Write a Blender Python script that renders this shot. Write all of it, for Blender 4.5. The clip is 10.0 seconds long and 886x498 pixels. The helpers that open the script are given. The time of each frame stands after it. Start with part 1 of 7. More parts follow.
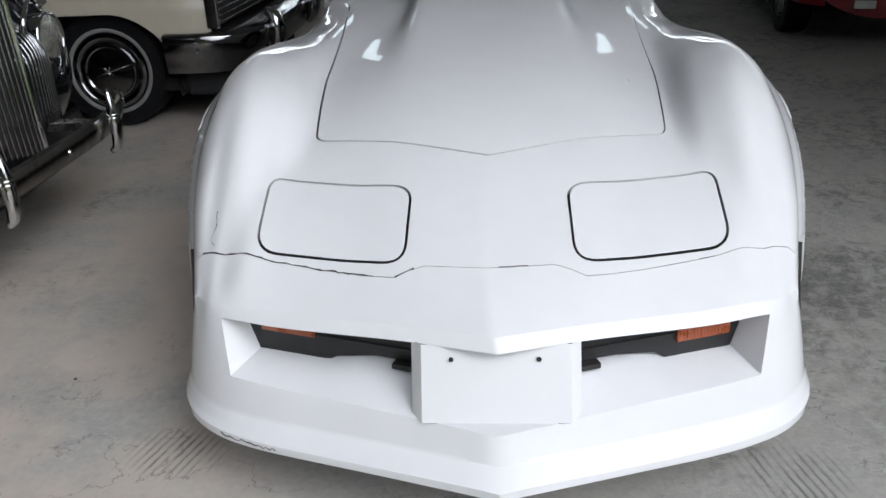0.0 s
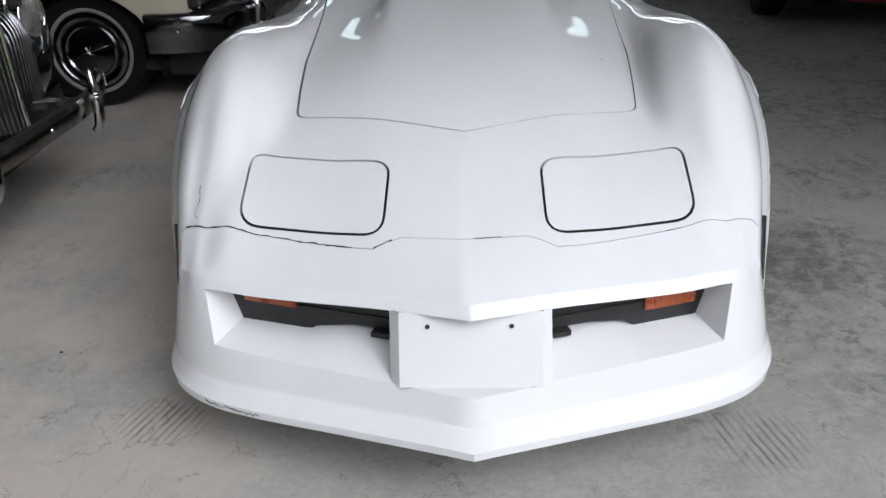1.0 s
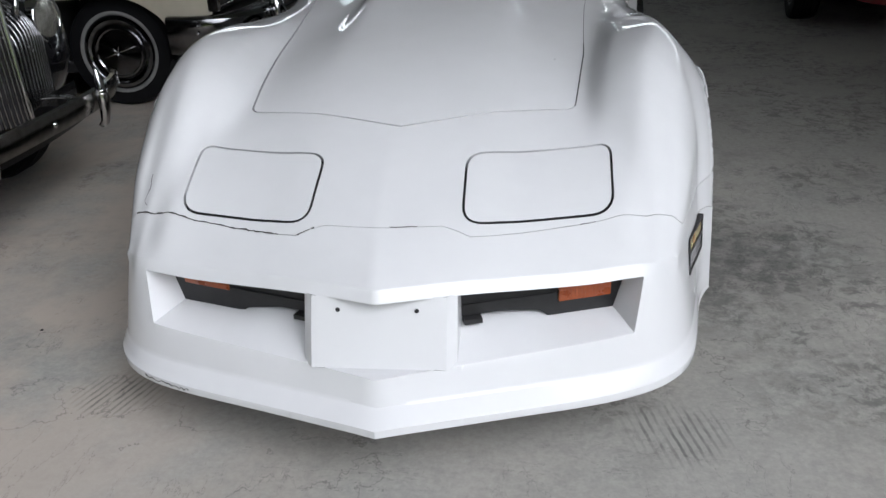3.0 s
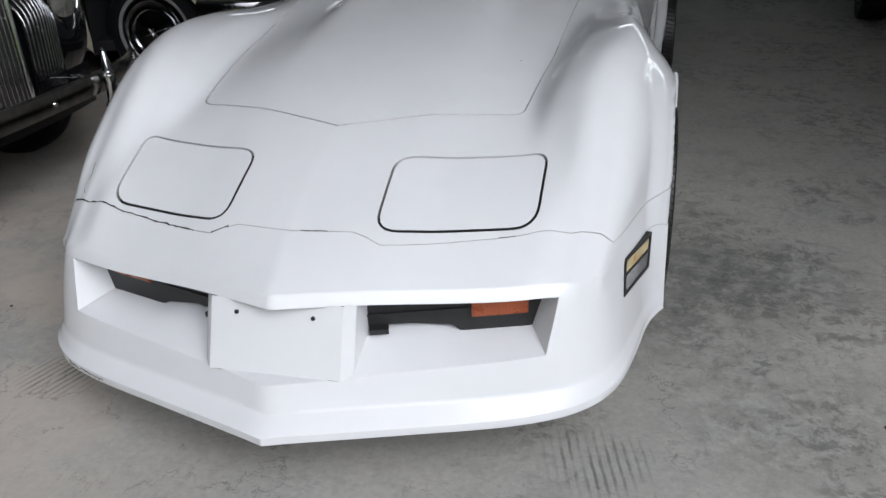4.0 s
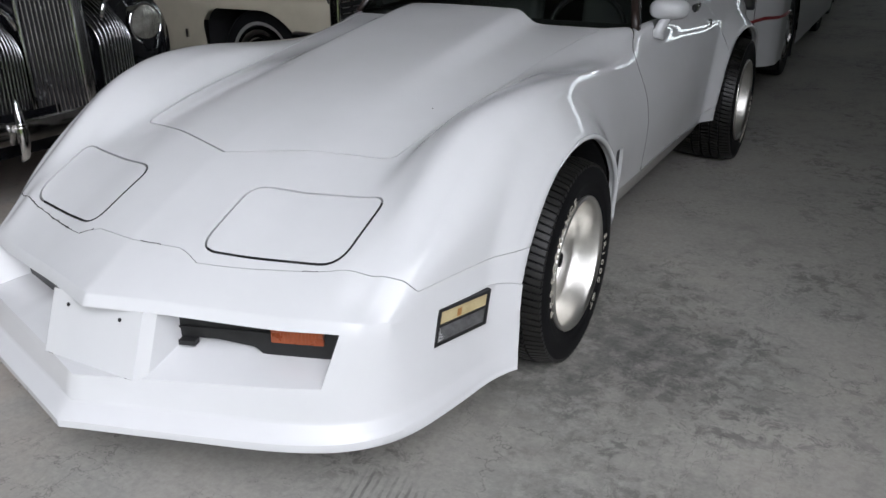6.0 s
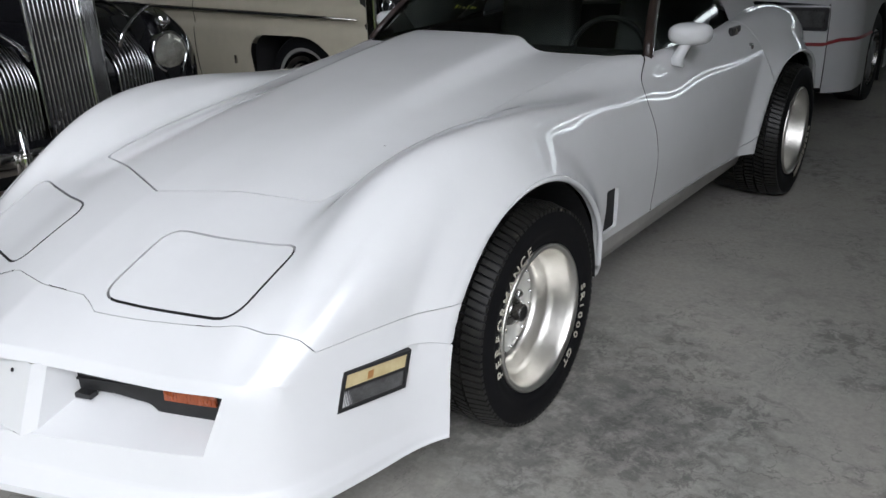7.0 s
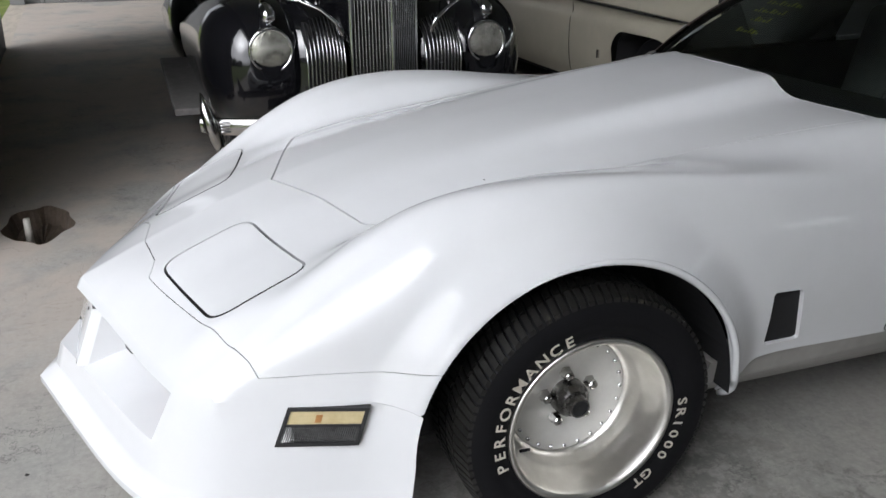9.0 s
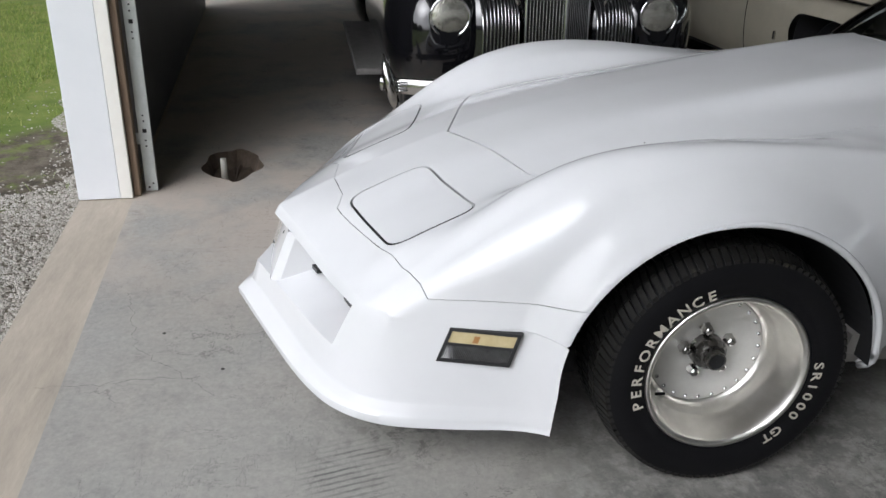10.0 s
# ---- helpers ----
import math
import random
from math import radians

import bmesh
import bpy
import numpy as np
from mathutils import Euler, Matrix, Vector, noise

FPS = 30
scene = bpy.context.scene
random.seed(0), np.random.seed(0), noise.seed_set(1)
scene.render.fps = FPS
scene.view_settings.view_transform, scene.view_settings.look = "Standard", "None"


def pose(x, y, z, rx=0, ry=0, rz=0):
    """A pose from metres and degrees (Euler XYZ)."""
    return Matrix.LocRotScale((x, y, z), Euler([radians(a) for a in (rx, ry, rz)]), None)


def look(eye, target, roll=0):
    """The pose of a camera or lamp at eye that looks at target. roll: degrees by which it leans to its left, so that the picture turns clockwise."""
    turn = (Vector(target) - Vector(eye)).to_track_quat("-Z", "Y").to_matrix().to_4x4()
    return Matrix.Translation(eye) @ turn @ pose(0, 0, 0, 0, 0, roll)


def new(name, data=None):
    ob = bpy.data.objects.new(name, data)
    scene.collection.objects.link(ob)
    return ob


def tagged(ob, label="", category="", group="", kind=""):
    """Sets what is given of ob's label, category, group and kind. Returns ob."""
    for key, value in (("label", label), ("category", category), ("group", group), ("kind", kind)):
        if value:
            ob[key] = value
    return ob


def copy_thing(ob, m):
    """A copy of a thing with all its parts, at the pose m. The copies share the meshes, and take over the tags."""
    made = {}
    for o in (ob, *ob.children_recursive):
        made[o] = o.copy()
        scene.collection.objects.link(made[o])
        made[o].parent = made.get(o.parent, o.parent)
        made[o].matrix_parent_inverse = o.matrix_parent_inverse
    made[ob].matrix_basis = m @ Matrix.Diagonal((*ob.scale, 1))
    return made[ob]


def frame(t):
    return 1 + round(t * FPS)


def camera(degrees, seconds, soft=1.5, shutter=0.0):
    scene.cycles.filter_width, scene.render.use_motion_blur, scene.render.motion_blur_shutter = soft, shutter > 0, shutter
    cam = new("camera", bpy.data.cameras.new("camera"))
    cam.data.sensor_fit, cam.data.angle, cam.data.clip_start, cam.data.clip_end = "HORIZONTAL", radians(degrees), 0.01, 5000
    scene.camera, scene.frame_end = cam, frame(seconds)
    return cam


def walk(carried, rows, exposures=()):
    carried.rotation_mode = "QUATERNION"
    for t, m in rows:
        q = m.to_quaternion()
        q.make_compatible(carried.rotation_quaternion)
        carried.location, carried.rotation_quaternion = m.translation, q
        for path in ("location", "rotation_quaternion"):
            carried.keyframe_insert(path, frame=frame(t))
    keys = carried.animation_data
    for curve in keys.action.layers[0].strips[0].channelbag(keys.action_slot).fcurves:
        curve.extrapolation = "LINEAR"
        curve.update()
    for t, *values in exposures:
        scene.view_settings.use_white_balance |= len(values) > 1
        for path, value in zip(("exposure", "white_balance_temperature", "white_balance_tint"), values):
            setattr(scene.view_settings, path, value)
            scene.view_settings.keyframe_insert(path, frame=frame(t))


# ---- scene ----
from mathutils.geometry import delaunay_2d_cdt

cam = camera(55.8, 10.0)
PATH = [
    (0, (-0.005, -2.728, 1.423), (-0.124, -0.905, 0.61), -2.2),
    (0.5, (-0.023, -2.732, 1.413), (-0.101, -0.919, 0.574), -2.1),
    (1, (0.014, -2.805, 1.427), (-0.065, -0.997, 0.577), -1.8),
    (1.5, (0.1, -2.923, 1.417), (-0.019, -1.112, 0.577), -2.3),
    (2, (0.151, -2.988, 1.424), (-0.005, -1.178, 0.587), -2.1),
    (2.5, (0.24, -2.961, 1.412), (0.057, -1.15, 0.583), -2.6),
    (4, (0.791, -2.719, 1.424), (0.364, -0.964, 0.565), -1.9),
    (4.5, (1.012, -2.695, 1.421), (0.459, -0.976, 0.56), -2.3),
    (5, (1.226, -2.584, 1.378), (0.573, -0.9, 0.52), -2.0),
    (5.5, (1.449, -2.501, 1.429), (0.681, -0.855, 0.592), -0.7),
    (6, (1.739, -2.427, 1.437), (0.851, -0.807, 0.671), -0.3),
    (6.2, (1.839, -2.388, 1.428), (0.904, -0.78, 0.693), -0.7),
    (7.3, (2.104, -1.755, 1.434), (0.896, -0.339, 0.701), -2.0),
    (7.5, (2.184, -1.617, 1.445), (0.905, -0.272, 0.7), -2.1),
    (8, (2.326, -1.353, 1.519), (0.926, -0.15, 0.748), -1.8),
    (8.5, (2.328, -1.09, 1.479), (0.774, -0.083, 0.724), -0.4),
    (9, (2.422, -0.951, 1.487), (0.681, -0.307, 0.743), 0.4),
    (9.5, (2.608, -0.911, 1.493), (0.804, -0.567, 0.7), 0.5),
    (10, (2.646, -1.046, 1.498), (0.838, -0.748, 0.696), 1.2),
]
K = 0.975         # metres in one unit of the plan, set by the white car's wheelbase
walk(cam, [(t, look(Vector(eye) * K, Vector(target) * K, roll)) for t, eye, target, roll in PATH],
     exposures=[(0.0, 0.44, 6050, 12), (2.5, 0.36, 6055, 12), (4.0, 0.26, 6060, 12), (6.0, 0.24, 6060, 13), (7.5, 0.46, 6090, 11), (8.0, 0.50, 6130, 11), (8.5, 0.61, 6210, 14), (9.0, 0.55, 6140, 12), (9.5, 0.45, 6130, 11), (10.0, 0.42, 6150, 12)])

# ---- light ----
world = bpy.data.worlds.new("overcast_sky")
scene.world = world
world.use_nodes = True
wn = world.node_tree
sky = wn.nodes.new("ShaderNodeTexSky")
sky.sky_type, sky.sun_disc = "NISHITA", False
sky.sun_elevation, sky.sun_rotation = radians(41), radians(137)
sky.air_density, sky.dust_density, sky.ozone_density = 1.2, 4.0, 1.0
wn.nodes["Background"].inputs["Strength"].default_value = 0.17
# thin even cloud: most of the sky's colour is washed out, with soft brighter and darker banks
grey = wn.nodes.new("ShaderNodeRGBToBW")
wn.links.new(sky.outputs["Color"], grey.inputs["Color"])
cloud_co = wn.nodes.new("ShaderNodeTexCoord")
cloud = wn.nodes.new("ShaderNodeTexNoise")
cloud.inputs["Scale"].default_value, cloud.inputs["Detail"].default_value = 2.6, 6.0
wn.links.new(cloud_co.outputs["Generated"], cloud.inputs["Vector"])
bank = wn.nodes.new("ShaderNodeMapRange")
bank.inputs["From Min"].default_value, bank.inputs["From Max"].default_value = 0.3, 0.7
bank.inputs["To Min"].default_value, bank.inputs["To Max"].default_value = 0.75, 1.4
wn.links.new(cloud.outputs["Fac"], bank.inputs["Value"])
lit = wn.nodes.new("ShaderNodeMath")
lit.operation = "MULTIPLY"
wn.links.new(grey.outputs["Val"], lit.inputs[0])
wn.links.new(bank.outputs["Result"], lit.inputs[1])
haze = wn.nodes.new("ShaderNodeMix")
haze.data_type = "RGBA"
haze.inputs[0].default_value = 0.93
wn.links.new(sky.outputs["Color"], haze.inputs[6])
wn.links.new(lit.outputs[0], haze.inputs[7])
wn.links.new(haze.outputs[2], wn.nodes["Background"].inputs["Color"])
sun = new("sun", bpy.data.lights.new("sun", "SUN"))
sun.data.energy, sun.data.angle, sun.data.color = 0.38, radians(40), (1.0, 0.985, 0.965)
sun.matrix_world = look((11.2, -12.0, 14.3), (0, 0, 0))


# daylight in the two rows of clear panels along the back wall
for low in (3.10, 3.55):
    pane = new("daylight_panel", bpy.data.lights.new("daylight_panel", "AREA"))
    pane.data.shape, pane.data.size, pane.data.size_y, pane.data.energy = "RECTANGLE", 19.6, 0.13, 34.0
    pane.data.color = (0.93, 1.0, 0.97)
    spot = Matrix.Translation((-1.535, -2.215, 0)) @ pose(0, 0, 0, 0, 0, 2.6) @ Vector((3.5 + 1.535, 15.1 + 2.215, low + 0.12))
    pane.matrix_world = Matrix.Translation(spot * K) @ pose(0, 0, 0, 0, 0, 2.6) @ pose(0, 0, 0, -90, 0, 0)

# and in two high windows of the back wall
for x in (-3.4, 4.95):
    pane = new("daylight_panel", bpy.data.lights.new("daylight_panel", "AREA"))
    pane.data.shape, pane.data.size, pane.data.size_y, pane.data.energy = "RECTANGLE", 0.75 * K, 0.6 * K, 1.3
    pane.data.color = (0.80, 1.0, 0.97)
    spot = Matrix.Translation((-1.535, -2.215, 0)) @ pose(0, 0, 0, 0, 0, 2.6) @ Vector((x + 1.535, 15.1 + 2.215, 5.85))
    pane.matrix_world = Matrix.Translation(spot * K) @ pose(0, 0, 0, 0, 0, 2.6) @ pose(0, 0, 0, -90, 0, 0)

# ---- materials ----
def material(name, rough=0.5, metal=0.0, coat=0.0, spec=0.5):
    m = bpy.data.materials.new(name)
    m.use_nodes = True
    b = m.node_tree.nodes["Principled BSDF"]
    b.inputs["Roughness"].default_value = rough
    b.inputs["Metallic"].default_value = metal
    b.inputs["Coat Weight"].default_value = coat
    b.inputs["Coat Roughness"].default_value = 0.03
    b.inputs["Specular IOR Level"].default_value = spec
    return m, m.node_tree, b


def node(tree, kind, **values):
    n = tree.nodes.new(kind)
    for key, value in values.items():
        n.inputs[key].default_value = value
    return n


def noise_of(tree, scale, detail=4.0, rough=0.55, stretch=None, kind="Object", seed=0.0):
    co = tree.nodes.new("ShaderNodeTexCoord")
    n = node(tree, "ShaderNodeTexNoise", Scale=scale, Detail=detail, Roughness=rough)
    mp = tree.nodes.new("ShaderNodeMapping")
    mp.inputs["Location"].default_value = (seed, seed * 0.7, seed * 1.3)
    if stretch:
        mp.inputs["Scale"].default_value = stretch
    tree.links.new(co.outputs[kind], mp.inputs["Vector"])
    tree.links.new(mp.outputs["Vector"], n.inputs["Vector"])
    return n.outputs["Fac"]


def ramp(tree, fac, stops):
    r = tree.nodes.new("ShaderNodeValToRGB")
    els = r.color_ramp.elements
    for i, (at, col) in enumerate(stops):
        e = els[i] if i < 2 else els.new(at)
        e.position = at
        e.color = (*col, 1) if len(col) == 3 else col
    tree.links.new(fac, r.inputs["Fac"])
    return r.outputs["Color"]


def mixed(tree, fac, a, b, mode="MIX"):
    m = tree.nodes.new("ShaderNodeMix")
    m.data_type, m.blend_type = "RGBA", mode
    for key, v in ((0, fac), (6, a), (7, b)):
        if hasattr(v, "is_output"):
            tree.links.new(v, m.inputs[key])
        elif isinstance(v, (int, float)):
            m.inputs[key].default_value = v
        else:
            m.inputs[key].default_value = (*v, 1)
    return m.outputs[2]


def bumped(tree, b, height, strength, distance):
    n = node(tree, "ShaderNodeBump", Strength=strength, Distance=distance)
    tree.links.new(height, n.inputs["Height"])
    tree.links.new(n.outputs["Normal"], b.inputs["Normal"])


def speckled(name, low, high, scale, rough=0.5, metal=0.0, coat=0.0, bump=0.0, rough_span=0.12, stretch=None, spec=0.5, fine=6.0):
    """A plain surface with two scales of variation in colour and gloss."""
    m, t, b = material(name, rough, metal, coat, spec)
    big = noise_of(t, scale, 5, 0.6, stretch)
    small = noise_of(t, scale * fine, 3, 0.6, stretch, seed=3.1)
    col = ramp(t, big, [(0.3, low), (0.7, high)])
    t.links.new(mixed(t, 0.25, col, ramp(t, small, [(0.3, low), (0.7, high)])), b.inputs["Base Color"])
    mr = node(t, "ShaderNodeMapRange")
    mr.inputs["To Min"].default_value, mr.inputs["To Max"].default_value = rough - rough_span / 2, rough + rough_span / 2
    t.links.new(big, mr.inputs["Value"])
    t.links.new(mr.outputs["Result"], b.inputs["Roughness"])
    if bump:
        bumped(t, b, small, 0.5, bump)
    return m


WHITE = speckled("white_car_paint", (0.63, 0.637, 0.645), (0.675, 0.68, 0.688), 2.2, 0.5, coat=1.0, rough_span=0.08, spec=0.05)
WHITE.node_tree.nodes["Principled BSDF"].inputs["Coat IOR"].default_value = 1.47
bumped(WHITE.node_tree, WHITE.node_tree.nodes["Principled BSDF"], noise_of(WHITE.node_tree, 4.5, 3, 0.5, seed=8.0), 0.12, 0.003)
LINER = speckled("black_fibreglass", (0.006, 0.006, 0.007), (0.014, 0.014, 0.015), 6, 0.7)
RUBBER = speckled("tyre_rubber", (0.004, 0.004, 0.005), (0.008, 0.008, 0.009), 14, 0.62, bump=0.0006, spec=0.18)
TREAD = speckled("dusty_tread_rubber", (0.004, 0.004, 0.004), (0.022, 0.021, 0.019), 16, 0.42, bump=0.001, spec=0.4)
dust = ramp(TREAD.node_tree, noise_of(TREAD.node_tree, 24, 8, 0.75, seed=6.0), [(0.60, (0, 0, 0)), (0.68, (0.5, 0.5, 0.5))])
rubber_base = TREAD.node_tree.nodes["Principled BSDF"].inputs["Base Color"]
TREAD.node_tree.links.new(mixed(TREAD.node_tree, dust, rubber_base.links[0].from_socket, (0.13, 0.115, 0.085)), rubber_base)
ALLOY = speckled("polished_aluminium", (0.56, 0.545, 0.51), (0.70, 0.685, 0.645), 9, 0.34, metal=1.0, rough_span=0.12)
turned = ALLOY.node_tree.nodes.new("ShaderNodeTangent")
turned.direction_type, turned.axis = "RADIAL", "X"
ALLOY.node_tree.links.new(turned.outputs[0], ALLOY.node_tree.nodes["Principled BSDF"].inputs["Tangent"])
ALLOY.node_tree.nodes["Principled BSDF"].inputs["Anisotropic"].default_value = 0.6
BRUSHED = speckled("brushed_aluminium", (0.82, 0.81, 0.77), (0.92, 0.91, 0.87), 14, 0.46, metal=0.5, rough_span=0.16)
STEEL = speckled("dark_steel", (0.16, 0.155, 0.15), (0.32, 0.31, 0.3), 30, 0.27, metal=1.0)
CHROME = speckled("chrome", (0.66, 0.66, 0.67), (0.82, 0.82, 0.83), 7, 0.1, metal=1.0, rough_span=0.1)
PITTED = speckled("pitted_chrome", (0.38, 0.37, 0.35), (0.62, 0.61, 0.6), 26, 0.16, metal=1.0, rough_span=0.2)
BLACK = speckled("black_car_paint", (0.004, 0.004, 0.005), (0.008, 0.008, 0.01), 3, 0.14, coat=0.8, rough_span=0.1)
CREAM = speckled("cream_car_paint", (0.42, 0.39, 0.31), (0.50, 0.465, 0.37), 2.5, 0.3, coat=0.5)
RED = speckled("red_car_paint", (0.10, 0.005, 0.008), (0.15, 0.008, 0.012), 3, 0.3, coat=0.3, spec=0.2)
PLASTIC = speckled("black_plastic", (0.009, 0.009, 0.010), (0.02, 0.02, 0.021), 20, 0.42, bump=0.0003)
SILL = speckled("grey_rocker_paint", (0.24, 0.235, 0.22), (0.33, 0.32, 0.30), 5, 0.45)
LETTER = speckled("off_white_lettering", (0.42, 0.39, 0.32), (0.58, 0.55, 0.48), 40, 0.6)
SEAT = speckled("dark_vinyl", (0.012, 0.011, 0.011), (0.03, 0.028, 0.027), 10, 0.5, bump=0.0006)
TRIMCLOTH = speckled("worn_grey_trim", (0.07, 0.072, 0.07), (0.13, 0.13, 0.125), 8, 0.6, bump=0.0006)
STRIPE = speckled("red_stripe", (0.28, 0.03, 0.035), (0.34, 0.05, 0.05), 10, 0.4)


def lens(name, low, high, rough=0.12, trans=0.35):
    m = speckled(name, low, high, 18, rough, coat=0.6)
    m.node_tree.nodes["Principled BSDF"].inputs["Transmission Weight"].default_value = trans
    return m


AMBER = lens("amber_lens", (0.33, 0.07, 0.02), (0.42, 0.10, 0.03), 0.28, 0.1)
AMBERDULL = lens("dull_amber_spot", (0.30, 0.13, 0.03), (0.4, 0.2, 0.06), 0.3, 0.1)
CLEAR = lens("clear_lens", (0.52, 0.42, 0.22), (0.66, 0.56, 0.33), 0.16, 0.15)
SMOKED = lens("ribbed_smoke_lens", (0.05, 0.05, 0.05), (0.12, 0.12, 0.12), 0.22, 0.1)
REDLENS = lens("red_lens", (0.20, 0.015, 0.015), (0.28, 0.03, 0.03), 0.2, 0.1)


def glass(name, colour, rough=0.02):
    m, t, b = material(name, rough)
    tr = t.nodes.new("ShaderNodeBsdfTransparent")
    tr.inputs["Color"].default_value = (*colour, 1)
    gl = node(t, "ShaderNodeBsdfGlossy", Roughness=rough)
    mx = t.nodes.new("ShaderNodeMixShader")
    fr = node(t, "ShaderNodeFresnel", IOR=1.5)
    t.links.new(fr.outputs["Fac"], mx.inputs[0])
    t.links.new(tr.outputs[0], mx.inputs[1])
    t.links.new(gl.outputs[0], mx.inputs[2])
    t.links.new(mx.outputs[0], t.nodes["Material Output"].inputs["Surface"])
    return m


LAMPGLASS = glass("headlamp_glass", (0.93, 0.94, 0.93))
TINTED = glass("tinted_glass", (0.64, 0.70, 0.68))


# dark rubber scuffs on the floor: x, y, turn, half-width, half-length
SCUFFS = ((-0.88, -0.89, -18, 0.17, 0.13), (0.75, -0.97, 13, 0.17, 0.18))


# broad dirt, with shade under the car painted in: x, y, half-width, half-length, strength
DIRT_AND_SHADE = ((1.02, -0.05, 0.42, 0.62, 0.5), (1.32, 0.15, 0.40, 0.40, 0.45), (0.55, 0.2, 0.8, 0.8, 0.6), (1.25, -0.75, 0.5, 0.35, 0.3))


def concrete():
    m, t, b = material("stained_concrete", 0.7, spec=0.25)
    big = noise_of(t, 0.9, 6, 0.62)
    mid = noise_of(t, 3.6, 8, 0.74, seed=2.0)
    fine = noise_of(t, 55, 4, 0.7, seed=5.0)
    swirl = noise_of(t, 2.2, 5, 0.7, stretch=(1.0, 3.2, 1.0), seed=9.0)
    col = ramp(t, big, [(0.25, (0.28, 0.278, 0.262)), (0.5, (0.365, 0.36, 0.335)), (0.75, (0.45, 0.432, 0.392))])
    col = mixed(t, ramp(t, mid, [(0.53, (0, 0, 0)), (0.70, (0.5, 0.5, 0.5))]), col, (0.15, 0.15, 0.145))
    col = mixed(t, ramp(t, swirl, [(0.55, (0, 0, 0)), (0.8, (0.6, 0.6, 0.6))]), col, (0.43, 0.405, 0.36))
    col = mixed(t, 0.35, col, ramp(t, fine, [(0.3, (0.16, 0.155, 0.145)), (0.7, (0.40, 0.385, 0.35))]))
    # smudges that gather in patches, pinkish dust, thin scratches and hairline cracks
    smudge = noise_of(t, 15, 10, 0.8, seed=14.0)
    smudge.node.inputs["Distortion"].default_value = 0.5
    where = noise_of(t, 1.6, 5, 0.65, seed=21.0)
    at = t.nodes.new("ShaderNodeTexCoord")
    xyz = t.nodes.new("ShaderNodeSeparateXYZ")
    t.links.new(at.outputs["Object"], xyz.inputs[0])
    worn = t.nodes.new("ShaderNodeMapRange")
    worn.inputs["From Min"].default_value, worn.inputs["From Max"].default_value = 0.2, 1.4
    worn.inputs["To Min"].default_value, worn.inputs["To Max"].default_value = -0.06, 0.06
    t.links.new(xyz.outputs["X"], worn.inputs["Value"])
    more = node(t, "ShaderNodeMath")
    t.links.new(where, more.inputs[0])
    t.links.new(worn.outputs["Result"], more.inputs[1])
    where = more.outputs[0]
    mask = mixed(t, 1.0, ramp(t, smudge, [(0.49, (0, 0, 0)), (0.56, (1, 1, 1))]), ramp(t, where, [(0.52, (0.04, 0.04, 0.04)), (0.62, (0.7, 0.7, 0.7))]), "MULTIPLY")
    col = mixed(t, mask, col, (0.12, 0.12, 0.115))
    # tan dust trodden in beside the door jamb and left of the nose
    dusty = t.nodes.new("ShaderNodeMapRange")
    dusty.inputs["From Min"].default_value, dusty.inputs["From Max"].default_value = 0.1, -1.2
    dusty.inputs["To Min"].default_value, dusty.inputs["To Max"].default_value = 0.12, 1.0
    t.links.new(xyz.outputs["X"], dusty.inputs["Value"])
    pink = mixed(t, 1.0, ramp(t, noise_of(t, 1.7, 5, 0.65, seed=31.0), [(0.36, (0, 0, 0)), (0.54, (0.85, 0.85, 0.85))]), dusty.outputs["Result"], "MULTIPLY")
    col = mixed(t, pink, col, (0.45, 0.395, 0.34))
    for scale, stretch, wide, seed in ((1.4, (1.0, 1.0, 1.0), 0.0035, 40.0), (3.0, (1.0, 4.0, 1.0), 0.004, 47.0), (2.4, (3.5, 1.0, 1.0), 0.004, 53.0)):
        line = ramp(t, noise_of(t, scale, 7, 0.6, stretch=stretch, seed=seed), [(0.5 - wide, (0, 0, 0)), (0.5, (1, 1, 1)), (0.5 + wide, (0, 0, 0))])
        gate = ramp(t, noise_of(t, 2.1, 3, 0.6, seed=seed + 3), [(0.52, (0, 0, 0)), (0.60, (0.5, 0.5, 0.5))])
        col = mixed(t, mixed(t, 1.0, line, gate, "MULTIPLY"), col, (0.06, 0.058, 0.055))
    # oil and rubber dirt trodden in round the front wheel, plus painted under-car shade
    for cx, cy, sx, sy, most in DIRT_AND_SHADE:
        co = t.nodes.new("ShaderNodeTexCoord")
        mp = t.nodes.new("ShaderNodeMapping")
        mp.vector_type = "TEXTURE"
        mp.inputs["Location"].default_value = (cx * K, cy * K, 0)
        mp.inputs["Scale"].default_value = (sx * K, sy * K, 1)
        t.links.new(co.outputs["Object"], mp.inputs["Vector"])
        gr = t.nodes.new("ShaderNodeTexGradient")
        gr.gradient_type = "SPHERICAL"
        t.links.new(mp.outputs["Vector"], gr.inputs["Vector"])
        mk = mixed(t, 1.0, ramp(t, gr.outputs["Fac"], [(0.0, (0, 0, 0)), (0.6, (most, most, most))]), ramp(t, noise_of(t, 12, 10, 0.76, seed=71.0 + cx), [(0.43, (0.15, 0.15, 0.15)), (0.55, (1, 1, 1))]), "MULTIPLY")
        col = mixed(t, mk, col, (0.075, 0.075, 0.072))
    for cx, cy, turn, sx, sy in SCUFFS:
        co = t.nodes.new("ShaderNodeTexCoord")
        mp = t.nodes.new("ShaderNodeMapping")
        mp.vector_type = "TEXTURE"
        mp.inputs["Location"].default_value = (cx * K, cy * K, 0)
        mp.inputs["Rotation"].default_value = (0, 0, radians(turn))
        mp.inputs["Scale"].default_value = (sx * K, sy * K, 1)
        t.links.new(co.outputs["Object"], mp.inputs["Vector"])
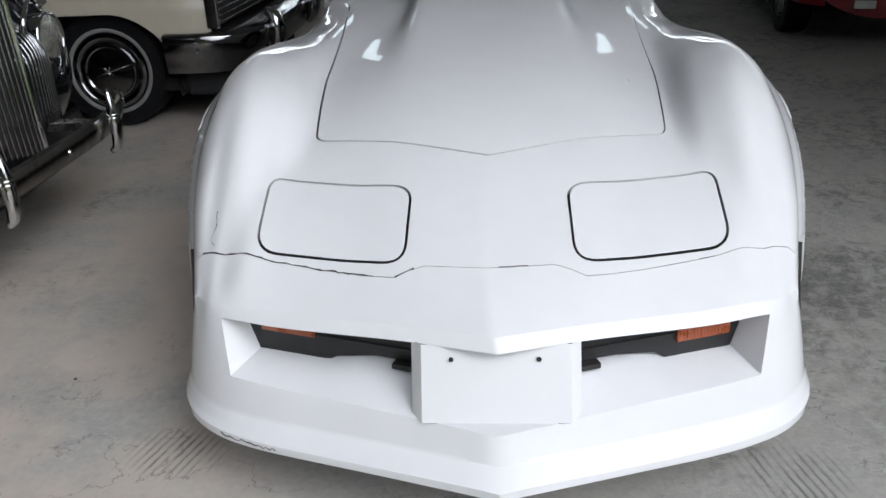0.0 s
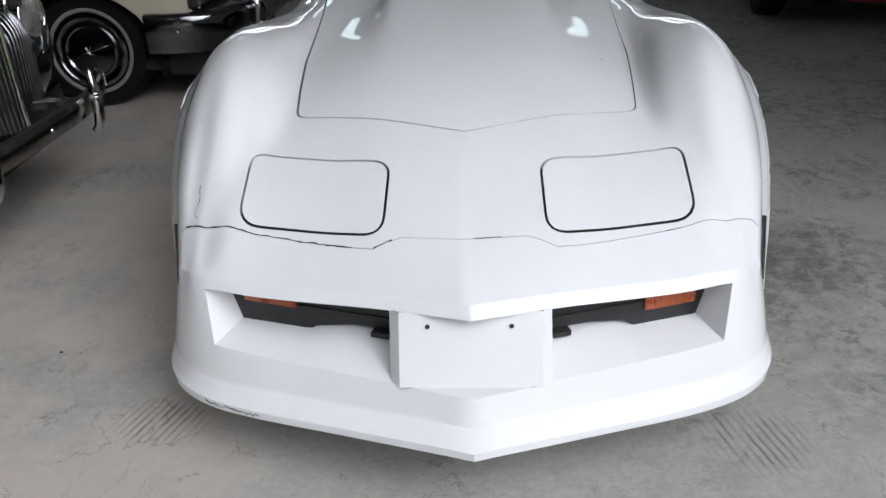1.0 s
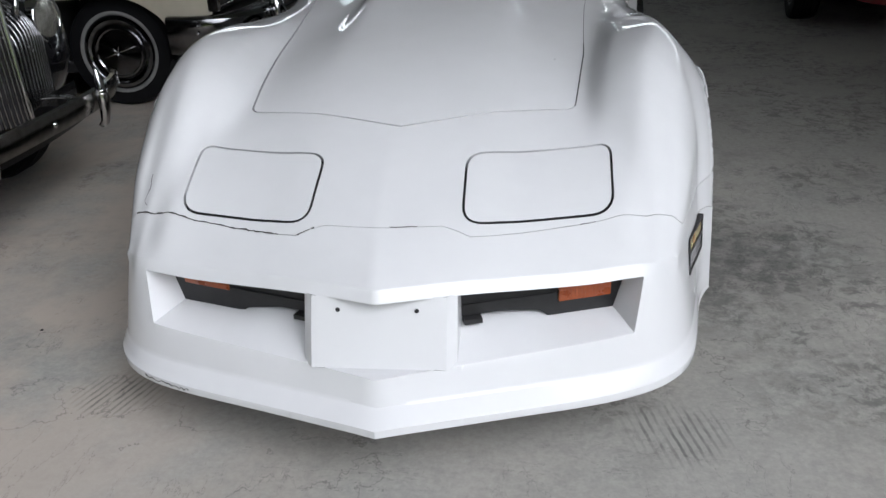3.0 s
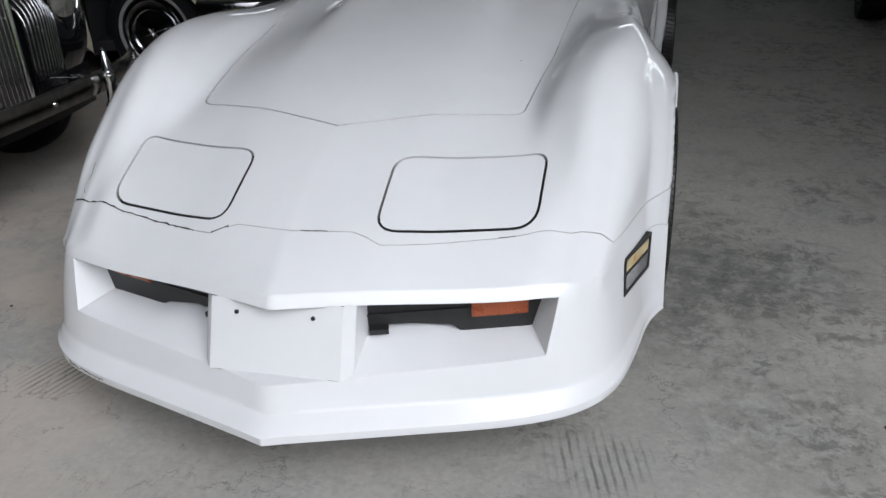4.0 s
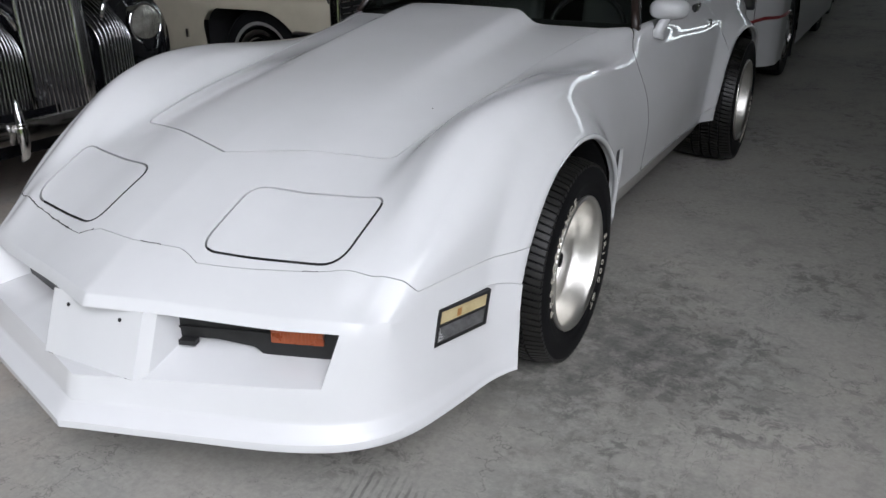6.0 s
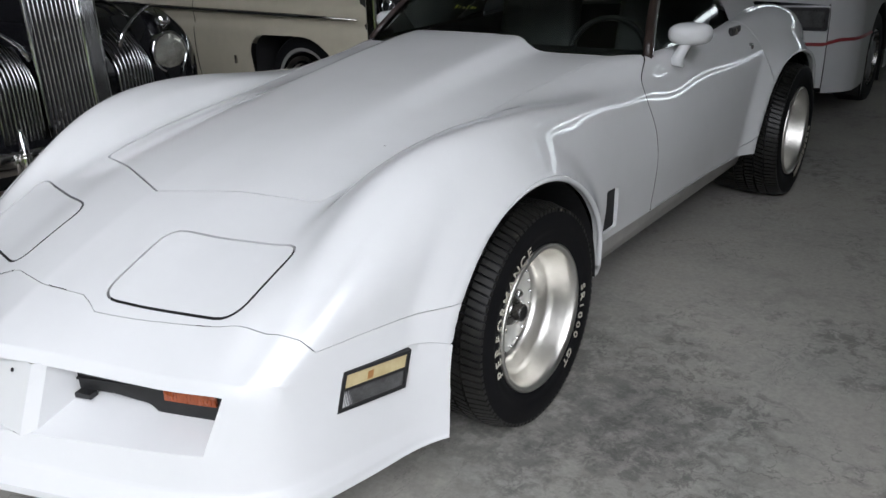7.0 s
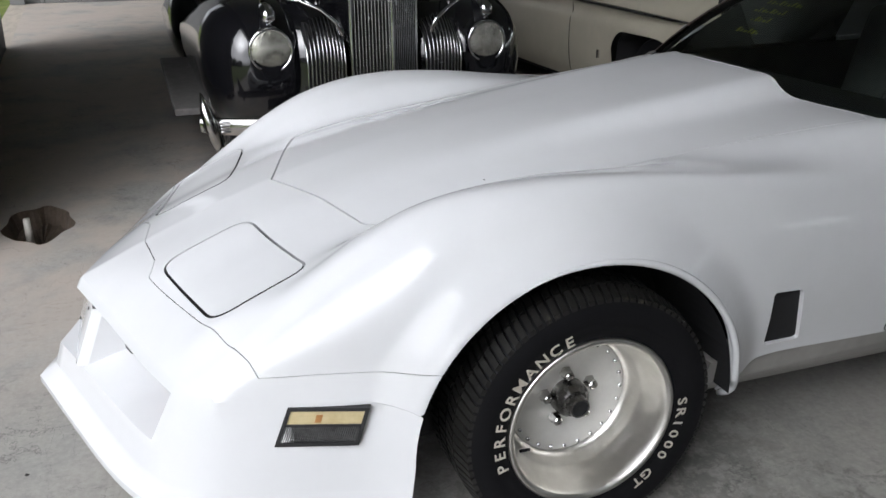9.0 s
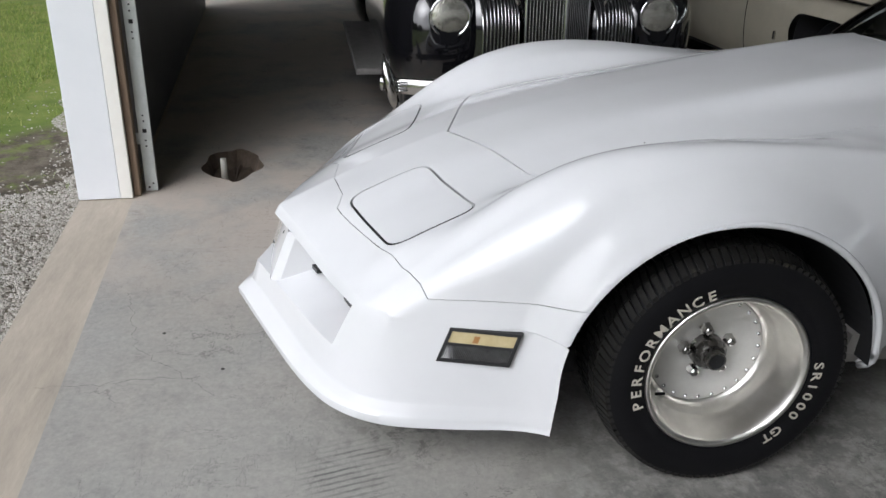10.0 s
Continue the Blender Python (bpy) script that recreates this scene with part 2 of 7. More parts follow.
        gr = t.nodes.new("ShaderNodeTexGradient")
        gr.gradient_type = "SPHERICAL"
        t.links.new(mp.outputs["Vector"], gr.inputs["Vector"])
        wv = node(t, "ShaderNodeTexWave", Scale=2.3, Distortion=1.1, Detail=5.0)
        wv.inputs["Detail Scale"].default_value = 1.6
        t.links.new(mp.outputs["Vector"], wv.inputs["Vector"])
        mk = mixed(t, 1.0, ramp(t, gr.outputs["Fac"], [(0.05, (0, 0, 0)), (0.5, (1, 1, 1))]), ramp(t, wv.outputs["Fac"], [(0.62, (0, 0, 0)), (0.8, (0.7, 0.7, 0.7))]), "MULTIPLY")
        mk = mixed(t, 1.0, mk, ramp(t, noise_of(t, 13, 6, 0.7, stretch=(1.0, 0.35, 1.0), seed=61.0 + cx), [(0.38, (0.1, 0.1, 0.1)), (0.6, (1, 1, 1))]), "MULTIPLY")
        col = mixed(t, mk, col, (0.06, 0.06, 0.06))
    t.links.new(col, b.inputs["Base Color"])
    t.links.new(ramp(t, mid, [(0.3, (0.62, 0.62, 0.62)), (0.75, (0.85, 0.85, 0.85))]), b.inputs["Roughness"])
    bumped(t, b, fine, 0.25, 0.002)
    return m


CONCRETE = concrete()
APRON = speckled("bare_slab_edge", (0.31, 0.275, 0.225), (0.50, 0.44, 0.36), 5.5, 0.75, bump=0.002, fine=11, stretch=(0.35, 1.6, 1.0))
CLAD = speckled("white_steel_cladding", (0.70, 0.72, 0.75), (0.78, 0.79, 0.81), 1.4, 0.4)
TRIM = speckled("cream_white_trim", (0.76, 0.74, 0.69), (0.84, 0.82, 0.77), 2.5, 0.42)
GALV = speckled("galvanised_track", (0.50, 0.53, 0.52), (0.66, 0.69, 0.68), 9, 0.42, metal=0.35)
TIMBER = speckled("weathered_timber", (0.11, 0.075, 0.05), (0.24, 0.17, 0.115), 6, 0.8, bump=0.002, stretch=(1, 1, 0.12))
# wall grey kept far below the cladding: the garage's gloom put into colour
INNER = speckled("gloom_toned_steel_wall", (0.15, 0.15, 0.15), (0.20, 0.20, 0.20), 1.3, 0.55)
ROOF = speckled("roof_insulation", (0.44, 0.44, 0.435), (0.52, 0.52, 0.51), 1.5, 0.7)
PIT = speckled("broken_pit_earth", (0.05, 0.038, 0.027), (0.16, 0.12, 0.09), 14, 0.85, bump=0.004)
PIPE = speckled("white_pipe", (0.5, 0.48, 0.42), (0.62, 0.6, 0.54), 10, 0.5)
CRACK = speckled("open_crack", (0.02, 0.019, 0.018), (0.07, 0.065, 0.06), 40, 0.9)


# ---- building blocks ----
def data_of(verts, faces, mat=None, normals=None, smooth=False, name="mesh"):
    me = bpy.data.meshes.new(name)
    me.from_pydata([tuple(float(c) * K for c in v) for v in verts], [], [tuple(int(i) for i in f) for f in faces])
    if mat:
        me.materials.append(mat)
    if smooth or normals is not None:
        me.polygons.foreach_set("use_smooth", [True] * len(me.polygons))
    if normals is not None:
        me.normals_split_custom_set_from_vertices([tuple(float(c) for c in n) for n in normals])
    me.update()
    return me


def part(name, me, parent=None, label="", kind=""):
    """Links a mesh as ONE object, under a thing or a part where one is given."""
    me.name = name
    ob = new(name, me)
    ob.parent = parent
    return tagged(ob, label, kind=kind)


def thing(name, label, category, group="", at=(0, 0, 0)):
    ob = new(name)
    ob.empty_display_size = 0.1
    ob.location = Vector(at) * K
    return tagged(ob, label, category, group)


def joined(pieces):
    """Several (verts, faces) lists as one."""
    vs, fs = [], []
    for v, f in pieces:
        n = len(vs)
        vs.extend(v)
        fs.extend([tuple(i + n for i in q) for q in f])
    return vs, fs


def moved(piece, m):
    v, f = piece
    return [tuple(m @ Vector(p)) for p in v], f


def mirrored(piece):
    v, f = piece
    return [(-x, y, z) for x, y, z in v], [tuple(reversed(q)) for q in f]


def block(x0, x1, y0, y1, z0, z1, bevel=0.0, seg=2):
    """A box with rounded edges."""
    bm = bmesh.new()
    bmesh.ops.create_cube(bm, size=1)
    for v in bm.verts:
        v.co = Vector(((x0 + x1) / 2 + v.co.x * (x1 - x0), (y0 + y1) / 2 + v.co.y * (y1 - y0), (z0 + z1) / 2 + v.co.z * (z1 - z0)))
    if bevel:
        bmesh.ops.bevel(bm, geom=bm.edges[:], offset=bevel, segments=seg, affect="EDGES", profile=0.5)
    bm.verts.index_update()
    out = [tuple(v.co) for v in bm.verts], [tuple(v.index for v in f.verts) for f in bm.faces]
    bm.free()
    return out


def lathe(profile, n=48, axis="x", close=False):
    """Turns (along, radius) points round an axis through the origin."""
    vs, fs = [], []
    for a, r in profile:
        for i in range(n):
            c, s = math.cos(2 * math.pi * i / n) * r, math.sin(2 * math.pi * i / n) * r
            vs.append((a, c, s) if axis == "x" else (c, a, s) if axis == "y" else (c, s, a))
    m = len(profile)
    for j in range(m if close else m - 1):
        for i in range(n):
            k, l = (j + 1) % m, (i + 1) % n
            q = (j * n + i, j * n + l, k * n + l, k * n + i)
            fs.append(q if axis != "y" else tuple(reversed(q)))
    return vs, [tuple(reversed(q)) for q in fs]


def tube(points, radius, n=10, caps=True):
    """A round bar along points; the radius may be a list."""
    pts = [Vector(p) for p in points]
    vs, fs = [], []
    up = Vector((0, 0, 1))
    if abs((pts[-1] - pts[0]).normalized().z) > 0.75:
        up = Vector((1, 0, 0))
    for i, p in enumerate(pts):
        d = (pts[min(i + 1, len(pts) - 1)] - pts[max(i - 1, 0)]).normalized()
        side = d.cross(up)
        if side.length < 0.02:
            side = d.cross(Vector((0.3, 1, 0.2)))
        side.normalize()
        top = side.cross(d)
        r = radius[i] if isinstance(radius, (list, tuple)) else radius
        for k in range(n):
            a = 2 * math.pi * k / n
            vs.append(tuple(p + (side * math.cos(a) + top * math.sin(a)) * r))
    for i in range(len(pts) - 1):
        for k in range(n):
            l = (k + 1) % n
            fs.append((i * n + k, (i + 1) * n + k, (i + 1) * n + l, i * n + l))
    if caps:
        fs.append(tuple(range(n)))
        fs.append(tuple((len(pts) - 1) * n + k for k in reversed(range(n))))
    return vs, [tuple(reversed(q)) for q in fs]


def grid(fn, us, vs_):
    """A sheet fn(u, v) over two lists."""
    verts = [fn(u, v) for v in vs_ for u in us]
    n = len(us)
    faces = [(j * n + i, j * n + i + 1, (j + 1) * n + i + 1, (j + 1) * n + i) for j in range(len(vs_) - 1) for i in range(n - 1)]
    return verts, faces


def span(a, b, n):
    return [a + (b - a) * i / (n - 1) for i in range(n)]


def outline_slab(points, depth, up=(0, 0, 1)):
    """A flat polygon with thickness: points on its face, depth as a vector behind it."""
    n = len(points)
    vs = [tuple(p) for p in points] + [tuple(Vector(p) + Vector(depth)) for p in points]
    fs = [tuple(range(n)), tuple(range(2 * n - 1, n - 1, -1))]
    fs += [(i, i + n, (i + 1) % n + n, (i + 1) % n) for i in range(n)]
    return vs, fs


def fixed_normals(me):
    bm = bmesh.new()
    bm.from_mesh(me)
    bmesh.ops.recalc_face_normals(bm, faces=bm.faces)
    bm.to_mesh(me)
    bm.free()
    return me


def solid(piece, mat, smooth=False, angle=None, name="mesh"):
    me = fixed_normals(data_of(*piece, mat, smooth=smooth or angle is not None, name=name))
    if angle is not None:
        me.set_sharp_from_angle(angle=radians(angle))
    return me


def curve(keys):
    """A smooth, never overshooting curve through (at, value) keys."""
    xs, ys = np.array([k[0] for k in keys], float), np.array([k[1] for k in keys], float)
    h, d = np.diff(xs), np.diff(ys) / np.diff(xs)
    m = np.zeros(len(xs))
    m[0], m[-1] = d[0], d[-1]
    for i in range(1, len(xs) - 1):
        if d[i - 1] * d[i] > 0:
            w1, w2 = 2 * h[i] + h[i - 1], h[i] + 2 * h[i - 1]
            m[i] = (w1 + w2) / (w1 / d[i - 1] + w2 / d[i])

    def at(x):
        x = np.clip(np.asarray(x, float), xs[0], xs[-1])
        i = np.clip(np.searchsorted(xs, x, side="right") - 1, 0, len(xs) - 2)
        t = (x - xs[i]) / h[i]
        return (ys[i] * (1 + 2 * t) * (1 - t) ** 2 + m[i] * h[i] * t * (1 - t) ** 2
                + ys[i + 1] * t * t * (3 - 2 * t) + m[i + 1] * h[i] * t * t * (t - 1))
    return at


def rounded(corners, r, n=6):
    """A polygon with rounded corners, in the plane."""
    out = []
    m = len(corners)
    for i in range(m):
        p, a, b = (Vector(corners[j % m]) for j in (i, i - 1, i + 1))
        rr = r[i] if isinstance(r, (list, tuple)) else r
        u, w = (a - p).normalized(), (b - p).normalized()
        rr = min(rr, (a - p).length * 0.49, (b - p).length * 0.49)
        s, e = p + u * rr, p + w * rr
        for k in range(n + 1):
            t = k / n
            out.append(tuple(s * (1 - t) ** 2 + p * 2 * t * (1 - t) + e * t * t))
    return out


def grown(poly, d):
    """A polygon grown outwards by d (it runs anticlockwise), shrunk where d is negative."""
    n, out = len(poly), []
    area = sum(poly[i - 1][0] * poly[i][1] - poly[i][0] * poly[i - 1][1] for i in range(n))
    d = d if area > 0 else -d
    for i in range(n):
        a, p, b = (Vector(poly[j % n]) for j in (i - 1, i, i + 1))
        e1, e2 = (p - a), (b - p)
        e1 = e1 if e1.length > 1e-9 else e2
        e2 = e2 if e2.length > 1e-9 else e1
        q = (e1.normalized() + e2.normalized()).normalized()
        out.append((p.x + q.y * d, p.y - q.x * d))
    return out


def inside(poly, pts):
    """Which of the points lie in the polygon."""
    poly, pts = np.asarray(poly), np.asarray(pts)
    x, y = pts[:, 0], pts[:, 1]
    hit = np.zeros(len(pts), bool)
    for (x0, y0), (x1, y1) in zip(poly, np.roll(poly, -1, 0)):
        if y0 != y1:
            hit ^= ((y0 > y) != (y1 > y)) & (x < (x1 - x0) * (y - y0) / (y1 - y0) + x0)
    return hit


# ---- the white sports car: its skin ----
# Ten lines run along each half of the skin; x by station, z by place along the car (y = 0 at the front axle).
LINES_X = [
    [(-0.87, 0.0), (3.3, 0.0)],
    [(-0.87, 0.20), (0.0, 0.235), (0.95, 0.255), (3.3, 0.25)],
    [(-0.87, 0.36), (0.0, 0.365), (0.95, 0.345), (1.3, 0.40), (3.3, 0.40)],
    [(-0.87, 0.52), (-0.4, 0.50), (0.0, 0.527), (0.3, 0.535), (0.5, 0.545), (0.9, 0.58), (1.1, 0.61), (3.3, 0.52)],
    [(-0.87, 0.60), (-0.4, 0.585), (0.0, 0.63), (0.5, 0.655), (0.9, 0.665), (1.2, 0.70), (1.7, 0.72), (2.2, 0.735), (2.8, 0.70), (3.3, 0.60)],
    [(-0.87, 0.665), (-0.6, 0.672), (-0.35, 0.688), (-0.1, 0.732), (0.15, 0.756), (0.5, 0.7515), (0.9, 0.7483), (1.2, 0.747), (2.0, 0.787), (2.7, 0.82), (3.3, 0.70)],
    [(-0.87, 0.710), (-0.6, 0.752), (-0.3, 0.79), (0.0, 0.8274), (0.35, 0.808), (0.65, 0.7943), (1.0, 0.785), (1.5, 0.799), (2.2, 0.8555), (2.7, 0.89), (3.3, 0.76)],
    [(-0.87, 0.726), (-0.78, 0.754), (-0.6, 0.806), (-0.3, 0.854), (0.0, 0.864), (0.4, 0.845), (0.9, 0.822), (1.5, 0.835), (2.2, 0.87), (2.7, 0.91), (3.3, 0.79)],
    [(-0.87, 0.735), (-0.78, 0.765), (-0.6, 0.815), (-0.4, 0.858), (0.0, 0.872), (0.4, 0.858), (0.65, 0.845), (0.9, 0.835), (1.5, 0.845), (2.2, 0.87), (2.7, 0.91), (3.3, 0.80)],
    [(-0.87, 0.738), (-0.78, 0.768), (-0.6, 0.826), (-0.45, 0.858), (0.0, 0.86), (0.4, 0.835), (0.9, 0.825), (1.6, 0.83), (2.0, 0.85), (3.3, 0.78)],
]
LINES_Z = [
    [(-1.17, 0.509), (-0.955, 0.602), (-0.6, 0.745), (-0.35, 0.818), (0.0, 0.885), (0.3, 0.93), (0.6, 0.974), (0.95, 1.022), (1.2, 1.03), (2.8, 1.0), (3.3, 0.93)],
    [(-1.10, 0.503), (-0.943, 0.593), (-0.709, 0.695), (-0.5, 0.768), (-0.2, 0.842), (0.1, 0.893), (0.4, 0.943), (0.73, 0.99), (0.95, 1.015), (1.2, 1.02), (2.8, 0.99), (3.3, 0.92)],
    [(-1.04, 0.496), (-0.89, 0.590), (-0.66, 0.69), (-0.5, 0.748), (-0.25, 0.808), (0.0, 0.848), (0.3, 0.882), (0.6, 0.912), (0.95, 0.948), (1.2, 0.95), (2.8, 0.98), (3.3, 0.91)],
    [(-0.99, 0.488), (-0.84, 0.594), (-0.63, 0.689), (-0.418, 0.748), (-0.2, 0.79), (0.0, 0.815), (0.3, 0.855), (0.6, 0.895), (0.9, 0.925), (1.1, 0.942), (2.7, 0.97), (3.3, 0.90)],
    [(-0.96, 0.489), (-0.84, 0.588), (-0.72, 0.648), (-0.61, 0.699), (-0.5, 0.762), (-0.35, 0.825), (-0.15, 0.872), (0.0, 0.888), (0.2, 0.888), (0.5, 0.874), (0.7, 0.873), (0.9, 0.89), (1.2, 0.930), (1.7, 0.93), (2.2, 0.965), (2.7, 1.0), (3.3, 0.90)],
    [(-0.92, 0.484), (-0.8, 0.58), (-0.66, 0.682), (-0.5, 0.792), (-0.34, 0.866), (-0.17, 0.901), (0.0, 0.911), (0.2, 0.903), (0.4, 0.882), (0.6, 0.862), (0.9, 0.838), (1.2, 0.842), (1.8, 0.865), (2.2, 0.90), (2.7, 0.965), (3.3, 0.86)],
    [(-0.89, 0.474), (-0.7, 0.622), (-0.5, 0.745), (-0.3, 0.832), (-0.1, 0.858), (0.1, 0.850), (0.4, 0.815), (0.9, 0.765), (1.5, 0.755), (2.2, 0.78), (2.7, 0.86), (3.3, 0.76)],
    [(-0.88, 0.471), (-0.78, 0.53), (-0.6, 0.612), (-0.3, 0.70), (0.0, 0.73), (0.4, 0.70), (0.9, 0.655), (1.5, 0.645), (2.2, 0.66), (2.7, 0.70), (3.3, 0.62)],
    [(-0.87, 0.4695), (-0.6, 0.528), (-0.4, 0.55), (0.0, 0.56), (0.65, 0.54), (1.5, 0.53), (2.7, 0.55), (3.3, 0.5)],
    [(-0.87, 0.468), (-0.5, 0.462), (-0.42, 0.43), (-0.3, 0.36), (-0.2, 0.33), (0.38, 0.33), (0.6, 0.372), (0.9, 0.365), (1.9, 0.36), (3.3, 0.36)],
]
SWEEP = curve([(0, 0.291), (0.3, 0.190), (0.6, 0.090), (0.68, 0.055), (0.74, 0.0), (1.2, 0.0)])
PER, V0, V1, NV = 14, -0.87, 3.3, 300
ARCH_F, ARCH_R = (-0.006, 0.302, 0.447), (2.53, 0.35, 0.44)
HUB_F, HUB_R = (0.0, 0.3355), (2.55, 0.393)


def softened(a, sigma, axis, odd_start=True):
    """A blur along one axis that keeps the borders where they are."""
    r = int(3 * sigma)
    w = np.exp(-0.5 * (np.arange(-r, r + 1) / sigma) ** 2)
    w /= w.sum()
    a = np.moveaxis(a, axis, 0)
    head = a[1:r + 1][::-1]
    head = 2 * a[:1] - head if odd_start else head
    tail = 2 * a[-1:] - a[-r - 1:-1][::-1]
    p = np.concatenate([head, a, tail])
    out = sum(w[k] * p[k:k + len(a)] for k in range(2 * r + 1))
    return np.moveaxis(out, 0, axis)


def car_skin():
    vs = np.linspace(V0, V1, NV)
    fade = np.clip((-0.2 - vs) / 0.67, 0, 1)
    xs = np.array([curve(k)(vs) for k in LINES_X])
    ys = vs[None] - SWEEP(xs) * fade[None]
    zs = np.array([curve(k)(ys[i]) for i, k in enumerate(LINES_Z)])
    n = len(LINES_X)
    u = np.linspace(0, n - 1, (n - 1) * PER + 1)
    gx = np.array([curve(list(zip(range(n), xs[:, j])))(u) for j in range(NV)])
    gz = np.array([curve(list(zip(range(n), zs[:, j])))(u) for j in range(NV)])
    gx, gz = softened(gx, 1.8, 1), softened(gz, 1.8, 1, False)
    gy = vs[:, None] - SWEEP(gx) * fade[:, None]
    gx, gy, gz = (softened(g, 2.2, 0) for g in (gx, gy, gz))
    for (yc, zc, r), push, reach in ((ARCH_F, 0.039, 0.12), (ARCH_R, 0.045, 0.10)):
        d = np.where(gz > zc, np.hypot(gy - yc, gz - zc), np.abs(gy - yc)) - r
        side = np.clip((gx - 0.70) / 0.1, 0, 1)
        t = np.clip(1 - np.maximum(d, 0) / reach, 0, 1)
        gx = gx + push * t * t * (3 - 2 * t) * side
        lip = np.clip(1 - np.abs(d - 0.004) / 0.022, 0, 1)
        gx = gx + 0.007 * lip * lip * (3 - 2 * lip) * side
    g = np.stack([gx, gy, gz], -1)
    du, dv = np.gradient(g, axis=1), np.gradient(g, axis=0)
    nn = np.cross(du, dv)
    nn /= np.linalg.norm(nn, axis=-1, keepdims=True) + 1e-12
    if nn[150, 5, 2] < 0:
        nn = -nn
    return g, nn


SKIN, SKIN_N = car_skin()
NU = SKIN.shape[1]
SA, SB = 0.011, 0.014      # size of a step across and along, in the flat pattern


def skin_at(a, b, what=None):
    """The skin (or its normal) at a place of the flat pattern; the left half has a < 0."""
    what = SKIN if what is None else what
    s = -1.0 if a < 0 else 1.0
    i, j = min(abs(a) / SA, NU - 1.0001), min(max(b / SB, 0), NV - 1.0001)
    i0, j0 = int(i), int(j)
    fi, fj = i - i0, j - j0
    p = (what[j0, i0] * (1 - fi) * (1 - fj) + what[j0, i0 + 1] * fi * (1 - fj)
         + what[j0 + 1, i0] * (1 - fi) * fj + what[j0 + 1, i0 + 1] * fi * fj)
    return np.array([p[0] * s, p[1], p[2]])


def pattern(p, q, axes, lo, hi, sign=1.0):
    """The place in the flat pattern at which two coordinates of the skin are p and q."""
    sub = SKIN[:, lo:hi][:, :, axes]
    j, i = np.unravel_index(np.argmin(((sub - (p, q)) ** 2).sum(-1)), sub.shape[:2])
    i, j = float(i + lo), float(j)
    for _ in range(6):
        f = lambda ii, jj: skin_at(ii * SA, jj * SB)[list(axes)]
        e = np.array([p, q]) - f(i, j)
        c = f(i, j)
        jac = np.stack([(f(min(i + 0.5, NU - 1.01), j) - c) / 0.5, (f(i, min(j + 0.5, NV - 1.01)) - c) / 0.5], 1)
        if abs(np.linalg.det(jac)) < 1e-12:
            break
        step = np.clip(np.linalg.solve(jac, e), -3, 3)
        i, j = min(max(i + step[0], 0.0), NU - 1.01), min(max(j + step[1], 0.0), NV - 1.01)
    return (i * SA * sign, j * SB)


def on_top(pts):
    """Plan points (x, y) in the flat pattern."""
    return [pattern(abs(x), y, (0, 1), 0, int(6.6 * PER), -1.0 if x < 0 else 1.0) for x, y in pts]


def on_side(pts, sign):
    """Side-view points (y, z) in the flat pattern."""
    return [pattern(y, z, (1, 2), int(4.6 * PER), NU, sign) for y, z in pts]


def dense(pts, step=0.02, closed=True):
    out = []
    n = len(pts)
    for i in range(n if closed else n - 1):
        a, b = Vector(pts[i]), Vector(pts[(i + 1) % n])
        m = max(1, int((b - a).length / step))
        out += [tuple(a.lerp(b, k / m)) for k in range(m)]
    return out if closed else out + [tuple(pts[-1])]


def mirror_plan(half):
    """A closed outline from its half with x >= 0, which starts and ends on the middle."""
    return half + [(-x, y) for x, y in reversed(half) if x > 1e-6]


hood_half = [(0, -0.6)] + rounded([(0.02, -0.593), (0.486, -0.436), (0.5, -0.3), (0.527, 0.0), (0.535, 0.25), (0.546, 0.5), (0.578, 0.9), (0.602, 1.06),
             (0.5, 1.05), (0.37, 1.02), (0.30, 0.965), (0.2, 0.945)], [0.01, 0.035] + [0.05] * 6 + [0.02] * 4, 5)[6:-6] + [(0, 0.935)]
HOOD = dense(mirror_plan(hood_half))
LID = dense(rounded([(0.195, -0.706), (0.578, -0.607), (0.576, -0.842), (0.198, -0.948)], [0.05, 0.05, 0.055, 0.06]))
cabin_half = [(0, 0.945), (0.2, 0.955), (0.30, 0.975), (0.37, 1.03), (0.5, 1.06), (0.60, 1.075), (0.685, 1.2), (0.70, 1.5), (0.70, 2.0), (0.68, 2.3), (0.60, 2.62), (0.40, 2.85), (0, 2.92)]
CABIN = dense(mirror_plan(cabin_half))
SEAM = [(0, -0.978), (0.10, -0.965), (0.15, -0.958), (0.185, -0.966), (0.22, -0.978), (0.27, -0.964), (0.38, -0.926), (0.56, -0.864), (0.66, -0.824), (0.73, -0.787)]
SEAM_SIDE = [(-0.772, 0.523), (-0.66, 0.531), (-0.55, 0.533), (-0.44, 0.534), (-0.36, 0.534)]


def arch_outline(arch, foot_front, foot_rear):
    yc, zc, r = arch
    arc = [(yc - r * math.cos(a), zc + r * math.sin(a)) for a in span(0.0, math.pi, 40)]
    return [(yc - r - 0.012, foot_front)] + arc + [(yc + r - 0.004, foot_rear)]


DOOR = dense(rounded([(1.21, 0.945), (1.12, 0.895), (1.065, 0.855), (1.048, 0.80), (1.05, 0.72), (1.043, 0.6), (1.01, 0.368), (1.5, 0.368), (1.9, 0.37), (2.08, 0.43), (2.21, 0.6), (2.265, 0.82), (2.21, 0.945), (2.13, 0.99)], [0.04, 0.04, 0.04, 0.04, 0.04, 0.04, 0.012, 0.04, 0.04, 0.04, 0.04, 0.04, 0.04, 0.04], 4))
VENT = dense(rounded([(0.562, 0.566), (0.566, 0.404), (0.688, 0.402), (0.664, 0.560)], 0.014, 4))


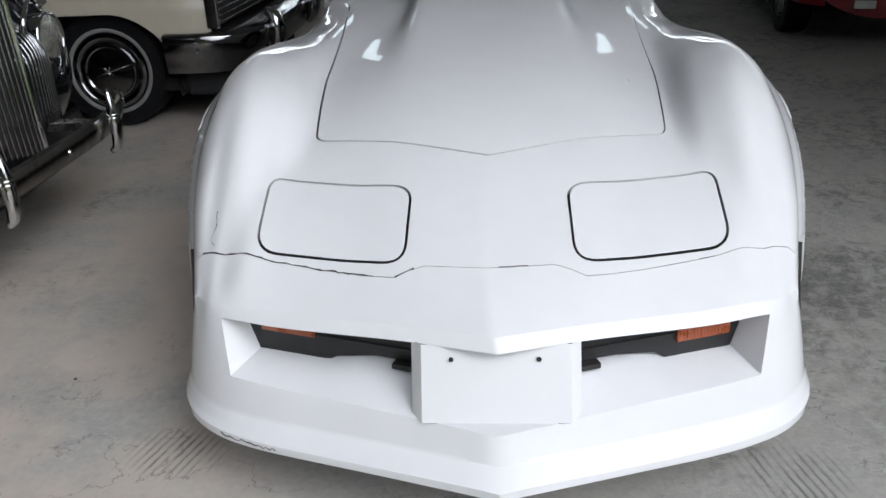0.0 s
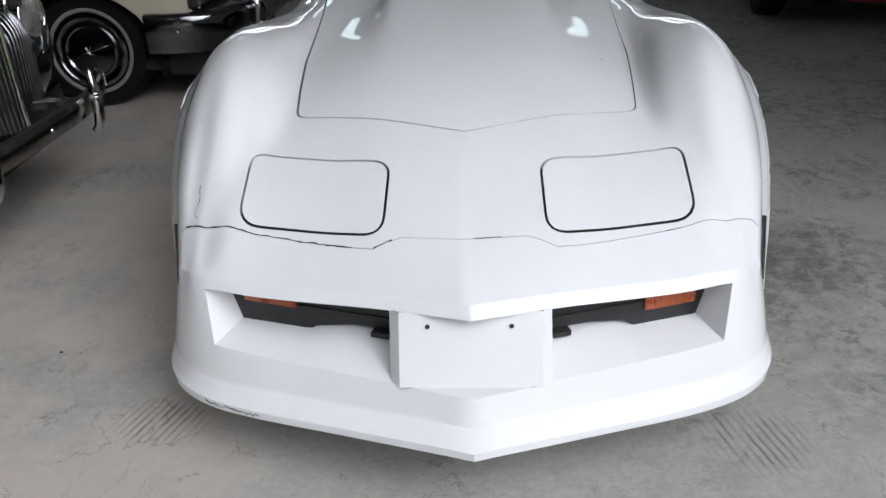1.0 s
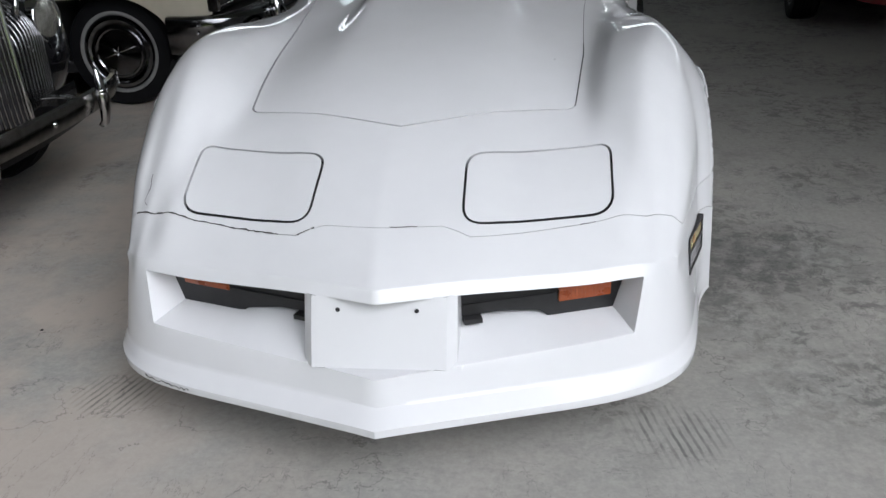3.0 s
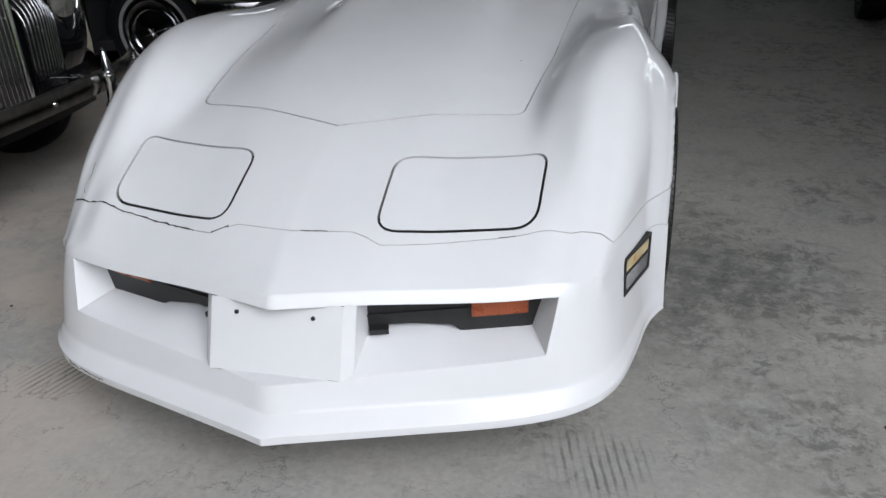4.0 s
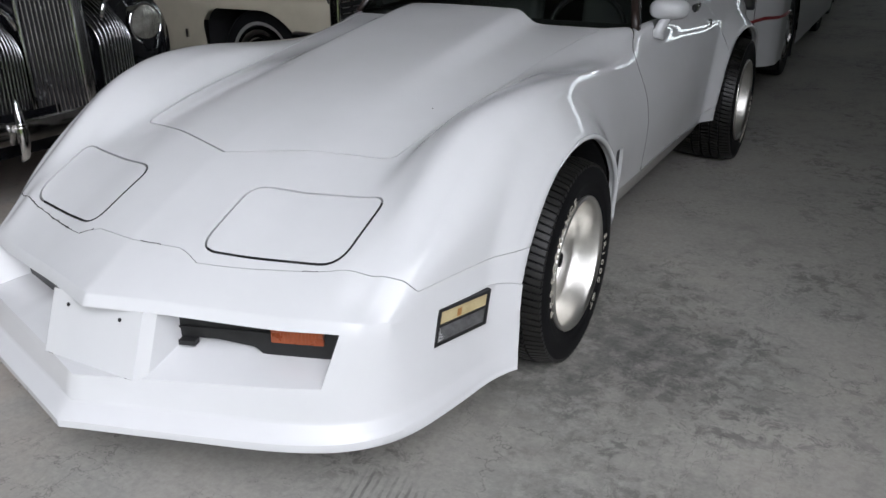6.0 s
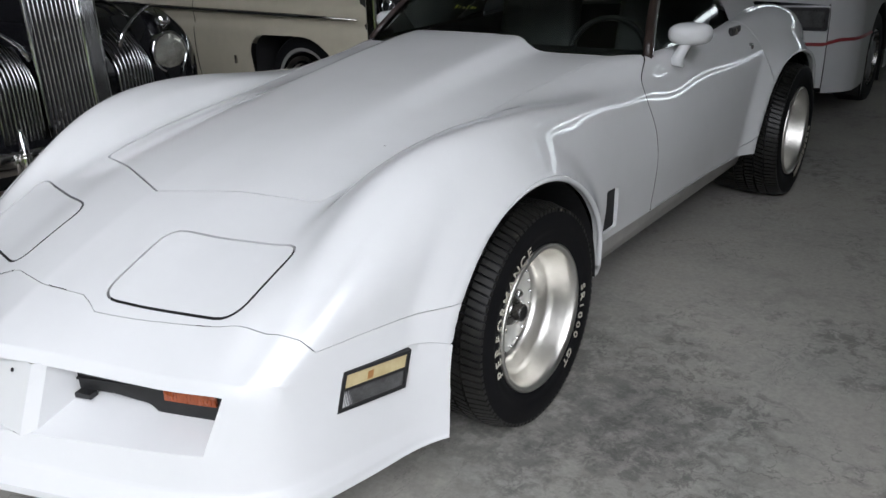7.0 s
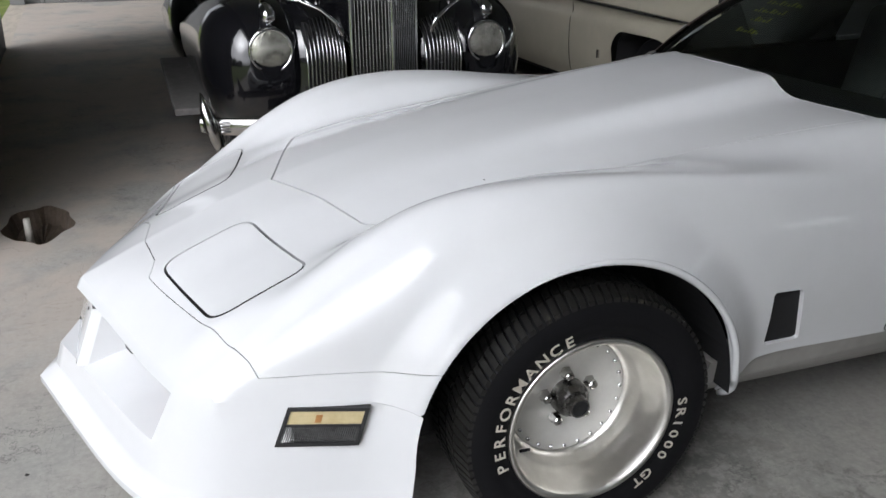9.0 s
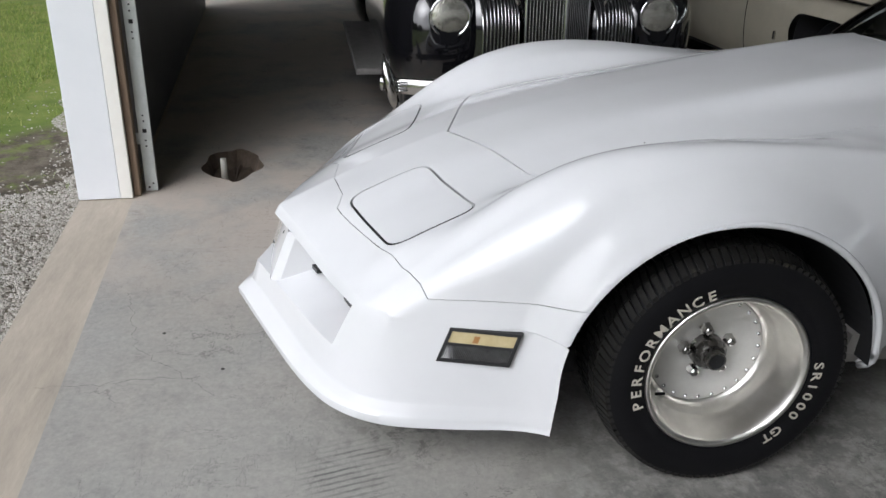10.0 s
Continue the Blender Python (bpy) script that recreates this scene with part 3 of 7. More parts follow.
def panel_meshes():
    """Cuts the skin along its shut lines into panels, each with its edge turned in."""
    loops = {"hood": tuple(on_top([q if p[0] < 0.3 or p[1] < 0.1 else (p[0] + (q[0] - p[0]) * 0.6, p[1] + (q[1] - p[1]) * 0.6) for p, q in zip(HOOD, grown(HOOD, d))]) for d in (-0.0026, 0.0026)),
             "cabin": (on_top(CABIN), on_top(CABIN))}
    for key, s in (("left", 1.0), ("right", -1.0)):
        loops["lid_" + key] = tuple([(a * s, b) for a, b in on_top(grown(LID, d))] for d in (-0.0034, 0.0034))
        loops["door_" + key] = (on_side(grown(DOOR, -0.002), s), on_side(grown(DOOR, 0.002), s))
        for nm, pts in (("arch_", dense(arch_outline(ARCH_F, 0.2, 0.2), 0.02, False)), ("rear_arch_", dense(arch_outline(ARCH_R, 0.2, 0.2), 0.02, False)), ("vent_", VENT)):
            lp = on_side(pts, s)
            if nm != "vent_":
                end = (NU - 1) * SA * s
                lp = [(end, lp[0][1])] + lp + [(end, lp[-1][1])]
            loops[nm + key] = (lp, lp)
    seams = []
    for shift in (-0.0009, 0.0009):
        right = on_top(dense([(x, y + shift) for x, y in SEAM], 0.02, False)) + on_side(dense([(y + shift, z + shift) for y, z in SEAM_SIDE], 0.02, False), 1.0)
        right[0] = (0.0, right[0][1])
        seams.append([(-a, b) for a, b in reversed(right[1:])] + right)
    edge_a = (NU - 1) * SA
    ahead = [line + [(edge_a, line[-1][1]), (edge_a, -0.01), (-edge_a, -0.01), (-edge_a, line[0][1])] for line in seams]
    pts, edges = [], []

    def add(line, closed):
        n = len(pts)
        pts.extend(Vector(p) for p in line)
        m = len(line)
        edges.extend((n + k, n + (k + 1) % m) for k in range(m if closed else m - 1))
    for inner, outer in loops.values():
        add(inner, True)
        if outer is not inner:
            add(outer, True)
    for line in seams:
        add(line, False)
    for j in range(NV):
        far = SKIN[j, 0, 1] > 1.3
        if far and j % 2 and j != NV - 1:
            continue
        step = 2
        for i in range(0, NU, step):
            for s in ((1, -1) if i else (1,)):
                pts.append(Vector((i * SA * s, j * SB)))
    from_cdt = delaunay_2d_cdt(pts, edges, [], 0, 1e-5)
    vs, tris = from_cdt[0], [t for t in from_cdt[2] if len(t) == 3]
    flat = np.array([(v.x, v.y) for v in vs])
    tri = np.array(tris)
    mid = flat[tri].mean(1)
    owner = np.full(len(tri), "body", dtype=object)
    owner[inside(ahead[1], mid)] = "gap"
    owner[inside(ahead[0], mid)] = "bumper"
    for key, (inner, outer) in loops.items():
        owner[inside(outer, mid)] = "gap"
        if key.startswith(("hood", "lid", "door")):
            owner[inside(inner, mid)] = key
    for key in ("left", "right"):
        for nm in ("arch_", "rear_arch_", "vent_"):
            owner[inside(loops[nm + key][0], mid)] = "gap"
    owner[inside(loops["cabin"][0], mid)] = "gap"
    a, b = flat[:, 0], flat[:, 1]
    place = np.array([skin_at(x, y) for x, y in flat])
    normal = np.array([skin_at(x, y, SKIN_N) for x, y in flat])
    normal /= np.linalg.norm(normal, axis=1, keepdims=True) + 1e-12
    out = {}
    for key in set(owner) - {"gap"}:
        t = tri[owner == key]
        used, back = np.unique(t, return_inverse=True)
        t = back.reshape(-1, 3)
        p, nrm = place[used], normal[used]
        fn = np.cross(p[t[:, 1]] - p[t[:, 0]], p[t[:, 2]] - p[t[:, 0]])
        flip = (fn * nrm[t[:, 0]]).sum(1) < 0
        t[flip] = t[flip][:, ::-1]
        count = {}
        for q in t:
            for k in range(3):
                e = (q[k], q[(k + 1) % 3])
                count[e] = count.get(e, 0) + 1
        rim = [e for e in count if (e[1], e[0]) not in count]
        verts, norms, faces = [list(map(float, v)) for v in p], [list(map(float, v)) for v in nrm], [tuple(q) for q in t]
        for i, j in rim:
            k = len(verts)
            d = p[j] - p[i]
            side = np.cross(d, nrm[i])
            ln = np.linalg.norm(side)
            side = side / ln if ln > 1e-9 else nrm[i]
            for q in (i, j, j, i):
                verts.append(p[q])
                norms.append(side)
            verts[k + 2] = p[j] - nrm[j] * 0.02
            verts[k + 3] = p[i] - nrm[i] * 0.02
            faces.append((k + 1, k, k + 3, k + 2))
        out[key] = (verts, faces, norms, len(rim))
    return out


PANELS = panel_meshes()


def bumper_lower():
    """The nose below the rim: fascia, scoop, number panel, chin and lip, as (verts, faces) of one side, and the scoop's back line."""
    front = [SKIN[0, i] for i in range(0, NU, 1)]
    side = [SKIN[j, NU - 1] for j in range(1, NV) if SKIN[j, NU - 1, 1] < -0.425]
    line = np.array(front + side)
    arc = np.concatenate([[0], np.cumsum(np.linalg.norm(np.diff(line, axis=0), axis=1))])
    s = np.linspace(0, arc[-1], 150)
    rim = np.stack([np.interp(s, arc, line[:, k]) for k in range(3)], 1)
    tan = softened(np.gradient(rim[:, :2], axis=0), 6.0, 0)
    tan = softened(tan, 6.0, 0)
    nrm = np.stack([tan[:, 1], -tan[:, 0]], 1)
    nrm /= np.linalg.norm(nrm, axis=1, keepdims=True)
    end = int(np.argmax(rim[:, 0] > 0.638))
    first = int(np.argmax(rim[:, 0] > 0.152))

    def row(out, z, round_off=0.0):
        q = rim[:, :2] + nrm * np.asarray(out)[:, None]
        if round_off:
            q = softened(q, round_off, 0)
        bend = (q[4, 1] - q[2, 1]) / (q[4, 0] - q[2, 0])
        keep = q[:, 0] > 0.012
        q[~keep, 0] = np.linspace(0.0, 0.011, (~keep).sum())
        first_kept = int(np.argmax(keep))
        q[~keep, 1] = q[first_kept, 1] + bend * (q[~keep, 0] - q[first_kept, 0])
        q[0] = (0.0, q[first_kept, 1] - bend * q[first_kept, 0])
        z = np.asarray(z)
        yc, zc, r = ARCH_F
        stop = np.where(z > zc, yc - np.sqrt(np.maximum(r * r - np.maximum(z - zc, 0) ** 2, 0)), yc - r - 0.12 * (zc - z))
        late = q[:, 1] > -0.6
        q[late, 1] = -0.6 + (q[late, 1] + 0.6) * ((stop[late] + 0.6) / (q[-1, 1] + 0.6))
        return np.column_stack([q, z])
    soft = curve([(0, 1.0), (0.66, 1.0), (0.85, 0.2), (1.24, 0.0)])(s)
    rz = rim[:, 2]
    edge = row(0.005 * soft, rz - 0.005)
    low = row(0.017 * soft, rz - 0.030, 2.0)
    m_out = curve([(0, 0.080), (0.68, 0.062), (0.8, 0.038), (0.95, 0.020), (1.06, 0.012), (1.24, 0.002)])(s)
    m_z = curve([(0, 0.317), (0.68, 0.328), (0.8, 0.33), (1.24, 0.33)])(s)
    c_out = curve([(0, 0.100), (0.35, 0.096), (0.68, 0.080), (0.8, 0.056), (0.95, 0.035), (1.06, 0.023), (1.24, 0.004)])(s)
    c_z = curve([(0, 0.252), (0.68, 0.238), (1.24, 0.24)])(s)
    l_out = curve([(0, 0.138), (0.35, 0.132), (0.62, 0.111), (0.78, 0.077), (0.92, 0.050), (1.06, 0.033), (1.24, 0.006)])(s)
    l_z = curve([(0, 0.226), (0.3, 0.217), (0.7, 0.203), (1.24, 0.202)])(s)
    b_z = curve([(0, 0.196), (0.3, 0.187), (0.7, 0.171), (1.0, 0.172), (1.24, 0.180)])(s)
    fin = curve([(0, 1.0), (0.7, 1.0), (0.85, 0.4), (1.05, 0.1), (1.24, 0.0)])(s)
    chin = []
    for k in range(9):
        t = k / 8 * 2
        w = (curve([(0, 1), (1, 0), (2, 0)])(t), curve([(0, 0), (1, 1), (2, 0)])(t), curve([(0, 0), (1, 0), (2, 1)])(t))
        chin.append(row(w[0] * m_out + w[1] * c_out + w[2] * l_out, w[0] * m_z + w[1] * c_z + w[2] * l_z, 7.0))
    rows_top = [rim, edge, low]
    rows_low = chin + [row(l_out + 0.008 * fin, l_z - 0.006, 7.0), row(l_out + 0.008 * fin, b_z + 0.004, 7.0), row(l_out + 0.003, b_z, 7.0), row(l_out - 0.06, b_z + 0.004, 7.0), row(l_out - 0.10, b_z + 0.05, 7.0)]
    mids = [row((1 - t) * 0.017 * soft + t * m_out, (1 - t) * (rz - 0.030) + t * m_z, 2.0 + 5.0 * t) for t in (0, 0.2, 0.4, 0.6, 0.8, 1.0)]

    def sheet(rows, a, b):
        n = b - a
        vs = [tuple(r[i]) for r in rows for i in range(a, b)]
        return vs, [(j * n + i, (j + 1) * n + i, (j + 1) * n + i + 1, j * n + i + 1) for j in range(len(rows) - 1) for i in range(n - 1)]
    n = len(s)
    slant = len(mids) - 1      # the scoop's outer end leans inwards as it goes down
    flat_m = [tuple(r[i]) for r in mids for i in range(n)]
    mid_f = []
    for j in range(slant):
        mid_f.append((j * n + end - j, (j + 1) * n + end - j - 1, (j + 1) * n + end - j))
        mid_f += [(j * n + i, (j + 1) * n + i, (j + 1) * n + i + 1, j * n + i + 1) for i in range(end - j, n - 1)]
    pieces = [sheet(rows_top, 0, n), (flat_m, mid_f), sheet(rows_low, 0, n)]
    roof = row(np.full(n, -0.075), rz - 0.028)
    floor_z_in = curve([(0, 0.370), (0.36, 0.368), (0.46, 0.350), (1.24, 0.346)])(s)
    floor_in = row(np.full(n, -0.075), floor_z_in)
    half_floor = row(m_out * 0.45 - 0.041, floor_z_in + (m_z - floor_z_in) * 0.42)
    pieces += [sheet([low, roof], first, end + 1), sheet([floor_in, half_floor, mids[-1]], first, end - slant + 1)]
    pieces.append(([tuple(low[end]), tuple(roof[end]), tuple(floor_in[end - slant]), tuple(half_floor[end - slant])] + [tuple(mids[j][end - j]) for j in range(slant, 0, -1)], [tuple(range(4 + slant))]))
    # the flat number panel between the two scoops, its sides sloping back
    face_t, face_b = (0.163, -1.134, 0.482), (0.163, -1.198, 0.318)
    side_t, side_b = (0.186, -1.106, 0.482), (0.186, -1.168, 0.318)
    pieces.append(([(0, face_t[1], face_t[2]), face_t, face_b, (0, face_b[1], face_b[2]), side_t, side_b, (0.187, -1.03, 0.482), (0.187, -1.03, 0.318)],
                   [(0, 1, 2, 3), (1, 4, 5, 2), (4, 6, 7, 5)]))
    pieces.append(([(0, face_b[1], face_b[2]), face_b, side_b, tuple(mids[-1][first]), *[tuple(mids[-1][i]) for i in range(first - 1, -1, -1)]],
                   [tuple(range(4 + first))]))
    place = {"rim": rim, "nrm": nrm, "roof": roof, "floor": floor_in, "s": s, "first": first, "end": end, "low": low, "lip": rows_low[9]}
    return joined(pieces), place


LOWER, NOSE = bumper_lower()


def drawn(p):
    """The nose's middle is pulled slightly to one side, ahead of the seam."""
    x, y, z = p[:3]
    t = min(1.0, max(0.0, (-0.97 - y) / 0.14 if z > 0.5 else 1.0))
    return (x + (0.0135 if z > 0.27 else 0.017) * t * max(0.0, 1 - (x / 0.62) ** 2), y, z)


def nose_at(x, out, z):
    """A point of the scoop's depth at a given x: out metres beyond the rim."""
    i = np.interp(x, NOSE["rim"][:96, 0], np.arange(96))
    p = np.array([np.interp(i, np.arange(96), NOSE["rim"][:96, k]) for k in range(2)])
    q = np.array([np.interp(i, np.arange(96), NOSE["nrm"][:96, k]) for k in range(2)])
    return (p[0] + q[0] * out, p[1] + q[1] * out, z)


def swept_box(x0, x1, out0, out1, z0, z1, n=8, sign=1.0, taper=0.0):
    """A bar that follows the nose from x0 to x1, between two depths and two heights."""
    vs, fs = [], []
    for x in span(x0, x1, n):
        t = (x - x0) / (x1 - x0)
        k = taper * (1 - t)
        for o, z in ((out0, z0 + k), (out1, z0 + k), (out1, z1), (out0, z1)):
            p = nose_at(x, o, z)
            vs.append((p[0] * sign, p[1], p[2]))
    for i in range(n - 1):
        for k in range(4):
            a, b = i * 4 + k, i * 4 + (k + 1) % 4
            fs.append((a, b, b + 4, a + 4))
    fs += [(3, 2, 1, 0), tuple((n - 1) * 4 + k for k in range(4))]
    return vs, fs


# ---- the place ----
WALL_Y0, WALL_Y1, JAMB_X = -2.215, -1.955, -1.535     # the front wall, and the left side of its opening
LEFT_X, RIGHT_X, BACK_Y, EAVE = -14.2, 14.2, 15.0, 6.6
OPEN_X1, OPEN_Z, BAY_Z = 4.2, 4.6, 5.2


def setting(name, piece, mat, label, smooth=False, category="", angle=None):
    turn = Matrix.Translation((JAMB_X, WALL_Y0, 0)) @ pose(0, 0, 0, 0, 0, 2.6) @ Matrix.Translation((-JAMB_X, -WALL_Y0, 0))
    ob = part(name, solid(moved(piece, turn), mat, smooth, angle), kind="structure")
    return tagged(ob, label, category)


def ribbed_wall(x0, x1, y, z0, z1, facing, pitch=0.25, depth=0.02, axis="x"):
    """Sheet steel with upright ribs, along x or y."""
    n = int(round((x1 - x0) / pitch))
    prof = []
    for i in range(n):
        a = x0 + (x1 - x0) * i / n
        w = (x1 - x0) / n
        prof += [(a, 0), (a + w * 0.72, 0), (a + w * 0.79, depth), (a + w * 0.93, depth)]
    prof.append((x1, 0))
    vs = []
    for z in (z0, z1):
        for a, d in prof:
            p = (a, y + facing * d, z) if axis == "x" else (y + facing * d, a, z)
            vs.append(p)
    m = len(prof)
    return vs, [(i, i + 1, m + i + 1, m + i) for i in range(m - 1)]


PIT_AT = (-2.03, -1.475)
PIT_RIM = [(PIT_AT[0] + a * math.sin(t) * (1 + 0.10 * math.sin(5 * t + 1)), PIT_AT[1] + b * math.copysign(abs(math.cos(t)) ** 1.25, math.cos(t)) * (1 + 0.08 * math.sin(7 * t)))
           for t in span(0, 2 * math.pi, 41)[:-1] for a, b in ((0.29, 0.165),)]


def floor_z(y):
    """The floor rises slightly towards the back."""
    return 0.021 * max(0.0, y - 0.1) - 0.002


def floor_piece():
    pts = [Vector(p) for p in PIT_RIM]
    edges = [(i, (i + 1) % len(pts)) for i in range(len(pts))]
    for x in span(LEFT_X, RIGHT_X, 42):
        for y in [WALL_Y1, -1.6, -1.2, -0.8, -0.3, 0.1, 0.4] + span(1.0, BACK_Y, 24):
            pts.append(Vector((x, y)))
    vs, _, tris = delaunay_2d_cdt(pts, edges, [], 0, 1e-5)[:3]
    mid = np.array([[sum(vs[i].x for i in t) / len(t), sum(vs[i].y for i in t) / len(t)] for t in tris])
    hole = inside(PIT_RIM, mid)
    return [(v.x, v.y, floor_z(v.y)) for v in vs], [tuple(t) for t, h in zip(tris, hole) if not h]


def build_place():
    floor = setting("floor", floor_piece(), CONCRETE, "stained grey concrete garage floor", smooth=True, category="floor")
    rim_ = [(x, y, 0.0) for x, y in PIT_RIM]
    m = len(rim_)
    low = [(PIT_AT[0] + (x - PIT_AT[0]) * 0.8, PIT_AT[1] + (y - PIT_AT[1]) * 0.8, -0.07 - 0.03 * random.random()) for x, y in PIT_RIM]
    pit = (rim_ + low + [(*PIT_AT, -0.12)], [(i, (i + 1) % m, m + (i + 1) % m, m + i) for i in range(m)] + [(m + i, m + (i + 1) % m, 2 * m) for i in range(m)])
    setting("floor_pit", pit, PIT, "broken hole in the concrete with dark earth", category="hole")
    edge = block(LEFT_X, RIGHT_X, WALL_Y0 - 0.0, WALL_Y1 + 0.03, -0.3, -0.0045, 0.001)
    setting("slab_edge", edge, APRON, "bare tan concrete door sill at the slab edge", category="floor")
    # front wall: left and right of the opening, and above it
    bay0, bay1 = -13.9, -8.6      # the next bay's open doorway
    pier = joined([block(a, b, WALL_Y0 + 0.03, WALL_Y1 - 0.02, z, EAVE) for a, b, z in ((LEFT_X, bay0, 0.0), (bay0, bay1, BAY_Z), (bay1, JAMB_X - 0.02, 0.0))])
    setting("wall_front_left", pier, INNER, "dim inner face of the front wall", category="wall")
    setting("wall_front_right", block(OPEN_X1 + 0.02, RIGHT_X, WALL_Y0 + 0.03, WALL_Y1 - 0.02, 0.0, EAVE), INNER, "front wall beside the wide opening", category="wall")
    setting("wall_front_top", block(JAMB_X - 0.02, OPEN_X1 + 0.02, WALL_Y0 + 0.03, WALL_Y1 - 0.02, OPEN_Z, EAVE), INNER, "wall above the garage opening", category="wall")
    for nm, x0, x1, z0 in (("cladding_left", bay1, JAMB_X - 0.06, -0.02), ("cladding_right", OPEN_X1 + 0.06, RIGHT_X, -0.02)):
        setting(nm, ribbed_wall(x0, x1, WALL_Y0 + 0.02, z0, EAVE, -1, 0.3, 0.022), CLAD, "white ribbed steel cladding outside", category="wall")
    setting("cladding_top", ribbed_wall(JAMB_X, OPEN_X1, WALL_Y0 + 0.02, OPEN_Z + 0.1, EAVE, -1, 0.3, 0.022), CLAD, "white ribbed steel over the opening", category="wall")
    # jamb: white steel face on the reveal, cream trim at its inner edge
    setting("jamb_cover", joined([block(JAMB_X - 0.02, JAMB_X, WALL_Y0, WALL_Y1 - 0.062, 0.0, OPEN_Z, 0.003),
                                  block(JAMB_X - 0.1, JAMB_X - 0.018, WALL_Y0 - 0.006, WALL_Y0 + 0.014, 0.0, OPEN_Z, 0.003)]), CLAD, "white painted steel cover on the door jamb", category="trim")
    setting("jamb_trim", block(JAMB_X - 0.022, JAMB_X + 0.004, WALL_Y1 - 0.06, WALL_Y1, 0.0, OPEN_Z, 0.004), TRIM, "cream white corner trim of the opening", category="trim")
    setting("jamb_stud", block(JAMB_X - 0.1, JAMB_X - 0.024, WALL_Y1 + 0.0, WALL_Y1 + 0.035, 0.0, OPEN_Z, 0.003), TIMBER, "brown weathered timber stud behind the trim", category="trim")
    setting("jamb_right", block(OPEN_X1, OPEN_X1 + 0.02, WALL_Y0, WALL_Y1, 0.0, OPEN_Z, 0.003), CLAD, "white steel cover of the far jamb", category="trim")
    setting("header_cover", block(JAMB_X, OPEN_X1, WALL_Y0, WALL_Y1, OPEN_Z - 0.02, OPEN_Z, 0.003), CLAD, "white steel cover under the header", category="trim")
    # side walls, and the back wall with two rows of clear panels and two high windows
    for nm, x, f in (("left", LEFT_X, 1), ("right", RIGHT_X, -1)):
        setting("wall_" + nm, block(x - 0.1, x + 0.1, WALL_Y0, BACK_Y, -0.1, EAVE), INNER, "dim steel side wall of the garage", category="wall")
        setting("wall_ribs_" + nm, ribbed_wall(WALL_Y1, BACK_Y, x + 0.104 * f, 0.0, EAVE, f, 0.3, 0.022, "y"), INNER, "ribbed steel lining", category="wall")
    x_a, x_b = -6.5, 13.6
    back = [block(LEFT_X - 0.1, x_a, BACK_Y, BACK_Y + 0.2, -0.1, EAVE), block(x_b, RIGHT_X + 0.1, BACK_Y, BACK_Y + 0.2, -0.1, EAVE)]
    back += [block(x_a, x_b, BACK_Y, BACK_Y + 0.2, z0, z1) for z0, z1 in ((-0.1, 3.08), (3.32, 3.53), (3.77, 5.54), (6.16, EAVE))]
    back += [block(a, b, BACK_Y, BACK_Y + 0.2, 5.54, 6.16) for a, b in ((x_a, -3.78), (-3.02, 4.57), (5.33, x_b))]
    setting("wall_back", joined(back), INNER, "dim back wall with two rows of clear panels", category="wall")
    setting("ceiling", block(LEFT_X - 0.3, RIGHT_X + 0.3, WALL_Y0 - 0.25, BACK_Y + 0.3, EAVE, EAVE + 0.12), ROOF, "flat insulated ceiling under the roof", category="ceiling")
    # outside
    ground_piece = grid(lambda x, y: (x, y, -0.07 - 0.012 * math.sin(x * 1.7 + y) - 0.01 * math.sin(y * 2.3 - x * 0.6) if abs(x) < 60 and y > -60 else -0.07), span(-400, 400, 2)[:1] + span(-60, 60, 161) + [400], [-400] + span(-60, WALL_Y0 + 0.0, 90))
    setting("ground", ground_piece, GROUND, "grassy yard with a strip of gravel along the slab", smooth=True, category="ground")
    back_ground = [(-400, WALL_Y0, -0.07), (LEFT_X - 0.1, WALL_Y0, -0.07), (LEFT_X - 0.1, 400, -0.07), (-400, 400, -0.07)], [(0, 1, 2, 3)]
    right_ground = [(RIGHT_X + 0.1, WALL_Y0, -0.07), (400, WALL_Y0, -0.07), (400, 400, -0.07), (RIGHT_X + 0.1, 400, -0.07)], [(0, 1, 2, 3)]
    rear_ground = [(LEFT_X - 0.1, BACK_Y + 0.2, -0.07), (RIGHT_X + 0.1, BACK_Y + 0.2, -0.07), (RIGHT_X + 0.1, 400, -0.07), (LEFT_X - 0.1, 400, -0.07)], [(0, 1, 2, 3)]
    setting("ground_behind", joined([back_ground, right_ground, rear_ground]), GROUND, "grassy yard round the garage", category="ground")


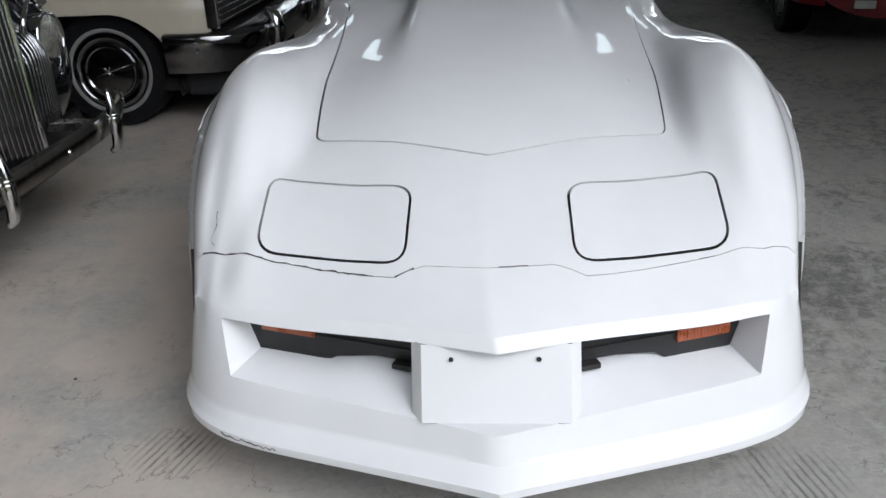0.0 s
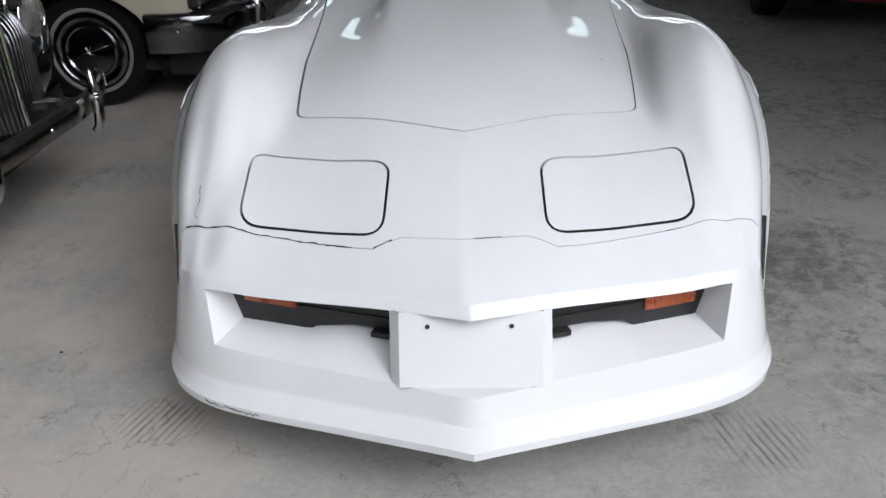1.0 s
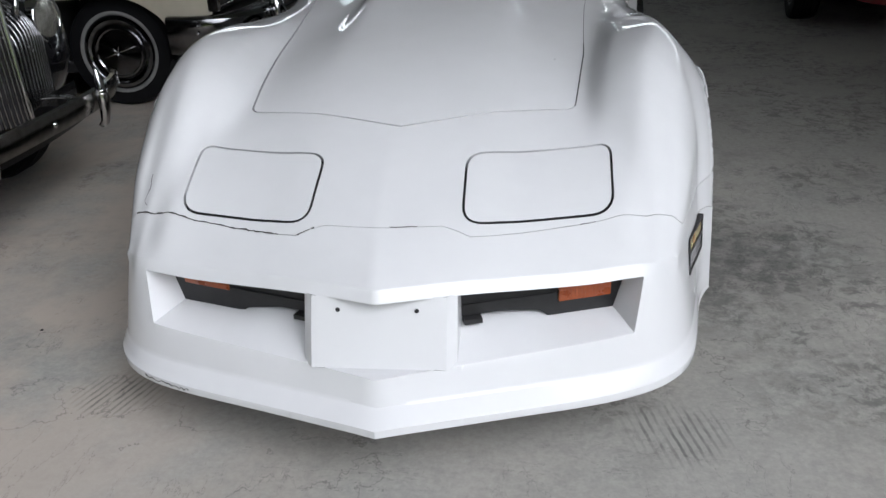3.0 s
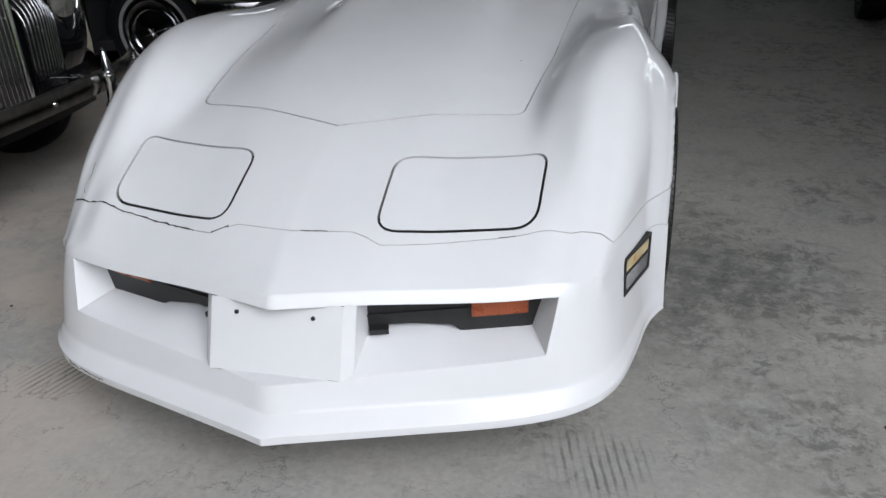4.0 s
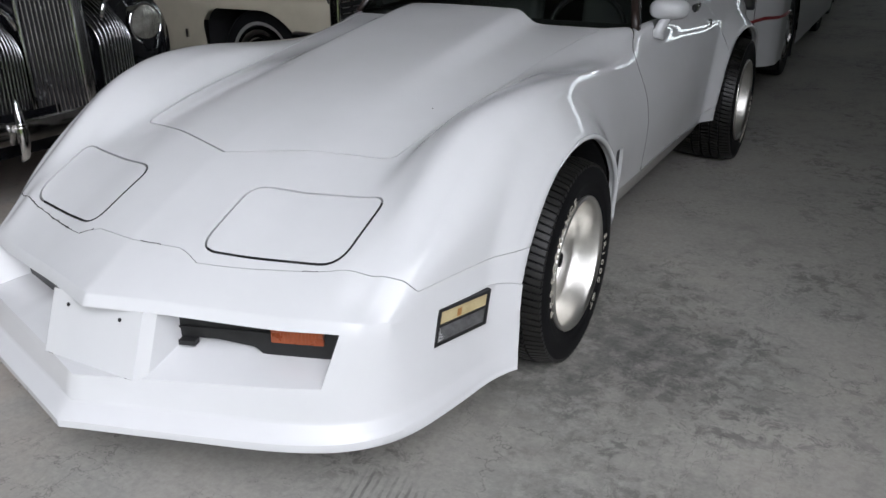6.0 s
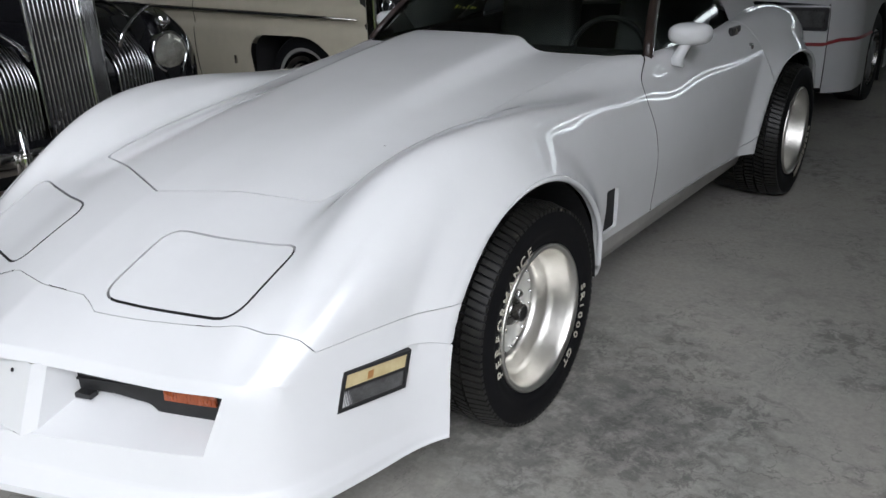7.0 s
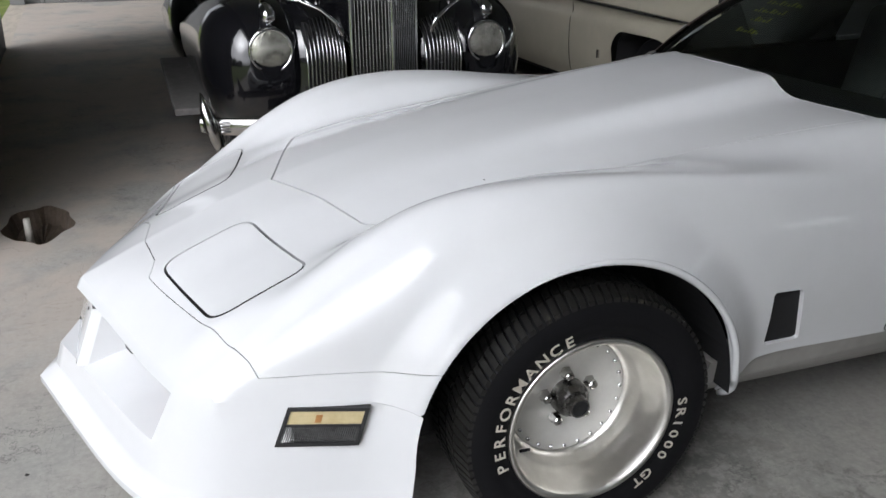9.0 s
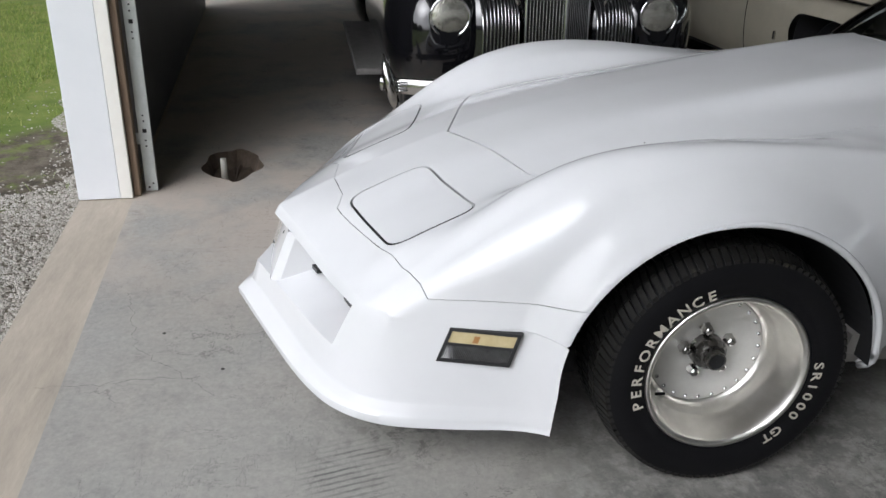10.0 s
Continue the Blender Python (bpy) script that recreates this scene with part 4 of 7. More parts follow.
def ground_material():
    m, t, b = material("grass_and_gravel", 0.9, spec=0.2)
    geo = t.nodes.new("ShaderNodeNewGeometry")
    sep = t.nodes.new("ShaderNodeSeparateXYZ")
    t.links.new(geo.outputs["Position"], sep.inputs[0])
    wob = noise_of(t, 1.1, 5, 0.65)
    ma = node(t, "ShaderNodeMath")
    ma.operation = "MULTIPLY_ADD"
    ma.inputs[1].default_value, ma.inputs[2].default_value = 0.9, -0.45
    t.links.new(wob, ma.inputs[0])
    ad = node(t, "ShaderNodeMath")
    t.links.new(sep.outputs["Y"], ad.inputs[0])
    t.links.new(ma.outputs[0], ad.inputs[1])
    mr = node(t, "ShaderNodeMapRange")
    mr.inputs["From Min"].default_value, mr.inputs["From Max"].default_value = -2.62, -2.42
    t.links.new(ad.outputs[0], mr.inputs["Value"])
    vo = t.nodes.new("ShaderNodeTexVoronoi")
    vo.inputs["Scale"].default_value = 42
    co = t.nodes.new("ShaderNodeTexCoord")
    t.links.new(co.outputs["Object"], vo.inputs["Vector"])
    stones = ramp(t, vo.outputs["Distance"], [(0.1, (0.42, 0.39, 0.34)), (0.6, (0.17, 0.15, 0.12))])
    earth = ramp(t, noise_of(t, 7, 6, 0.7, seed=4), [(0.35, (0.10, 0.078, 0.055)), (0.7, (0.24, 0.20, 0.15))])
    turf = ramp(t, noise_of(t, 3.0, 6, 0.7, seed=7), [(0.3, (0.075, 0.12, 0.022)), (0.55, (0.14, 0.18, 0.04)), (0.8, (0.26, 0.22, 0.09))])
    bare = noise_of(t, 0.9, 4, 0.6, seed=12)
    turf = mixed(t, ramp(t, bare, [(0.60, (0, 0, 0)), (0.68, (0.8, 0.8, 0.8))]), turf, earth)
    both = mixed(t, mr.outputs["Result"], turf, stones)
    # bare dark soil beside the corner of the building
    mp = t.nodes.new("ShaderNodeMapping")
    mp.vector_type = "TEXTURE"
    mp.inputs["Location"].default_value = (-2.42 * K, -2.70 * K, -0.07)
    mp.inputs["Scale"].default_value = (0.95 * K, 0.46 * K, 1)
    t.links.new(geo.outputs["Position"], mp.inputs["Vector"])
    gr = t.nodes.new("ShaderNodeTexGradient")
    gr.gradient_type = "SPHERICAL"
    t.links.new(mp.outputs["Vector"], gr.inputs["Vector"])
    soil = ramp(t, noise_of(t, 9, 7, 0.75, seed=17), [(0.35, (0.045, 0.038, 0.03)), (0.7, (0.17, 0.145, 0.11))])
    mask = mixed(t, 1.0, ramp(t, gr.outputs["Fac"], [(0.02, (0, 0, 0)), (0.3, (1, 1, 1))]), ramp(t, noise_of(t, 5, 6, 0.7, seed=19), [(0.35, (0.2, 0.2, 0.2)), (0.5, (1, 1, 1))]), "MULTIPLY")
    t.links.new(mixed(t, mask, both, soil), b.inputs["Base Color"])
    bumped(t, b, noise_of(t, 60, 4, 0.7), 0.6, 0.01)
    return m


GROUND = ground_material()
LEAVES = speckled("far_leaves", (0.03, 0.045, 0.015), (0.085, 0.11, 0.035), 1.6, 0.8)
build_place()


def build_far_woods():
    """The dark edge of a wood across the yard, which closes the view out of the opening: clumps of leaves over a solid core."""
    rnd = random.Random(4)
    vs, fs = [], []

    def clump(c, r):
        n = len(vs)
        for p in ((1, 0, -0.5), (-0.5, 0.87, -0.4), (-0.5, -0.87, -0.5), (0, 0, 0.9), (0.4, 0.3, -0.9)):
            vs.append(tuple(c[k] + p[k] * r * rnd.uniform(0.6, 1.3) for k in range(3)))
        fs.extend(tuple(n + k for k in q) for q in ((0, 1, 3), (1, 2, 3), (2, 0, 3), (1, 0, 4), (2, 1, 4), (0, 2, 4)))

    def top(a):
        far = min(1.0, max(0.0, (math.degrees(a) + 98) / 26, (-128 - math.degrees(a)) / 16))      # tall in the middle, low shrubs to both sides
        return 12.8 - 8.2 * far + 1.5 * (1 - 0.4 * far) * math.sin(a * 9.0) + 0.9 * math.sin(a * 23.0 + 1.0)
    arc = span(radians(-160), radians(-38), 90)
    for a in arc:
        x, y, h = 30 * math.cos(a), 30 * math.sin(a) - 3.0, top(a)
        vs.extend(((x, y, -0.5), (x, y, h * 0.55), (x * 1.04, y * 1.04, h * 0.9)))
    for i in range(len(arc) - 1):
        fs.extend((3 * i + k, 3 * i + 3 + k, 3 * i + 4 + k, 3 * i + 1 + k) for k in (0, 1))
    for _ in range(3000):
        a, t = rnd.uniform(radians(-161), radians(-37)), rnd.random() ** 0.7
        r = rnd.uniform(28.6, 30.6)
        clump((r * math.cos(a), r * math.sin(a) - 3.0, t * top(a)), rnd.uniform(0.35, 0.9))
    ob = part("far_woods", data_of(vs, fs, LEAVES), kind="stuff")
    tagged(ob, "dark green edge of a wood across the yard", "trees")


build_far_woods()


# ---- wheels ----
def tyre_parts(root, r, r_rim, x_out, width, mats, blocks=72):
    """A tyre with its tread, on the x axis, outer face at x_out."""
    w = width
    prof = [(x_out - 0.012, r_rim - 0.004), (x_out + 0.0, r_rim + 0.008), (x_out + 0.004, r_rim + 0.03), (x_out + 0.004, r_rim + 0.034), (x_out + 0.008, r_rim + 0.045), (x_out + 0.010, r * 0.80), (x_out + 0.009, r * 0.88), (x_out + 0.004, r * 0.935),
            (x_out - 0.008, r * 0.955), (x_out - 0.022, r * 0.962), (x_out - w + 0.022, r * 0.962), (x_out - w + 0.004, r * 0.95), (x_out - w - 0.01, r * 0.8), (x_out - w, r_rim)]
    tyre = part("tyre", solid(lathe(prof, 72), mats[0], angle=40), root, "black tyre with raised pale lettering")
    ribs = [(x_out - 0.006, x_out - 0.05), (x_out - 0.058, x_out - 0.098), (x_out - 0.106, x_out - 0.146), (x_out - 0.154, x_out - 0.194), (x_out - 0.202, x_out - w + 0.006)]
    pieces = []
    for ri, (xa, xb) in enumerate(ribs):
        for k in range(blocks):
            a0 = 2 * math.pi * (k + 0.5 * (ri % 2)) / blocks
            a1 = a0 + 2 * math.pi / blocks * 0.70
            skew = 0.03 * (-1 if ri < 2 else 1) * (0 if ri == 2 else 1)
            vs = []
            for rr in (r * 0.955, r):
                for xx, sk in ((xa, 0.0), (xb, skew)):
                    for a in (a0, a1):
                        edge = xx == ribs[0][0] or xx == ribs[-1][1]
                        rad = (rr - 0.014 if rr == r else r * 0.9) if edge else rr
                        xo = (0.012 if rr < r else 0.009) * (1 if xx == ribs[0][0] else -1) if edge else 0.0
                        vs.append((xx + xo, math.cos(a + sk) * rad, math.sin(a + sk) * rad))
            pieces.append((vs, [(4, 5, 7, 6), (0, 1, 5, 4), (2, 6, 7, 3), (0, 4, 6, 2), (1, 3, 7, 5)]))
    part("tread", solid(joined(pieces), mats[1]), tyre, "worn dusty tread blocks", kind="stuff")
    return tyre


def lettering(text, radius, x, start, height, parent, spread, label):
    """Raised letters round a sidewall, tops outwards; start is the angle of the first one, seen from outside, in degrees."""
    for i, ch in enumerate(text):
        if ch == " ":
            continue
        cu = bpy.data.curves.new("letter", "FONT")
        cu.body, cu.size, cu.align_x, cu.extrude, cu.offset = ch, 1.0, "CENTER", 0.012, 0.014
        cu.resolution_u = 3
        tmp = bpy.data.objects.new("letter", cu)
        scene.collection.objects.link(tmp)
        me = bpy.data.meshes.new_from_object(tmp.evaluated_get(bpy.context.evaluated_depsgraph_get()))
        vs, fs = [tuple(v.co) for v in me.vertices], [tuple(p.vertices) for p in me.polygons]
        bpy.data.objects.remove(tmp)
        bpy.data.meshes.remove(me)
        bpy.data.curves.remove(cu)
        a = radians(start - i * spread)
        out = []
        for lx, ly, lz in vs:
            ux, uy = lx * height * 1.6, radius + (ly - 0.35) * height * 1.35
            # seen from +x, y runs to the right; letters go clockwise
            ay, az = math.cos(a), math.sin(a)
            ty, tz = math.sin(a), -math.cos(a)
            out.append((x + lz * 0.05, uy * ay + ux * ty, uy * az + ux * tz))
        part("raised_letter", data_of(out, fs, LETTER), parent, label)


def arc_bars(radius, x, angles, length, height, parent, label):
    for a in angles:
        a = radians(a)
        ay, az, ty, tz = math.cos(a), math.sin(a), math.sin(a), -math.cos(a)
        vs = [(x + e, (radius + v * height) * ay + u * length * ty, (radius + v * height) * az + u * length * tz) for e in (-0.002, 0.0015) for u, v in ((-0.5, -0.5), (0.5, -0.5), (0.5, 0.5), (-0.5, 0.5))]
        part("raised_bar", solid((vs, [(4, 5, 6, 7), (0, 1, 5, 4), (1, 2, 6, 5), (2, 3, 7, 6), (3, 0, 4, 7)]), LETTER), parent, label)


def dished_wheel(car, y, z, r, x_out, words, width=0.25):
    """A deep polished wheel with a riveted centre, on the car's left; the right one is turned round."""
    rr = 0.222
    wheel = part("wheel", solid(lathe([(x_out - 0.004, rr - 0.012), (x_out + 0.004, rr - 0.006), (x_out + 0.006, rr), (x_out, rr + 0.006), (x_out - 0.02, rr + 0.002)], 72), ALLOY, smooth=True), car, "deep polished aluminium wheel on a wide tyre")
    tyre_parts(wheel, r, rr, x_out - 0.004, width, (RUBBER, TREAD), 92)
    d = 0.135
    steps = ((0.004, 0.012), (0.012, 0.016), (0.024, 0.0190), (0.036, 0.0225), (0.046, 0.0250), (0.060, 0.0290), (0.072, 0.0325), (0.080, 0.0365), (0.090, 0.0385), (0.115, 0.0425), (0.129, 0.049), (d, 0.058))
    barrel = [(x_out - a, rr - b) for a, b in steps]
    part("barrel", solid(lathe(barrel, 72), ALLOY, smooth=True), wheel, "stepped polished rim barrel")
    disc = [(x_out - d, rr - 0.056), (x_out - d + 0.003, rr - 0.060), (x_out - d + 0.003, 0.098), (x_out - d + 0.001, 0.094), (x_out - d + 0.001, 0.001)]
    part("centre_disc", solid(lathe(disc, 64), BRUSHED, angle=35), wheel, "brushed aluminium wheel centre")
    cap = [(x_out - d, 0.050), (x_out - d + 0.022, 0.049), (x_out - d + 0.034, 0.046), (x_out - d + 0.048, 0.036), (x_out - d + 0.05, 0.029), (x_out - d + 0.068, 0.028), (x_out - d + 0.072, 0.026), (x_out - d + 0.072, 0.022)]
    part("hub_cap", solid(lathe(cap, 32), STEEL, angle=30), wheel, "dark bare steel hub end")
    part("hub_plug", solid(lathe([(x_out - d + 0.071, 0.0225), (x_out - d + 0.069, 0.018), (x_out - d + 0.069, 0.0005)], 24), LINER, smooth=True), wheel, "black plug in the hub end")
    for k in range(24):
        a = 2 * math.pi * k / 24
        m = Matrix.Translation((x_out - d + 0.002, 0.153 * math.cos(a), 0.153 * math.sin(a)))
        part("rivet", solid(moved(lathe([(0.0, 0.0062), (0.0045, 0.0056), (0.0075, 0.0033), (0.008, 0.0003)], 8), m), CHROME, smooth=True), wheel)
    for k in range(5):
        a = 2 * math.pi * (k + 0.35) / 5
        m = Matrix.Translation((x_out - d, 0.068 * math.cos(a), 0.068 * math.sin(a)))
        part("lug_nut", solid(moved(lathe([(0.0, 0.0175), (0.006, 0.017), (0.010, 0.0145), (0.024, 0.014), (0.029, 0.010), (0.031, 0.006), (0.031, 0.0003)], 6), m), PITTED, angle=30), wheel, "dull steel lug nut")
    valve = tube([(x_out - 0.06, -0.165, -0.085), (x_out - 0.05, -0.15, -0.078), (x_out - 0.046, -0.145, -0.076)], 0.004, 8)
    part("valve_stem", solid(valve, RUBBER, smooth=True), wheel)
    rm = rr + (r - rr) * 0.245
    if words:
        lettering("PERFORMANCE", rm, x_out + 0.0062, 197, 0.0285, wheel, 8.75, "raised pale tyre wording")
        lettering("SR1000 GT", rm, x_out + 0.0062, 2.6, 0.0285, wheel, 7.3, "raised pale tyre wording")
    else:
        arc_bars(rm, x_out + 0.006, [-8 - 7.5 * k for k in range(10)], 0.022, 0.03, wheel, "pale unreadable tyre wording")
    wheel.location = Vector((0, y, z)) * K
    other = copy_thing(wheel, pose(0, y * K, z * K, 0, 0, 180))
    other.parent = car
    return wheel


# ---- the white sports car: its parts ----
def panel_data(key, dark=False):
    """A panel's mesh with its turned-in edge; dark paints the gap's shade onto that edge."""
    verts, faces, norms, rims = PANELS[key]
    if key == "bumper":
        verts = [drawn(v) for v in verts]
    me = data_of(verts, faces, WHITE, norms)
    me.materials.append(LINER if dark else WHITE)
    me.polygons.foreach_set("material_index", [0] * (len(faces) - rims) + [1] * rims)
    return me


def build_sports_car():
    car = thing("sports_car", "low white sports car with flared arches, parked on concrete", "car")

    def panel(name, key, label=""):
        # lid and door edges are black to stand in for shade in the gaps
        return part(name, panel_data(key, key.startswith(("lid", "door"))), car, label)
    panel("body", "body", "white fibreglass body shell")
    panel("hood", "hood", "white hood with a raised centre bulge").location.x = 0.0012
    for key in ("left", "right"):
        panel("headlight_door", "lid_" + key, "closed flush headlight lid")
    doors = {key: panel("door", "door_" + key, "white closed door") for key in ("left", "right")}
    part("bumper_top", panel_data("bumper"), car, "white front bumper cover, cracked at its seam")
    lv, lf = joined([LOWER, mirrored(LOWER)])
    low = solid(([drawn(p) for p in lv], lf), WHITE)
    bm = bmesh.new()
    bm.from_mesh(low)
    bmesh.ops.remove_doubles(bm, verts=bm.verts, dist=0.0004)
    hard = [e for e in bm.edges if len(e.link_faces) == 2 and e.calc_face_angle(0.0) > radians(38)
            and sum(v.co.z for v in e.verts) / 2 < 0.435 * K
            and not (all(abs(v.co.x) < 0.21 for v in e.verts) and max(v.co.z for v in e.verts) < 0.335 * K)]
    bmesh.ops.bevel(bm, geom=hard, offset=0.006, segments=3, affect="EDGES", profile=0.5, clamp_overlap=True)
    bmesh.ops.recalc_face_normals(bm, faces=bm.faces)
    bm.to_mesh(low)
    bm.free()
    low.polygons.foreach_set("use_smooth", [True] * len(low.polygons))
    low.set_sharp_from_angle(angle=radians(38))
    front = part("front_bumper", low, car, "white bumper with two scoops and a wide chin lip")
    # under-skin, wheel wells, floor pan
    inner = SKIN - SKIN_N * 0.024
    js, is_ = list(range(2, NV, 3)), list(range(0, NU - 4, 4))
    fs, n = [], len(is_)
    for b in range(len(js) - 1):
        for a in range(n - 1):
            q = SKIN[js[b], is_[a]]
            arch = any(math.hypot(q[1] - yc, max(q[2] - zc, 0)) < r + 0.05 and q[0] > 0.6 for yc, zc, r in (ARCH_F, ARCH_R))
            if not arch and not (0.93 < q[1] < 2.95 and q[0] < 0.7 and q[2] > 0.88):
                fs.append((b * n + a, b * n + a + 1, (b + 1) * n + a + 1, (b + 1) * n + a))
    lv = [tuple(inner[j, i]) for j in js for i in is_]
    part("inner_shell", solid(joined([(lv, fs), mirrored((lv, fs))]), LINER), car, "black inner fibreglass")
    for yc, zc, r in (ARCH_F, ARCH_R):
        for s in (1, -1):
            pts = arch_outline((yc, zc, r - 0.004), 0.2 if yc < 1 else 0.36, 0.36)
            vs = [(s * x, y, z) for x in (0.875, 0.56) for y, z in pts]
            m = len(pts)
            f = [(i, i + 1, m + i + 1, m + i) for i in range(m - 1)] + [tuple(range(m, 2 * m))]
            part("wheel_well", solid((vs, f), LINER), car, "black wheel well")
    for (yc, zc, r), foot in ((ARCH_F, 0.275), (ARCH_R, 0.31)):
        for s in (1, -1):
            ring = [(yc - (r + 0.004) * math.cos(a), zc + (r + 0.004) * math.sin(a)) for a in span(1.15, math.pi, 34)]
            edge = [skin_at(*q) + skin_at(*q, SKIN_N) * 0.002 * np.array([1, 1, 1]) for q in on_side(ring, 1.0)]
            edge = [(s * p[0], p[1], p[2]) for p in edge]
            low = edge[-1]
            edge += [(low[0] - 0.006 * s * k * k, low[1] + 0.001 * k, low[2] - (low[2] - foot) * k / 3) for k in (1, 2, 3)]
            if yc < 1:
                back = [edge[-6], edge[-2], edge[-1], (s * 0.82, 0.51, 0.29), (s * 0.832, 0.51, 0.375), (s * 0.85, 0.47, 0.385)]
                part("flare_return", solid(outline_slab(back, (-0.02 * s, 0, 0)), WHITE), car, "white lower return of the front flare")
            part("arch_lip", solid(tube(edge, [0.002 + 0.008 * min(1.0, i / 12) for i in range(len(edge))], 8), WHITE, smooth=True), car, "rolled white wheel arch lip")
    part("floor_pan", solid(block(-0.66, 0.66, -0.7, 3.1, 0.2, 0.3, 0.02), LINER), car)
    for s in (1, -1):
        sill = [(0.822, 0.41, 0.372), (0.822, 2.25, 0.362), (0.80, 2.3, 0.33), (0.775, 2.3, 0.255), (0.775, 0.43, 0.255), (0.81, 0.40, 0.30)]
        part("rocker_panel", solid(outline_slab([(s * x, y, z) for x, y, z in sill], (-0.1 * s, 0, 0)), SILL), car, "dull grey rocker panel under the door")
        vent = [skin_at(*q) for q in on_side(grown(VENT, 0.001), 1.0)]
        vs = [(s * (p[0] - 0.012), p[1], p[2]) for p in vent]
        part("side_vent", solid(outline_slab(vs, (-0.05 * s, 0, 0)), LINER), car, "black slotted vent behind the front wheel")
    # scoops: black lamp housing with its step and tab, ridge, amber lens
    for s in (1, -1):
        drop = 0.0 if s > 0 else 0.008
        shape = rounded([(0.190, 0.470), (0.632, 0.470), (0.612, 0.346 - drop), (0.424, 0.342 - drop), (0.400, 0.366 - drop), (0.300, 0.379), (0.190, 0.380)],
                        [0.002, 0.002, 0.022, 0.014, 0.012, 0.01, 0.002], 5)
        face = [drawn((p[0] * s, p[1], p[2])) for p in (nose_at(x, -0.054, z) for x, z in shape)]
        housing = part("lamp_housing", solid(outline_slab(face, (0, 0.02, 0)), PLASTIC), front, "black plastic lamp housing with a stepped lower edge")
        for z, x1 in ((0.4065, 0.44), (0.444, 0.44)):
            ridge = swept_box(0.194, x1, -0.056, -0.049, z, z + 0.006, 8, s)
            part("ridge", solid(([drawn(p) for p in ridge[0]], ridge[1]), PLASTIC), housing)
        tab = swept_box(0.206, 0.250, -0.056, -0.030, 0.366, 0.379, 3, s)
        part("bracket_tab", solid(([drawn(p) for p in tab[0]], tab[1]), PLASTIC), housing)
        foot = 0.388 if s > 0 else 0.402
        amber = swept_box(0.447, 0.586, -0.056, -0.046 if s > 0 else -0.052, foot, 0.452, 8, s)
        lamp = part("turn_signal", solid(([drawn(p) for p in amber[0]], amber[1]), AMBER), housing, "amber turn signal lens")
        for k in range(15):
            x = 0.452 + 0.0092 * k
            rib = swept_box(x, x + 0.003, -0.05, (-0.0446 if s > 0 else -0.0505), foot + 0.004, 0.45, 2, s)
            part("lens_rib", solid(([drawn(p) for p in rib[0]], rib[1]), AMBER), lamp)
    for x in (-0.0985, 0.0915):
        hole = moved(lathe([(0.0, 0.0055), (0.002, 0.0055), (0.002, 0.0003)], 14, "y"), Matrix.Translation((x + 0.0135, -1.1475, 0.4515)) @ pose(0, 0, 0, -21, 0, 0) @ pose(0, -0.003, 0))
        part("screw_hole", solid(hole, LINER), front, "small dark screw hole")
    # side marker lamps
    for s in (1, -1):
        corners = [(0.784, -0.714, 0.454), (0.848, -0.540, 0.457), (0.847, -0.569, 0.363), (0.787, -0.751, 0.360)]
        mid = sum((Vector(c) for c in corners), Vector()) / 4

        def at(u, v, out):
            a, b, c, d = (Vector(q) for q in corners)
            p = (a.lerp(b, u)).lerp(d.lerp(c, u), v)
            p = p + Vector((0.94, -0.34, 0.02)) * out
            return (p.x * s, p.y, p.z)

        def plate(u0, u1, v0, v1, out, depth, cols=1):
            vs = [at(u0 + (u1 - u0) * i / cols, v, o) for o in (out, out - depth) for v in (v0, v1) for i in range(cols + 1)]
            c = cols + 1
            fs = []
            for i in range(cols):
                fs.append((i, i + 1, c + i + 1, c + i))
            fs += [(0, c, 3 * c, 2 * c), (cols, 2 * c + cols, 3 * c + cols, c + cols)]
            fs += [(i, 2 * c + i, 2 * c + i + 1, i + 1) for i in range(cols)] + [(c + i, c + i + 1, 3 * c + i + 1, 3 * c + i) for i in range(cols)]
            return vs, fs
        lamp = part("side_marker", solid(joined([plate(0, 1, 0, 0.09, 0.010, 0.03), plate(0, 1, 0.91, 1.0, 0.010, 0.03), plate(0, 0.05, 0.09, 0.91, 0.010, 0.03), plate(0.95, 1, 0.09, 0.91, 0.010, 0.03), plate(0.05, 0.95, 0.44, 0.50, 0.009, 0.03), plate(0, 1, 0, 1, 0.001, 0.02)]), PLASTIC), front, "black framed side marker lamp")
        part("upper_lens", solid(plate(0.05, 0.95, 0.09, 0.44, 0.006, 0.01), CLEAR), lamp, "yellowed clear lens")
        part("bulb_spot", solid(plate(0.38, 0.46, 0.20, 0.40, 0.0068, 0.002), AMBERDULL), lamp)
        part("lower_lens", solid(([at(0.05 + 0.9 * k / 72, v, 0.0045 + 0.0028 * (k % 2)) for v in (0.50, 0.91) for k in range(73)], [(k, k + 1, 74 + k, 73 + k) for k in range(72)]), SMOKED), lamp, "ribbed grey lens")
    # greenhouse
    base = [(0.0, 0.95, 0.93), (0.25, 0.975, 0.935), (0.45, 1.045, 0.935), (0.60, 1.09, 0.935), (0.692, 1.2, 0.936)]
    top = [(0.0, 1.66, 1.33), (0.2, 1.665, 1.325), (0.36, 1.68, 1.315), (0.48, 1.70, 1.295), (0.535, 1.74, 1.27)]

    def screen(k, t, s=1):
        a, b = Vector(base[k]), Vector(top[k])
        p = a.lerp(b, t) + Vector((0, -0.06, 0.035)) * (4 * t * (1 - t)) * 0.6
        return (p.x * s, p.y, p.z)
    order = [(k, -1) for k in range(4, 0, -1)] + [(k, 1) for k in range(5)]
    ts = span(0.0, 1.0, 10)
